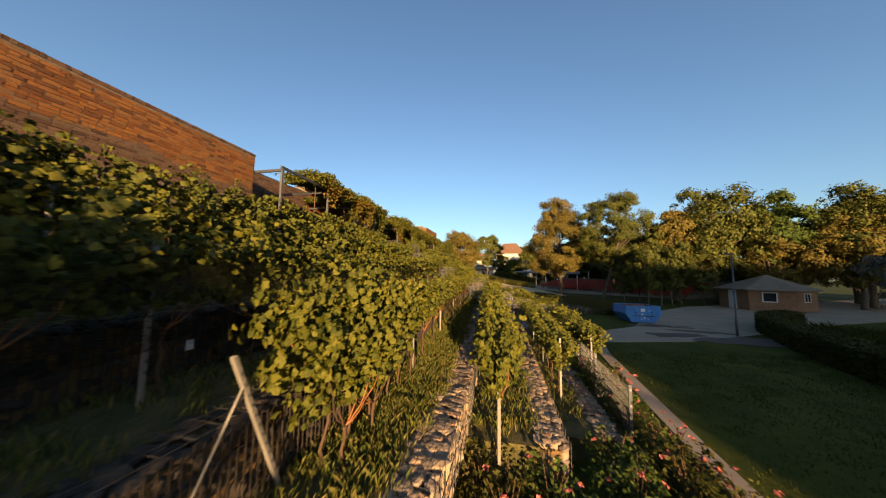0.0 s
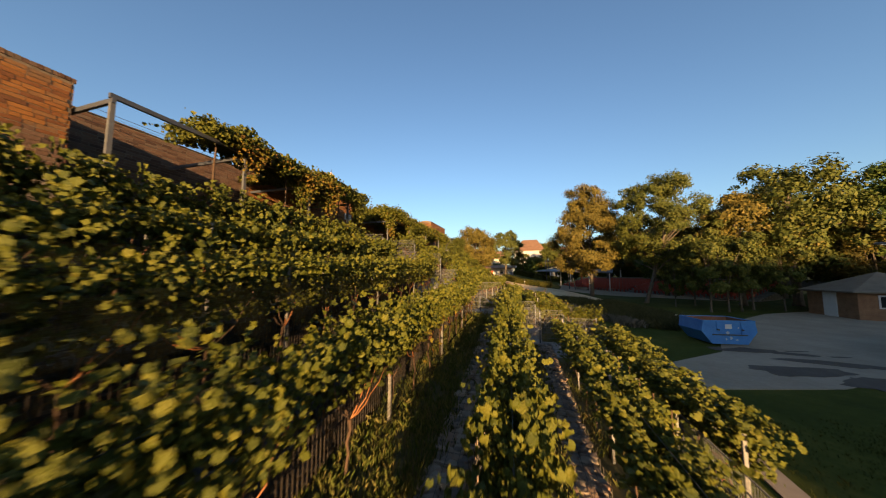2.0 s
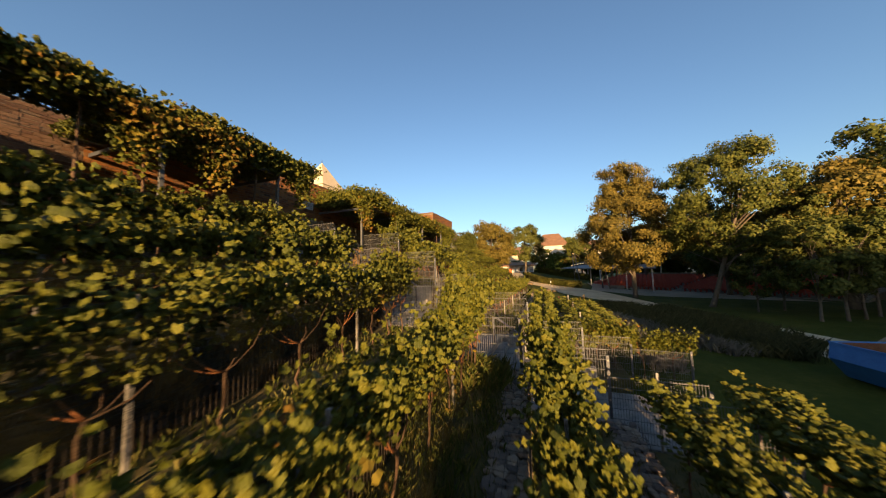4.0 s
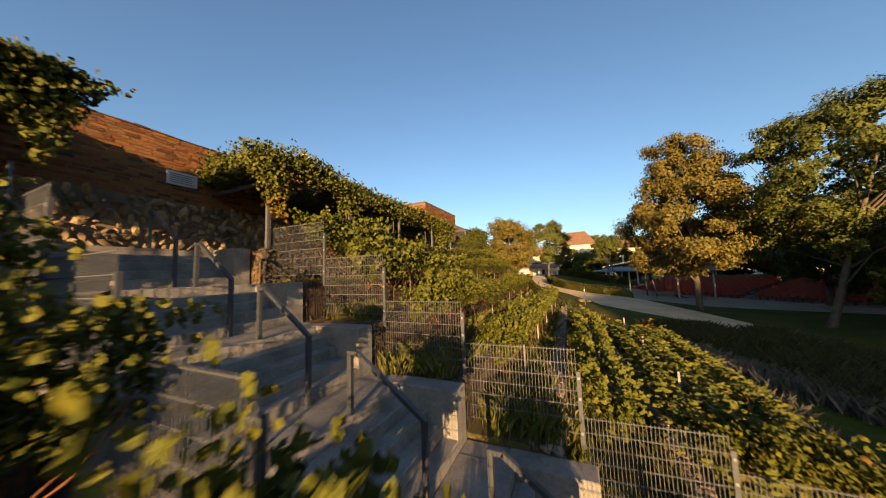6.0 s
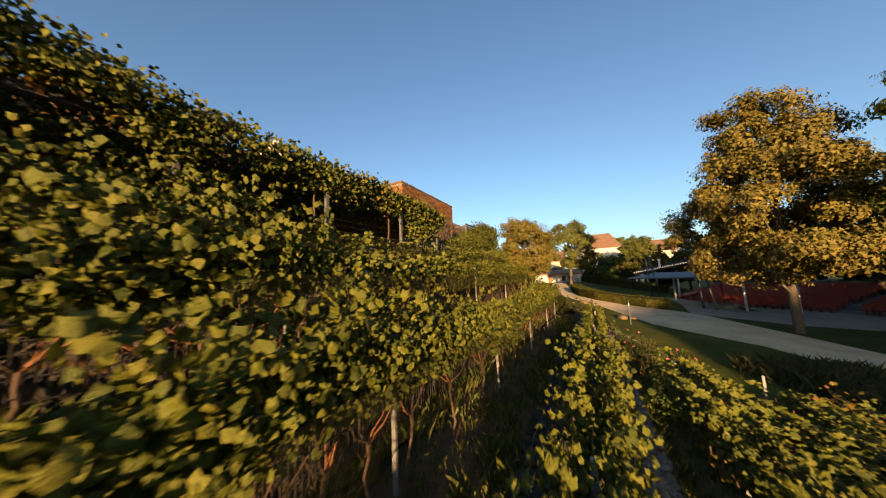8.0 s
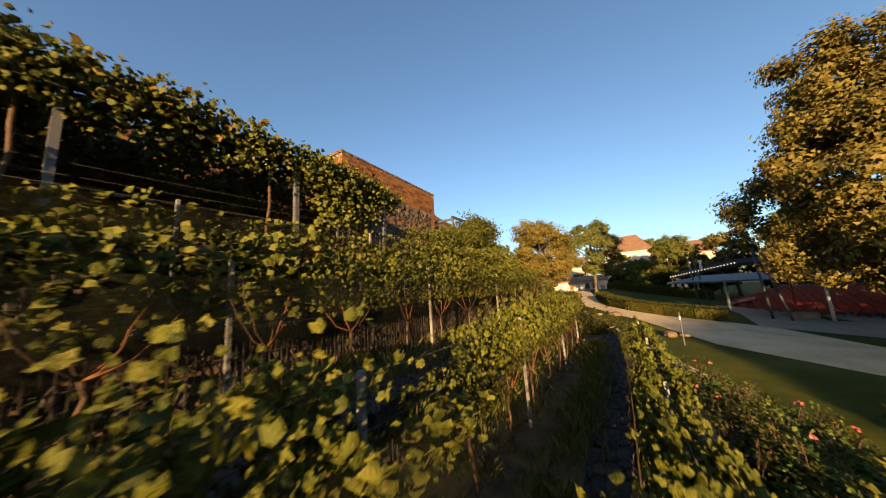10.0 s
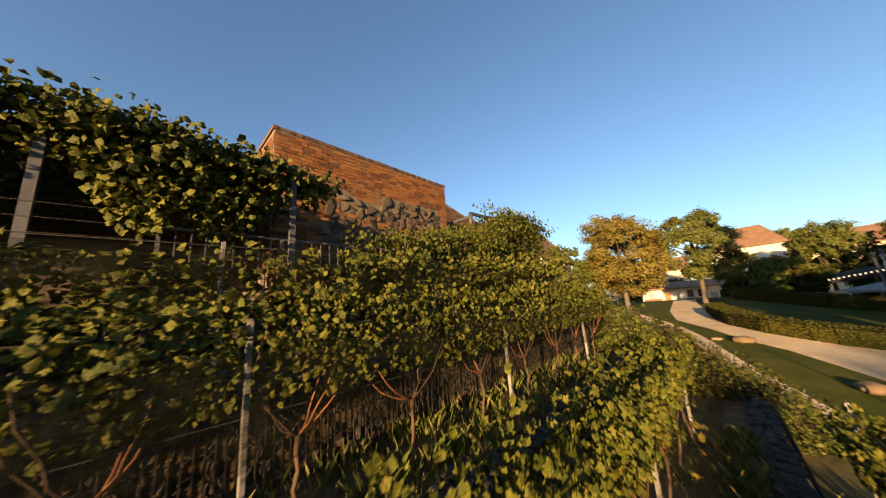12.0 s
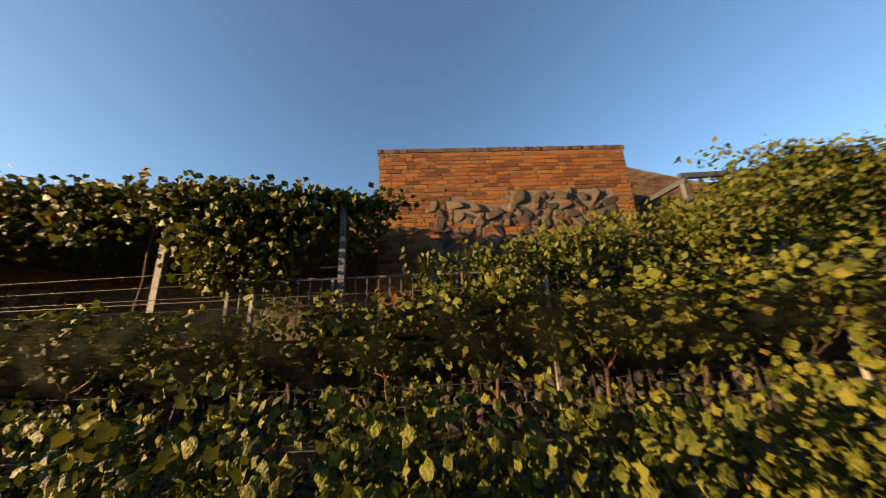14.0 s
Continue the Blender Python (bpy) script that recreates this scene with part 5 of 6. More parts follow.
# unseen trees added behind and beside the walk's start to shade lawn and yard
wood = tree(70, -22, 15, 13.2, 5.0, 0.6, 3800, 1.05, TREE_GREEN, "dense broad tree added for shade and backdrop", 0.3, lobes=34, lobe=0.46, spread=0.6, group="park wood")
# copies at negative y only cast shade, also on the left terraces; others are backdrop
for i, (x, y, k) in enumerate(((12.6, -20, 0.32), (16.4, -22, 0.56), (21.5, -21, 0.79), (26, -22, 0.93), (30, -21, 0.95), (34, -22, 0.94), (40, -20, 0.91), (46, -21, 0.96), (52, -19, 0.94), (58, -18, 0.85), (64, -14, 0.83), (22, -28, 0.74), (25, -30, 0.98), (28, -29, 1.0), (31.5, -30, 0.99), (37, -29, 0.97), (43.5, -29, 0.94), (50, -28, 0.99), (57, -27, 0.96), (-0.95, -9.6, 0.39), (-2.9, -10.4, 0.41), (-5.2, -11.2, 0.4), (17, 79, 0.52), (22, 76, 0.56), (27, 72, 0.6), (32, 68, 0.62), (37, 62, 0.66), (43, 57, 0.7), (26, 58, 0.45), (31, 53, 0.5), (36, 49, 0.5), (1.6, 83, 0.40), (4.2, 86, 0.34), (-1.4, 86, 0.42), (-13.5, 89, 0.5), (-8.5, 93, 0.46), (10.5, 88, 0.46), (13.5, 92, 0.5), (40, -34, 1.1), (45, -34, 1.14), (50, -34, 1.12), (55, -34, 1.14))):
    z = ground_z(x, y) if x > 0 else 1.2
    copy_thing(wood, Matrix.Translation((x, y, z)) @ pose(0, 0, 0, 0, 0, 77 * i) @ Matrix.Scale(k, 4))


def shrub_mesh(seed, w, h, n, leaf, material, shape=None):
    rng = np.random.default_rng(seed)
    a, r = rng.uniform(0, 2 * np.pi, n), np.sqrt(rng.uniform(0.05, 1, n))
    z = rng.uniform(0.05, 1, n)
    rr = r * w / 2 * (0.65 + 0.5 * np.sin(np.pi * np.clip(z, 0, 0.95))) * (1 + 0.25 * np.sin(a * 3 + seed))
    p = np.stack([rr * np.cos(a), rr * np.sin(a), h * z * (0.75 + 0.25 * np.sin(a * 2 + seed * 3)) * (1 - 0.35 * r ** 2)], 1)
    sv, sf = shape or (CARD_V, CARD_F)
    v, f = scatter(sv, sf, p, turns(n, rng, 0.9), rng.uniform(leaf * 0.6, leaf * 1.4, n))
    return np_mesh("foliage", v, f, material)


def stems_mesh(seed, w, h, n, material):
    rng = np.random.default_rng(seed)
    b = Build()
    for i in range(n):
        a = rng.uniform(0, 6.28)
        q = Vector((math.cos(a) * w * 0.3 * rng.uniform(0.3, 1), math.sin(a) * w * 0.3 * rng.uniform(0.3, 1), h * rng.uniform(0.6, 0.9)))
        b.tube([(0, 0, -0.05), q * 0.5 + Vector((0, 0, 0.08)), q], [0.012, 0.009, 0.004], 5)
    return b.mesh("stem", material)


def bloom_mesh(seed):
    rng = np.random.default_rng(seed)
    pts = rng.normal(0, 0.018, (14, 3))
    v, f = scatter([(0, -0.5, 0), (0.5, 0, 0.2), (0, 0.5, 0), (-0.5, 0, 0.2)], CARD_F, pts, turns(14, rng, 0.7), rng.uniform(0.03, 0.055, 14))
    return np_mesh("bloom", v, f, ROSE)


BLOOMS = [bloom_mesh(i) for i in range(3)]
ROSES = [(shrub_mesh(40 + i, 0.95, 0.95, 620, 0.075, TREE_GREEN if i % 2 else HEDGE), stems_mesh(40 + i, 0.9, 0.9, 7, CANE)) for i in range(4)]


def rose_bush(x, y, z, seed, s=1.0, blooms=6):
    rng = np.random.default_rng(seed)
    r = thing("rose_bush", "leafy rose bush with small pink-red blooms", "rose bush", "rose bushes", pose(x, y, z, 0, 0, rng.uniform(0, 360)) @ Matrix.Scale(s, 4))
    fo, st = ROSES[seed % 4]
    part("foliage", fo, None, r)
    part("stem", st, None, r)
    for i in range(blooms):
        a = rng.uniform(0, 6.28)
        part("bloom", BLOOMS[i % 3], None, r, m=pose(0.36 * math.cos(a), 0.36 * math.sin(a), rng.uniform(0.45, 0.88)))


n = 0
for i in range(20):
    y = -3.0 + i * 0.72
    n += 1
    rose_bush(2.62 + 0.12 * math.sin(i * 2.1) - (0.15 if y > 9 else 0) , y, ground_z(2.6, y), n, 0.9 + 0.2 * math.sin(i * 1.3), 4)
    if y < 4.6 and i % 2:
        n += 1
        rose_bush(0.75 + 0.2 * math.sin(i * 1.7), y + 0.1, ground_z(0.8, y) - 0.2, n, 0.9, 4)
    if y < 5.5:
        n += 1
        rose_bush(1.75 + 0.1 * math.sin(i), y + 0.3, ground_z(1.8, y), n, 0.95, 3)
for i, (x, y) in enumerate(((0.0, 3.75), (0.55, 4.1), (-0.35, 4.2), (0.95, 3.4), (0.25, 3.0), (0.75, 2.4), (-0.2, 2.2))):
    n += 1
    rose_bush(x, y, 0.78, n, 1.05, 2)
for x, y in ((-0.2, 34.2), (-0.5, 35.2), (-0.75, 36.2), (-1.0, 37.3), (-1.5, 38.6), (-2.0, 39.8), (-0.1, 33.0), (0.1, 31.8), (0.2, 30.6), (-2.6, 41), (-3.1, 42.4), (-3.6, 44)):
    n += 1
    rose_bush(x, y, ground_z(x, y) + 0.02, n, 1.05, 0 if n % 3 else 1)
for i in range(10):
    n += 1
    rose_bush(-0.85 + 0.12 * math.sin(i * 2.3), 29.9 + 0.52 * i, edge("b", 30 + 0.5 * i)[1], n, 0.95 + 0.12 * math.sin(i * 1.7), 0 if i % 4 else 1)
for i in range(13):
    n += 1
    y = 30.3 + 0.5 * i
    rose_bush(-1.35 + 0.16 * math.sin(i * 1.9), y, edge("b", y)[1], n, 0.8 + 0.15 * math.sin(i * 2.7), 0 if i % 4 else 1)
for i in range(9):
    n += 1
    y = 30.2 + 0.62 * i
    rose_bush(0.55 + 0.15 * math.sin(i * 2.2) - 0.06 * i, y, ground_z(0.5, y) + 0.02, n, 0.95 + 0.15 * math.sin(i * 1.3), 0 if i % 2 else 1)
BIG_SHRUBS = [(shrub_mesh(60 + i, 1.9, 2.0, 2300, 0.11, HEDGE if i else TREE_OLIVE), stems_mesh(60 + i, 1.6, 1.7, 9, CANE)) for i in range(3)]
for i, (x, y, z, s) in enumerate(((-5.2, 37.9, 4.0, 0.72), (-4.3, 38.2, 3.1, 0.95), (-3.4, 38.7, 2.4, 0.9), (-2.6, 38.1, 2.4, 0.6), (-5.6, 39.6, 3.3, 1.1), (-4.5, 40.4, 2.3, 1.0), (-6.2, 41.4, 2.9, 1.1), (-5.0, 42.8, 2.4, 0.9), (-6.8, 39.6, 4.6, 0.9), (-7.6, 43.4, 3.6, 1.2), (-3.3, 40.6, 1.95, 0.65))):
    b = thing("shrub", "tall leafy shrub at the end of the vine rows", "shrub", "shrubs at the row ends", pose(x, y, z, 0, 0, 50 * i) @ Matrix.Scale(s, 4))
    part("foliage", BIG_SHRUBS[i % 3][0], None, b)
    part("stem", BIG_SHRUBS[i % 3][1], None, b)
# the bank that carries those shrubs
bd = Build()
bank_y = stations(36.0, 62.0, 2.0)
v, f = [], []
for y in bank_y:
    k = min(1, max(0, (y - 38) / 18))
    foot = -3.6 - 2.9 * k - max(0, (y - 56)) * 0.55
    g0 = ground_z(foot, y)
    for t, z in ((0.0, g0 - 0.1), (0.25, g0 + (2.6 - 2.2 * k) * 0.35), (0.55, g0 + (2.6 - 2.0 * k) * 0.8), (1.0, 5.2 - 1.2 * k)):
        v.append((foot + (-9.0 - foot) * t, y, z))
for r in range(len(bank_y) - 1):
    f += [(r * 4 + c, r * 4 + c + 1, r * 4 + 5 + c, r * 4 + 4 + c) for c in range(3)]
structure("ground_bank", bd.add(v, f), TURF, "grassy bank at the end of the terraces", "bank", True)


def hedge(line, w, h, label, seed):
    """A clipped hedge: many leaves over a dark core along a line."""
    rng = np.random.default_rng(seed)
    hd = thing("hedge", label, "hedge")
    core, pts = Build(), []
    for (x0, y0), (x1, y1) in zip(line, line[1:]):
        L = math.hypot(x1 - x0, y1 - y0)
        k = int(L * (2 * h + w) * 300)
        t, s = rng.uniform(-0.03, 1.03, k), rng.uniform(0, 2 * h + w, k)
        off = np.where(s < h, -w / 2, np.where(s > h + w, w / 2, s - h - w / 2))
        z = np.where(s < h, s, np.where(s > h + w, 2 * h + w - s, h))
        nx, ny = -(y1 - y0) / L, (x1 - x0) / L
        x, y = x0 + (x1 - x0) * t + nx * off, y0 + (y1 - y0) * t + ny * off
        pts.append(np.stack([x, y, z + np.array([ground_z(a, b) for a, b in zip(x, y)])], 1) + rng.normal(0, 0.035, (k, 3)))
        g0, g1 = ground_z(x0, y0), ground_z(x1, y1)
        q = w / 2 - 0.07
        core.add([(x0 + nx * s * q, y0 + ny * s * q, g0 + zz) for zz in (-0.1, h - 0.1) for s in (-1, 1)] + [(x1 + nx * s * q, y1 + ny * s * q, g1 + zz) for zz in (-0.1, h - 0.08) for s in (-1, 1)],
                 [(0, 1, 3, 2), (4, 6, 7, 5), (0, 2, 6, 4), (1, 5, 7, 3), (2, 3, 7, 6)])
    p = np.concatenate(pts)
    v, f = scatter(CARD_V, CARD_F, p, turns(len(p), rng, 0.9), rng.uniform(0.06, 0.13, len(p)))
    part("foliage", np_mesh("foliage", v, f, HEDGE), None, hd)
    part("core", core, HEDGE, hd)
    return hd


hedge([(18.6, 23.6), (16.6, 22.6), (15.2, 20.8), (13.9, 17.8), (12.6, 14.8), (11.6, 11.6), (11.0, 8), (10.8, 3)], 1.1, 1.0, "clipped green hedge curving round a flower garden", 31)
hedge([(-3.9, 64.0), (-3.5, 60.5), (-2.75, 57.0), (-1.4, 54.1), (0.5, 52.6), (2.0, 51.9), (3.6, 51.5)], 1.1, 0.85, "clipped hedge curving along the gravel path", 32)
hedge([(-2, 78), (4, 74), (8, 73)], 1.2, 1.2, "clipped dark hedge behind the meadow", 33)


def tufts(points, n_each, h, spread, seed, material, name, label, wide=0.012):
    """Loose grass blades round many points, as one mesh."""
    rng = np.random.default_rng(seed)
    p = np.repeat(np.asarray(points, float), n_each, 0)
    p[:, :2] += rng.normal(0, spread, (len(p), 2))
    k = len(p)
    a, hh = rng.uniform(0, 6.28, k), h * rng.uniform(0.45, 1.2, k)
    lean = rng.normal(0, 0.35, (k, 2)) * hh[:, None]
    w = wide * rng.uniform(0.7, 1.4, k)
    dx, dy = np.cos(a) * w, np.sin(a) * w
    b0 = p + np.stack([dx, dy, -0.03 * np.ones(k)], 1)
    b1 = p - np.stack([dx, dy, 0.03 * np.ones(k)], 1)
    m0 = p + np.stack([lean[:, 0] * 0.35 + dx * 0.7, lean[:, 1] * 0.35 + dy * 0.7, hh * 0.6], 1)
    tip = p + np.stack([lean[:, 0], lean[:, 1], hh], 1)
    v = np.stack([b0, b1, m0, tip], 1).reshape(-1, 3)
    f = (np.array([[0, 1, 2], [1, 3, 2]])[None] + (np.arange(k) * 4)[:, None, None]).reshape(-1, 3)
    return tagged(part(name, np_mesh(name, v, f, material), None), label, "grass", "", "stuff")


rng = np.random.default_rng(77)
pts = []
for k, a, b, per in (("a", 1.8, 17, 64), ("b", 4.8, 17, 34), ("g", 6.4, 17, 10), ("c", -1, 17, 14), ("a", 21.3, 35, 44), ("c", 21.3, 36, 18), ("b", 21.3, 35, 44), ("d", 21.3, 36, 8), ("e", 21.2, 24, 14)):
    for i in range(int((b - a) * per)):
        y = rng.uniform(a, b)
        x0, z = edge(k, y)
        x1 = edge(ORDER[ORDER.index(k) + 1], y)[0]
        pts.append((rng.uniform(x1 + 0.05, x0 - GAB), y, z))
tufts(pts, 18, 0.105, 0.085, 78, GRASS, "terrace_grass", "short tufted grass between the vine rows", 0.006)
pts = []
for k, a, b, per in (("a", 21.0, 36, 14), ("b", 21.0, 36.5, 52), ("c", 23, 36, 20), ("d", 27, 36.5, 14)):
    for i in range(int((b - a) * per)):
        y = rng.uniform(a, b)
        x0, z = edge(k, y)
        x1 = edge(ORDER[ORDER.index(k) + 1], y)[0]
        pts.append((rng.choice([x1 + rng.uniform(0.05, 0.3), x0 - GAB - rng.uniform(0, 0.25)]), y, z))
tufts(pts, 16, 0.21, 0.10, 84, GRASS, "terrace_weeds", "green weeds and taller grass along the gabions", 0.005)
pts = [(rng.uniform(-4.9, -3.4), rng.uniform(21.2, 22.6), 3.18) for i in range(26)] + [(rng.uniform(-3.0, -1.9), rng.uniform(21.2, 23), 2.4) for i in range(22)] + [(rng.uniform(-6.7, -5.4), rng.uniform(21.2, 22.2), 4.04) for i in range(14)] + [(rng.uniform(-2.9, -1.8), rng.uniform(20.75, 21.9), 2.4) for i in range(40)] + [(rng.uniform(-4.9, -3.5), rng.uniform(20.75, 21.6), 3.18) for i in range(26)] + [(rng.uniform(-2.6, -1.7), rng.uniform(15.8, 17.1), 2.3) for i in range(40)]
tufts(pts, 30, 0.34, 0.10, 79, GRASS, "tall_grass", "tall loose grass beside the stairs", 0.006)
low, tall = [], []
while len(low) + len(tall) < 3200:
    x, y = rng.uniform(2.4, 13), rng.uniform(23, 43)
    if x > 6.0 - (y - 25) * 0.33 and x < min(10.6 - (y - 28) * 0.34, 7.6 + (y - 24) * 0.6) and y < 36.5 and y > 25.4 - (x - 6) * 0.2:
        lump = noise.noise(Vector((x * 0.55, y * 0.55, 7.0)))
        (tall if lump + rng.normal(0, 0.12) > 0.0 else low).append((x + rng.normal(0, 0.1), y, ground_z(x, y)))
tufts(low, 18, 0.30, 0.22, 80, TALLGRASS, "meadow_grass", "dark rough meadow grass beside the gravel path", 0.006)
tufts(tall, 24, 0.52, 0.24, 85, TALLGRASS, "meadow_grass", "tall dark meadow grass beside the gravel path", 0.006)
pts = []
while len(pts) < 270:
    t = rng.uniform(0, 1)
    x, y = 2.6 + 3.7 * t + rng.normal(0, 0.25), 31.8 - 6.6 * t + rng.normal(0, 0.25)
    pts.append((x, y, ground_z(x, y)))
for i in range(45):
    x, y = rng.uniform(2.5, 3.6), rng.uniform(22.3, 27.5)
    pts.append((x, y, ground_z(x, y)))
for i in range(50):
    t = rng.uniform(0, 1)
    y = 40.5 + 14 * t
    x = -2.35 - 0.27 * (y - 40.5) + rng.normal(0, 0.28)
    pts.append((x, y, ground_z(x, y)))
tufts(pts, 34, 0.42, 0.13, 81, GREYHERB, "dry_herbs", "dry grey-brown herb border beside the meadow", 0.014)
pts = [(rng.uniform(12.5, 18), rng.uniform(10, 21), 0.8) for i in range(260)]
pts = [p for p in pts if p[0] > 13.4 + (p[1] - 12) * 0.45]
tufts(pts, 40, 0.75, 0.18, 82, MEADOW, "garden_plants", "loose green garden plants behind the hedge", 0.016)
pts = [(rng.uniform(2.9, 12), rng.uniform(-1, 15), 0.8) for i in range(1600)]
pts = [p for p in pts if p[0] > 3.75 + 0.04 * p[1] and p[1] < 13.2 + (p[0] - 3) * 0.25]
tufts(pts, 20, 0.06, 0.16, 83, MEADOW, "lawn_blades", "short mown lawn grass", 0.006)


# ---------------------------------------------------------------- skip, lamp, hut
def skip_container(m):
    s = thing("skip", "open blue steel rubbish skip with a rusty inside", "skip", m=m)
    L, W, H = 2.5, 1.75, 1.2
    prof = [(-0.80, 0.06), (0.80, 0.06), (L / 2, 0.68), (L / 2 - 0.08, H), (-L / 2 + 0.08, H), (-L / 2, 0.68)]
    k = 0.04
    inn = [(-0.77, 0.11), (0.77, 0.11), (L / 2 - k, 0.69), (L / 2 - 0.08 - k, H), (-L / 2 + 0.08 + k, H), (-L / 2 + k, 0.69)]
    v = [(x, -W / 2, z) for x, z in prof] + [(x, W / 2, z) for x, z in prof] + [(x, -W / 2 + k, z) for x, z in inn] + [(x, W / 2 - k, z) for x, z in inn]
    f = [(0, 1, 2, 3, 4, 5), (11, 10, 9, 8, 7, 6)] + [(a + 6, b + 6, b, a) for a, b in ((0, 1), (1, 2), (2, 3), (4, 5), (5, 0))]
    rust0 = len(f)
    f += [(17, 16, 15, 14, 13, 12), (18, 19, 20, 21, 22, 23)] + [(a + 12, b + 12, b + 18, a + 18) for a, b in ((0, 1), (1, 2), (2, 3), (4, 5), (5, 0))]
    f += [(3, 15, 16, 4), (9, 10, 22, 21), (3, 9, 21, 15), (4, 16, 22, 10)]
    body = Build().add(v, f).mesh("body", BLUE)
    body.materials.append(RUST)
    for i, p in enumerate(body.polygons):
        p.material_index = 1 if rust0 <= i < rust0 + 7 else 0
    part("body", body, None, s)
    hi = [(-L / 2 + 0.08, -W / 2, H), (L / 2 - 0.08, -W / 2, H), (L / 2 - 0.08, W / 2, H), (-L / 2 + 0.08, W / 2, H)]
    for a, b in zip(hi, hi[1:] + hi[:1]):
        part("rim", Build().bar(a, b, 0.06, 0.07), BLUE, s)
    for e in (-1, 1):
        y = e * (W / 2 + 0.03)
        part("bumper", Build().bar((-0.78, y, 0.52), (0.78, y, 0.52), 0.05, 0.06), DARKSTEEL, s)
        for x in (-0.55, 0.55):
            part("rib", Build().bar((x, y, 0.55), (x, y, H), 0.07, 0.05), BLUE, s)
            part("lug", Build().tube([(x, y, 0.78), (x, y + e * 0.10, 0.78)], 0.045, 8), DARKSTEEL, s)
    for i, (x, z, a, b) in enumerate(((-0.08, 0.60, 0.10, 0.13), (0.06, 0.36, 0.09, 0.10), (-0.16, 0.30, 0.05, 0.07), (0.32, 0.28, 0.07, 0.05), (0.42, 0.88, 0.04, 0.05))):
        ring = [(x + a * (0.7 + 0.3 * math.sin(3 * q + i)) * math.cos(q), z + b * (0.75 + 0.25 * math.cos(4 * q + i)) * math.sin(q)) for q in np.linspace(0, 5.9, 12)]
        part("paint_scrape", Build().prism(ring, 0.0, 0.006), PLATE, s, "pale flaked patch of paint", m=pose(0, -W / 2, 0, 90))
    part("sticker", Build().box(-0.18, -W / 2 - 0.012, 0.82, 0.12, -W / 2 + 0.03, 1.04), WHITEPAINT, s, "faded white and orange sticker")
    return s


skip_container(pose(8.9, 22.6, ground_z(8.9, 22.6) + 0.02, 0, 0, 8) @ Matrix.Scale(0.93, 4))

def stain(x, y, rx, ry, turn_deg, seed):
    """A dark patch on the asphalt, with a ragged edge: dirt by the skip, painted shade in front."""
    rng = np.random.default_rng(seed)
    n = 40
    ring = []
    for i in range(n):
        a = 2 * math.pi * i / n
        k = 1 + 0.35 * noise.noise(Vector((2.2 * math.cos(a), 2.2 * math.sin(a), seed)))
        ring.append((rx * k * math.cos(a), ry * k * math.sin(a)))
    ob = part("road_patch", Build().prism(ring, -0.01, 0.004), DIRT_SHADE, m=pose(x, y, ground_z(x, y) + 0.021, 0, 0, turn_deg))
    return tagged(ob, "dark patch on the asphalt: oily dirt by the skip, painted shade in front", "road stain", "road stains", "structure")


stain(9.0, 21.15, 1.3, 0.42, 6, 3)
stain(10.6, 20.95, 0.9, 0.22, -6, 4)
stain(11.2, 21.5, 0.5, 0.07, 12, 5)
stain(12.1, 20.9, 0.4, 0.09, 10, 6)
# these broad patches paint the shade lying over the yard's near part
stain(10.8, 19.85, 2.0, 0.34, -9, 7)
stain(13.0, 17.9, 3.6, 1.0, 10, 8)
stain(9.2, 18.6, 1.6, 0.7, 16, 9)
lamp = thing("street_lamp", "slim dark street lamp post at the lawn's edge", "street lamp", m=pose(12.36, 18.97, ground_z(12, 19)))
part("pole", Build().tube([(0, 0, -0.1), (0, 0, 0.9), (0, 0, 0.95), (0, 0, 4.55)], [0.06, 0.06, 0.042, 0.036], 10), DARKSTEEL, lamp, smooth=True)
part("lamp_head", Build().box(-0.42, -0.09, 4.5, 0.1, 0.09, 4.58, bevel=0.02), DARKSTEEL, lamp)
part("lens", Build().box(-0.38, -0.07, 4.485, -0.05, 0.07, 4.503), WHITEPAINT, lamp)


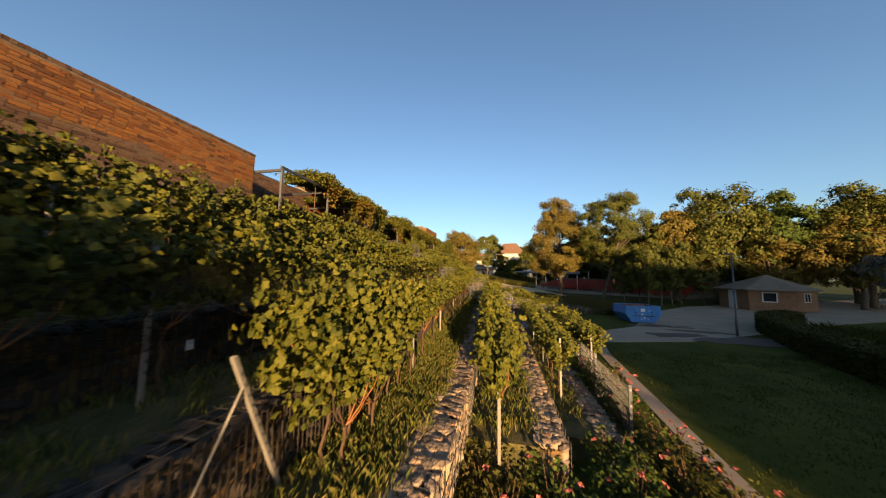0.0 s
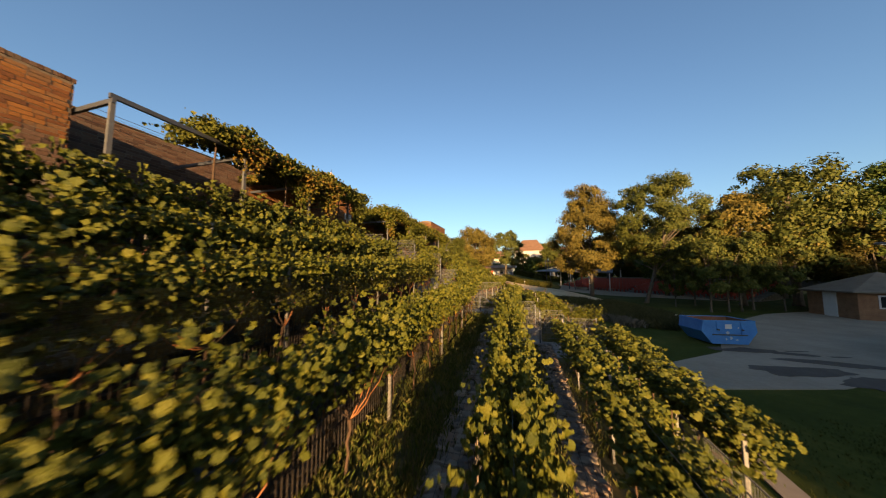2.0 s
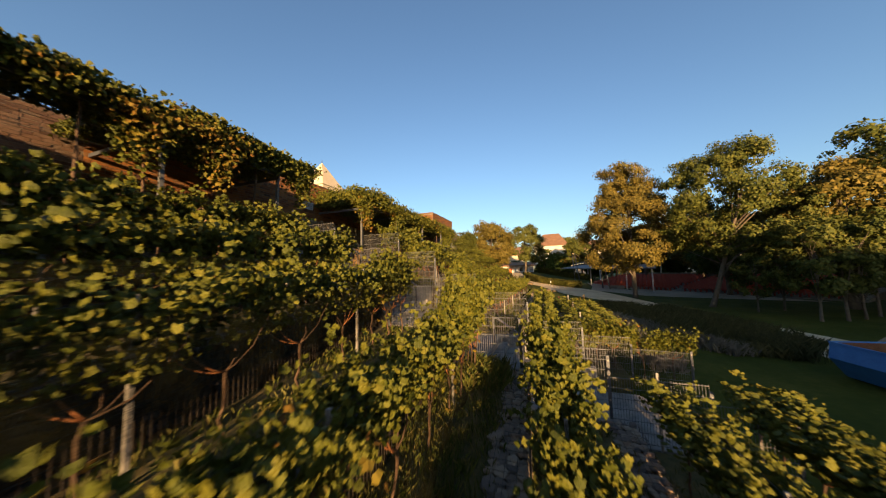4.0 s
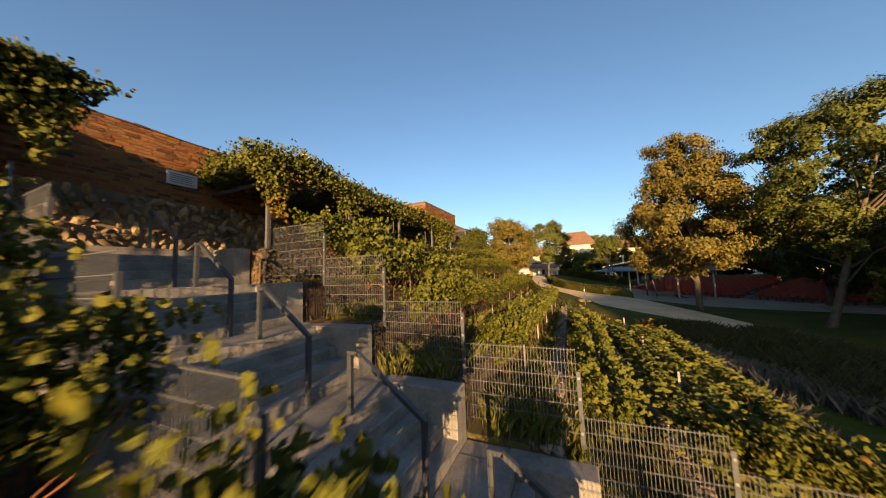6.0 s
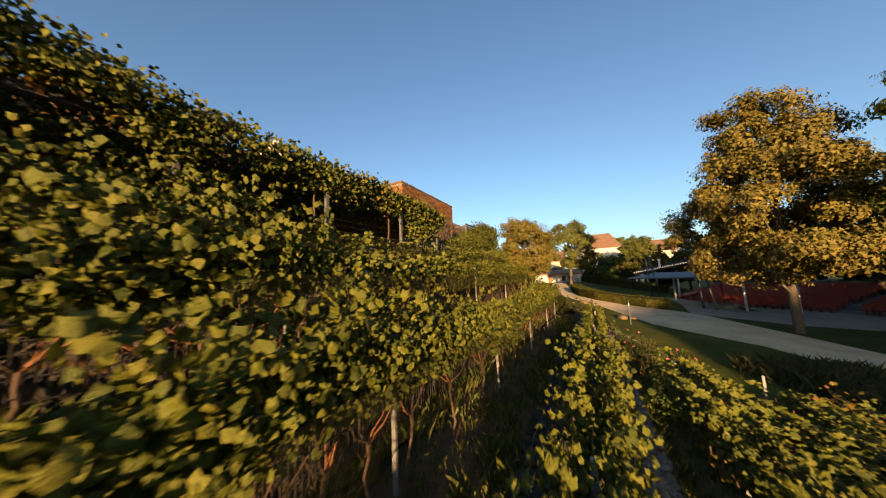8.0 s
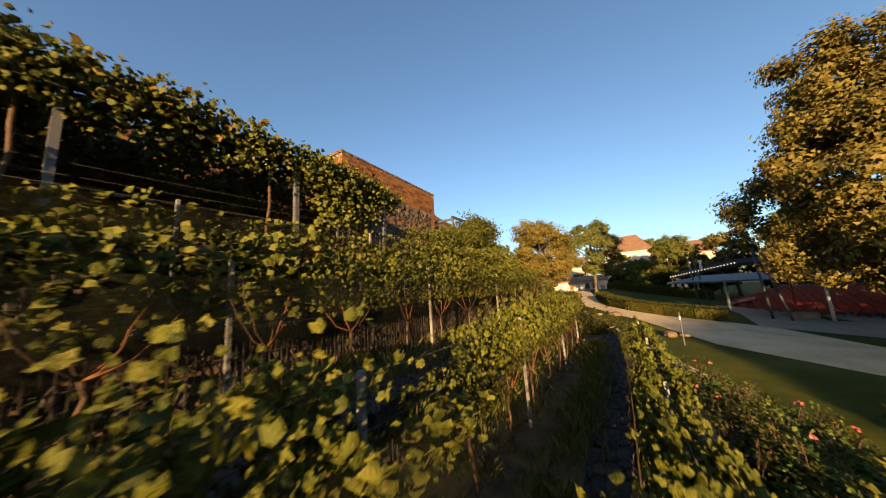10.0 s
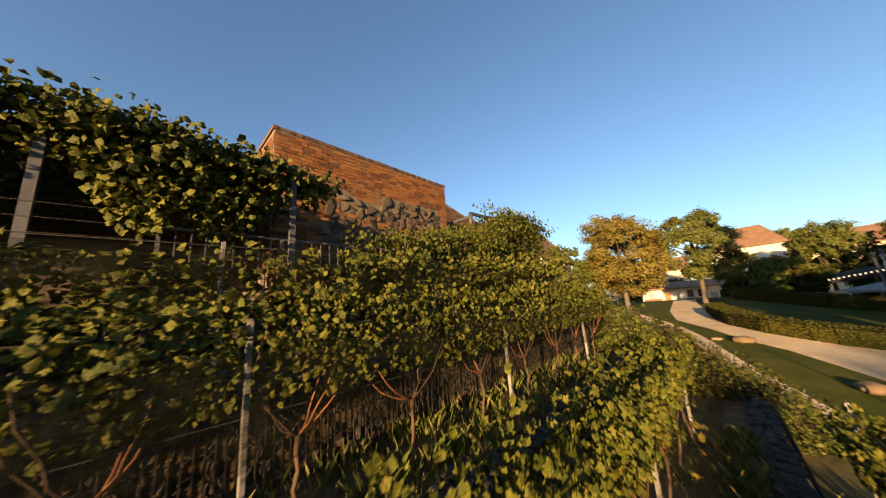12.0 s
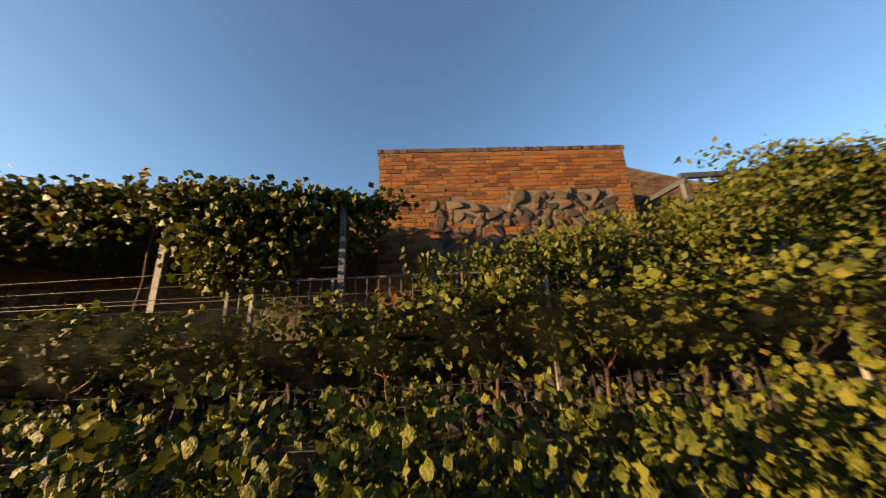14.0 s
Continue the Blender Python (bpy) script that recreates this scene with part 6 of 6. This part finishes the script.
def hut():
    h = thing("garden_hut", "brown timber garden hut with a shallow hipped roof", "hut")
    c = (25.1, 34.4)
    ring = [(22.3, 32.5), (25.2, 31.6), (28.0, 33.2), (28.1, 36.4), (25.0, 37.8), (22.0, 35.8)]
    for i, ((x0, y0), (x1, y1)) in enumerate(zip(ring, ring[1:] + ring[:1])):
        L = math.hypot(x1 - x0, y1 - y0)
        m = Matrix.Translation((x0, y0, 0.85)) @ pose(0, 0, 0, 0, 0, math.degrees(math.atan2(y1 - y0, x1 - x0)))
        w = part("wall", Build().box(0.03, 0.02, -0.1, L - 0.03, 0.12, 2.15), TIMBER, h, m=m)
        for k in range(15):
            part("board", Build().box(0.0, -0.012 + 0.002 * (k % 2), 0.01 + k * 0.142, L, 0.018, 0.145 + k * 0.142), TIMBER, w)
        if i in (0, 1):
            fr = part("window", Build().box(L * 0.5 - 0.5, -0.05, 1.05, L * 0.5 + 0.5, -0.015, 1.12).box(L * 0.5 - 0.5, -0.05, 1.83, L * 0.5 + 0.5, -0.015, 1.9).box(L * 0.5 - 0.5, -0.05, 1.12, L * 0.5 - 0.43, -0.015, 1.83).box(L * 0.5 + 0.43, -0.05, 1.12, L * 0.5 + 0.5, -0.015, 1.83).box(L * 0.5 - 0.03, -0.05, 1.12, L * 0.5 + 0.03, -0.015, 1.83) if i else Build().box(L * 0.45 - 0.5, -0.05, 1.0, L * 0.45 + 0.5, -0.015, 1.08).box(L * 0.45 - 0.5, -0.05, 1.84, L * 0.45 + 0.5, -0.015, 1.92).box(L * 0.45 - 0.5, -0.05, 1.08, L * 0.45 - 0.42, -0.015, 1.84).box(L * 0.45 + 0.42, -0.05, 1.08, L * 0.45 + 0.5, -0.015, 1.84), WHITEPAINT, w, "white window frame")
            part("pane", Build().box(L * (0.5 if i else 0.45) - 0.42, -0.03, 1.09, L * (0.5 if i else 0.45) + 0.42, -0.02, 1.83), PANE, w)
        if i == 5:
            part("door", Build().box(L * 0.35, -0.045, 0.0, L * 0.35 + 0.9, -0.016, 2.0), WHITEPAINT, w, "pale grey door")
    v = [(c[0] + (x - c[0]) * 1.14, c[1] + (y - c[1]) * 1.14, 2.9) for x, y in ring]
    v += [(x, y, z + 0.1) for x, y, z in v] + [(c[0], c[1], 4.4)]
    f = [(5, 4, 3, 2, 1, 0)] + [(i, (i + 1) % 6, 6 + (i + 1) % 6, 6 + i) for i in range(6)]
    f += [(6 + i, 6 + (i + 1) % 6, 12) for i in range(6)]
    part("roof", Build().add(v, f), SHINGLE, h, "weathered brown-grey roof")
    return h


hut()


# ---------------------------------------------------------------- open-air theatre
U, W = Vector((0.66, -0.75, 0)), Vector((0.75, 0.66, 0))   # along the rows, and up the bank
A0 = Vector((6.0, 64.2, 0))
seat = Build().box(0, 0, 0.36, 0.44, 0.42, 0.44, bevel=0.02).box(0, 0.38, 0.40, 0.44, 0.45, 0.82, bevel=0.02).box(0.18, 0.1, 0, 0.26, 0.34, 0.36)
steps = thing("seating_bank", "stepped concrete bank of the open-air theatre", "seating bank", kind="structure")
turn = Matrix((U, W, Vector((0, 0, 1)))).transposed().to_4x4()
for r in range(10):
    z = 1.35 + 0.13 * r
    base = Matrix.Translation(A0 + W * 0.85 * r + Vector((0, 0, z))) @ turn
    part("tier", Build().box(-0.5, 0, -1.5, 27, 0.87, 0), CONCRETE, steps, m=base)
    row = thing("seat_row", "row of red plastic theatre seats", "seat row", "theatre seat rows", base)
    bs = Build()
    for i in range(48):
        if i in (23, 24) or (i + r * 5) % 37 == 0:
            continue
        o = 0.55 * i
        bs.add([(x + o, y + 0.2, zz) for x, y, zz in seat.v], seat.f)
    o = part("seating", bs, RED, row)
    o["kind"] = "stuff"
wall = structure("wall_theatre", Build().box(-0.5, 0, 0, 34, 0.3, 1.3), SHINGLE, "dark timber rear wall of the theatre", "wall")
wall.matrix_basis = Matrix.Translation(A0 + W * 9.0 + Vector((0, 0, 2.2))) @ turn
cover = thing("orange_cover", "crumpled orange tarpaulin on the first seats", "tarpaulin", m=Matrix.Translation((7.0, 63.4, 1.55)))
v = [(x * 0.3, y * 0.3, 0.55 + 0.25 * noise.noise(Vector((x * 0.7, y * 0.7, 5))) + 0.09 * x) for y in range(6) for x in range(7)]
part("sheet", Build().add(v + [(a, b, c - 0.04) for a, b, c in v], [(r * 7 + c, r * 7 + c + 1, r * 7 + c + 8, r * 7 + c + 7) for r in range(5) for c in range(6)] + [(42 + r * 7 + c + 7, 42 + r * 7 + c + 8, 42 + r * 7 + c + 1, 42 + r * 7 + c) for r in range(5) for c in range(6)]), ORANGE, cover, smooth=True)
part("support", Build().box(0.2, 0.2, -0.1, 1.5, 1.2, 0.4), CONCRETE, cover)

canopy = thing("stage_canopy", "pale grey sheet canopy on slim steel poles", "canopy")
v = [(1.4, 57.0, 4.62), (12.5, 53.4, 4.35), (13.6, 57.4, 4.9), (4.6, 60.6, 5.05)]
part("sheet", Build().add(v + [(x, y, z - 0.12) for x, y, z in v], [(0, 1, 2, 3), (7, 6, 5, 4), (0, 4, 5, 1), (1, 5, 6, 2), (2, 6, 7, 3), (3, 7, 4, 0)]), CANOPY, canopy)
for x0, y0, x1, y1, r, mt, h in ((3.4, 57.2, 3.2, 57.4, 0.07, DARKSTEEL, 6.6), (4.1, 57.2, 3.5, 57.4, 0.07, DARKSTEEL, 6.8), (6.6, 54.6, 6.4, 54.8, 0.09, DARKSTEEL, 6.6), (7.4, 54.2, 6.7, 54.8, 0.08, DARKSTEEL, 6.2), (5.9, 60.0, 5.9, 60.0, 0.10, WHITEPAINT, 4.9), (9.6, 55.2, 9.6, 55.2, 0.10, WHITEPAINT, 4.5), (12.2, 53.9, 12.2, 53.9, 0.09, WHITEPAINT, 4.4), (9.0, 57.8, 9.0, 57.8, 0.06, RED, 6.9)):
    g0 = ground_z(x0, y0)
    part("pole", Build().tube([(x0, y0, g0 - 0.1), (x1, y1, h)], [r, r * 0.8], 8), mt, canopy, smooth=True)
roof = thing("theatre_roof", "dark timber roof edged with a string of lit bulbs", "roof")
v = [(4.4, 75, 5.1), (10.2, 72, 6.2), (18, 66, 6.4), (22, 72, 7.2), (13, 80, 7.0), (6, 80, 5.8)]
part("roof_sheet", Build().add(v + [(x, y, z - 0.35) for x, y, z in v], [(0, 1, 2, 3, 4, 5), (11, 10, 9, 8, 7, 6)] + [(i, i + 6, (i + 1) % 6 + 6, (i + 1) % 6) for i in range(6)]), SOOT, roof)
for i in range(22):
    t = i / 21
    part("bulb", Build().tube([(4.4 + 5.8 * t, 74.95 - 3.0 * t, 5.06 + 1.1 * t), (4.4 + 5.8 * t, 74.95 - 3.0 * t, 5.22 + 1.1 * t)], [0.03, 0.05], 6), BULB, roof)
for x, y in ((5.5, 76), (9.5, 74), (14, 71), (18, 69), (8, 79.4), (15, 77.6)):
    part("column", Build().tube([(x, y, 1.5), (x, y, 5.2)], 0.12, 8), WHITEPAINT, roof)
for x, y in ((7.6, 74.2), (12.6, 71.4)):
    f2 = thing("roof_ornament", "small white sculpted ornament standing on the roof", "ornament", m=pose(x, y, 5.75 if x < 8 else 6.3))
    part("base", Build().tube([(0, 0, -0.2), (0, 0, 0.35), (0, 0, 0.7), (0, 0, 1.3)], [0.10, 0.16, 0.10, 0.22], 8), WHITEPAINT, f2)
block = thing("stone_block", "pale stone block on the theatre apron", "stone block", m=pose(8.6, 56.6, ground_z(8.6, 56.6)))
part("body", Build().box(-0.9, -0.25, -0.05, 0.9, 0.25, 0.45, bevel=0.05), CONCRETE, block)


# ---------------------------------------------------------------- buildings, church, sign, boulders
def house(x, y, w, d, base, eave, ridge, turn_deg, wallmat, label, windows=(3, 2), hip=0.0):
    h = thing("house", label, "house", m=pose(x, y, base, 0, 0, turn_deg))
    e, r = eave - base, ridge - base
    part("wall", Build().add([(-w / 2, -d / 2, -1), (w / 2, -d / 2, -1), (w / 2, d / 2, -1), (-w / 2, d / 2, -1), (-w / 2, -d / 2, e), (w / 2, -d / 2, e), (w / 2, d / 2, e), (-w / 2, d / 2, e), (-w / 2 + hip, 0, r - 0.15 - 0.3 * (hip > 0)), (w / 2 - hip, 0, r - 0.15 - 0.3 * (hip > 0))],
                         [(3, 2, 1, 0), (0, 1, 5, 4), (2, 3, 7, 6), (1, 2, 6, 9, 5), (3, 0, 4, 8, 7), (4, 5, 9, 8), (6, 7, 8, 9)]), wallmat, h)
    o = 0.5
    part("roof", Build().add([(-w / 2 - o, -d / 2 - o, e - 0.25), (w / 2 + o, -d / 2 - o, e - 0.25), (w / 2 + o - hip, 0, r), (-w / 2 - o + hip, 0, r), (-w / 2 - o, d / 2 + o, e - 0.25), (w / 2 + o, d / 2 + o, e - 0.25),
                              (-w / 2 - o, -d / 2 - o, e - 0.05), (w / 2 + o, -d / 2 - o, e - 0.05), (w / 2 + o - hip, 0, r + 0.2), (-w / 2 - o + hip, 0, r + 0.2), (-w / 2 - o, d / 2 + o, e - 0.05), (w / 2 + o, d / 2 + o, e - 0.05)],
                             [(6, 7, 8, 9), (9, 8, 11, 10), (3, 2, 1, 0), (4, 5, 2, 3), (0, 1, 7, 6), (5, 4, 10, 11), (1, 2, 8, 7), (2, 5, 11, 8), (3, 0, 6, 9), (4, 3, 9, 10)]), ROOF, h, "orange clay tile roof")
    for side in (0, 1):
        n, span = (windows[0], w) if side == 0 else (2, d)
        for j in range(windows[1]):
            for i in range(n):
                a = -span / 2 + span * (i + 0.5) / n
                z = 1.2 + j * 2.9
                if z + 1.5 > e:
                    continue
                bx = Build().box(a - 0.45, -d / 2 - 0.03, z, a + 0.45, -d / 2 + 0.05, z + 1.4) if side == 0 else Build().box(w / 2 - 0.05, a - 0.45, z, w / 2 + 0.03, a + 0.45, z + 1.4)
                wi = part("window", bx, WHITEPAINT, h, "white-framed window")
                bx = Build().box(a - 0.36, -d / 2 - 0.045, z + 0.08, a + 0.36, -d / 2 - 0.02, z + 1.32) if side == 0 else Build().box(w / 2 + 0.02, a - 0.36, z + 0.08, w / 2 + 0.045, a + 0.36, z + 1.32)
                part("pane", bx, PANE, wi)
    return h


house(1.3, 100, 8.6, 7, 3.6, 11.4, 14.7, -9, WHITE, "white rendered house with an orange tiled roof", (3, 2), 2.6)
house(15, 124, 12, 9, 3.5, 11.2, 14.3, -6, CREAM, "long cream house with an orange tiled roof", (3, 2))
house(-14.5, 104, 14, 8, 3.8, 9.2, 11.6, 10, CREAM, "cream house among trees with a tiled roof", (4, 2))
house(44, 110, 18, 9, 3.5, 9.0, 12.2, -5, CREAM, "long house with a red tiled roof", (6, 2))

house(-18.9, 62, 8, 5.6, 3, 9.8, 13.2, 90, WHITE, "tall white rendered gabled house behind the wall", (2, 2))

pav = thing("pavilion", "low white painted pavilion with a mural and a brown roof", "pavilion", m=pose(-7.8, 83.4, 3.4, 0, 0, 3))
part("wall", Build().box(-4.4, 0, -0.4, 4.4, 3.5, 2.1), WHITE, pav)
part("roof", Build().add([(-4.9, -0.5, 2.0), (4.9, -0.5, 2.0), (4.9, 4, 2.9), (-4.9, 4, 2.9), (-4.9, -0.5, 2.2), (4.9, -0.5, 2.2), (4.9, 4, 3.1), (-4.9, 4, 3.1)], [(3, 2, 1, 0), (4, 5, 6, 7), (0, 1, 5, 4), (1, 2, 6, 5), (2, 3, 7, 6), (3, 0, 4, 7)]), TIMBER, pav)
for x0, x1, z0, z1, mt in ((-4.2, -2.0, -0.1, 0.7, ROOF), (-3.6, -2.7, 0.7, 1.5, MURAL), (-1.6, -0.9, 0.4, 1.5, ORANGE), (-0.6, 0.5, 0.2, 1.3, MURAL), (0.8, 3.2, -0.1, 0.55, ROOF), (1.0, 1.7, 0.7, 1.7, PANE), (2.2, 2.9, 0.7, 1.7, PANE), (3.4, 4.2, 0.0, 1.2, MURAL)):
    part("painted_panel", Build().box(x0, -0.03, z0, x1, 0.02, z1), mt, pav, "coloured patch of a mural")

church = thing("church_tower", "pale plastered tower with a pointed pyramid roof", "church tower", m=pose(-24.2, 35.2, 4))
part("shaft", Build().box(-1.7, -1.7, -2, 1.7, 1.7, 10.2, bevel=0.05), CREAM, church)
part("spire", Build().add([(-1.8, -1.8, 10.2), (1.8, -1.8, 10.2), (1.8, 1.8, 10.2), (-1.8, 1.8, 10.2), (0, 0, 13.35)], [(3, 2, 1, 0), (0, 1, 4), (1, 2, 4), (2, 3, 4), (3, 0, 4)]), CREAM, church)
part("finial", Build().tube([(0, 0, 13.2), (0, 0, 13.7)], [0.05, 0.02], 6), DARKSTEEL, church)

tag = thing("post_tag", "small white label hung on a vine row's wire", "label", m=pose(-3.13, 2.3, 3.25))
part("plate", Build().box(-0.004, -0.034, -0.05, 0.004, 0.034, 0.05, bevel=0.002), PLATE, tag)
part("wire_loop", Build().tube([(0, 0, 0.055), (0.0, 0.0, 0.9)], 0.002, 4), WIRE, tag)
sign = thing("sign_post", "slim pale metal sign post on the grass", "sign post", m=pose(-0.3, 42.8, ground_z(-0.3, 42.8)))
part("post", Build().tube([(0, 0, -0.1), (0, 0, 1.5)], 0.028, 8), STEEL, sign)
part("plate", Build().box(-0.025, -0.04, 1.15, 0.025, -0.022, 1.32, bevel=0.005), WHITEPAINT, sign)
for i, (x, y, s, sx, sz) in enumerate(((-2.85, 51.2, 0.62, 1.5, 0.7), (-3.9, 51.6, 0.4, 1.4, 0.45), (-0.55, 44.6, 0.62, 1.3, 0.6), (0.1, 44.9, 0.42, 1.4, 0.5))):
    rg = np.random.default_rng(90 + i)
    v, f = ico(rg, 3, (sx, 1.0, sz), 0.012)
    v += 0.06 * np.array([[noise.noise(Vector(q * 3)) for q in (p, p + 5, p + 9)] for p in v])
    b = thing("boulder", "rounded pale sandstone boulder on the grass", "boulder", "boulders by the path", pose(x, y, ground_z(x, y) + 0.16 * s, 0, 0, 40 * i) @ Matrix.Scale(s, 4))
    part("stone", np_mesh("stone", v, f, RUBBLE, True), None, b)
# end props of the front rows
prop = thing("slanted_stay", "slanted pale stay rope tied to the end post", "stay")
part("rope", Build().tube([(-1.97, 1.86, 3.12), (-2.0, 1.58, 2.55), (-2.03, 1.3, 2.02)], 0.011, 6), POSTMAT, prop)

# ---------------------------------------------------------------- notice plate on the recessed wall
plate = thing("wall_plaque", "pale rectangular notice plate on the old wall", "plaque", m=pose(-10.82, 20.1, 7.75, 0, 0, 90))
part("plate", Build().box(-0.33, -0.03, -0.18, 0.33, 0.012, 0.18, bevel=0.006), PLATE, plate)
for i in range(5):
    part("lettering", Build().box(-0.26, -0.036, 0.10 - i * 0.055, 0.26 - 0.06 * (i % 2), -0.029, 0.118 - i * 0.055), GREYINK, plate, "unreadable line of lettering")

# ---------------------------------------------------------------- bricks and fieldstones of the old walls
brick_face(wall_tower, (-8.9, 30.74, 0), (0, 1, 0), 4.79, 8.35, 9.17, always, lim=300)
brick_face(wall_tower, (-11.6, 30.72, 0), (1, 0, 0), 2.7, 6.4, 9.17, never)
rough_z = lambda s: 8.25 + 0.12 * math.sin(s * 2.2) + (0.12 if s > 2.2 else -0.1)
brick_face(wall_tower, (-8.9, 30.74, 0), (0, 1, 0), 4.79, 7.85, 8.35, never, skip=lambda a, z: 1.1 < a < 4.3 and z < rough_z(a))
brick_face(wall_tower, (-8.9, 30.74, 0), (0, 1, 0), 4.79, 5.8, 7.85, never, skip=lambda a, z: (1.05 + 0.2 * math.sin(z * 5)) < a < 4.45)
stone_face(wall_tower, (-8.9, 31.82, 0), (0, 1, 0), 3.2, lambda s: 6.2, lambda s: rough_z(s + 1.1) - 0.04, 0.21, WALLSTONES, 11, always, lim=290)
brick_face(wall_tower, (-8.9, 30.74, 0), (0, 1, 0), 4.79, 6.4, 7.85, never, skip=lambda a, z: not 0.9 < a < 4.4 or noise.noise(Vector((a * 1.6, z * 2.6, 4.0))) < 0.0)
worn_z = lambda a: 7.42 - 0.045 * a + 0.08 * math.sin(a * 1.9) + 0.05 * math.sin(a * 5.3)
brick_face(wall_bay, (-8.75, -6.0, 0), (0, 1, 0), 14.0, 6.3, 8.06, lambda a, z: a > 9.0 and z > 6.9, skip=lambda a, z: z < worn_z(a))
brick_face(wall_bay, (-8.75, -6.0, 0), (0, 1, 0), 14.0, 6.3, 8.06, never, skip=lambda a, z: z >= worn_z(a), stuff=BRICK_WORN_SHADED)
brick_face(wall_bay, (-8.75, 8.03, 0), (-1, 0, 0), 2.1, 6.3, 8.06, never)
brick_face(wall_back, (-10.85, 13.5, 0), (0, 1, 0), 17.1, 7.12, 8.86, lambda a, z: 4.1 < a < 9.1 and z > 7.6)
brick_face(wall_back, (-10.85, 8.1, 0), (0, 1, 0), 5.38, 7.12, 8.4, never, stuff=BRICK_WORN_SHADED)
brick_face(wall_back, (-10.85, 8.1, 0), (0, 1, 0), 8.5, 6.2, 7.12, never, stuff=BRICK_WORN_SHADED)
stone_face(wall_back, (-10.85, 16.0, 0), (0, 1, 0), 7.5, lambda s: 5.75, lambda s: 7.12 + 0.1 * math.sin(s * 1.7), 0.20, RUBBLES, 12, lambda s, z: 1.2 < s < 5.2, lim=290, stuff=RUBBLE_STUFF, proud=0.045)
far_top = lambda a: 10.25 - 0.26 * a if a < 3.4 else 9.37 - 0.115 * (a - 3.4)
# the dark brick here stands in for the tower bay's shade
brick_face(wall_far, (-10.85, 35.6, 0), (0, 1, 0), 8, 7.8, 10.2, never, skip=lambda a, z: z > far_top(a) - 0.1, stuff=BRICK_WORN_SHADED)
cope = Build()
rng = np.random.default_rng(4)
for y in np.arange(8.05, 45.9, 0.27):
    if not 30.6 < y:
        top = 8.32 if y < 13.4 else 8.78
        cope.box(-11.75, y, top + 0.055, -10.82 + rng.normal(0, 0.006), y + 0.255, top + 0.085 + rng.normal(0, 0.006))
part("coping", cope, WALL_STUFF, wall_back)
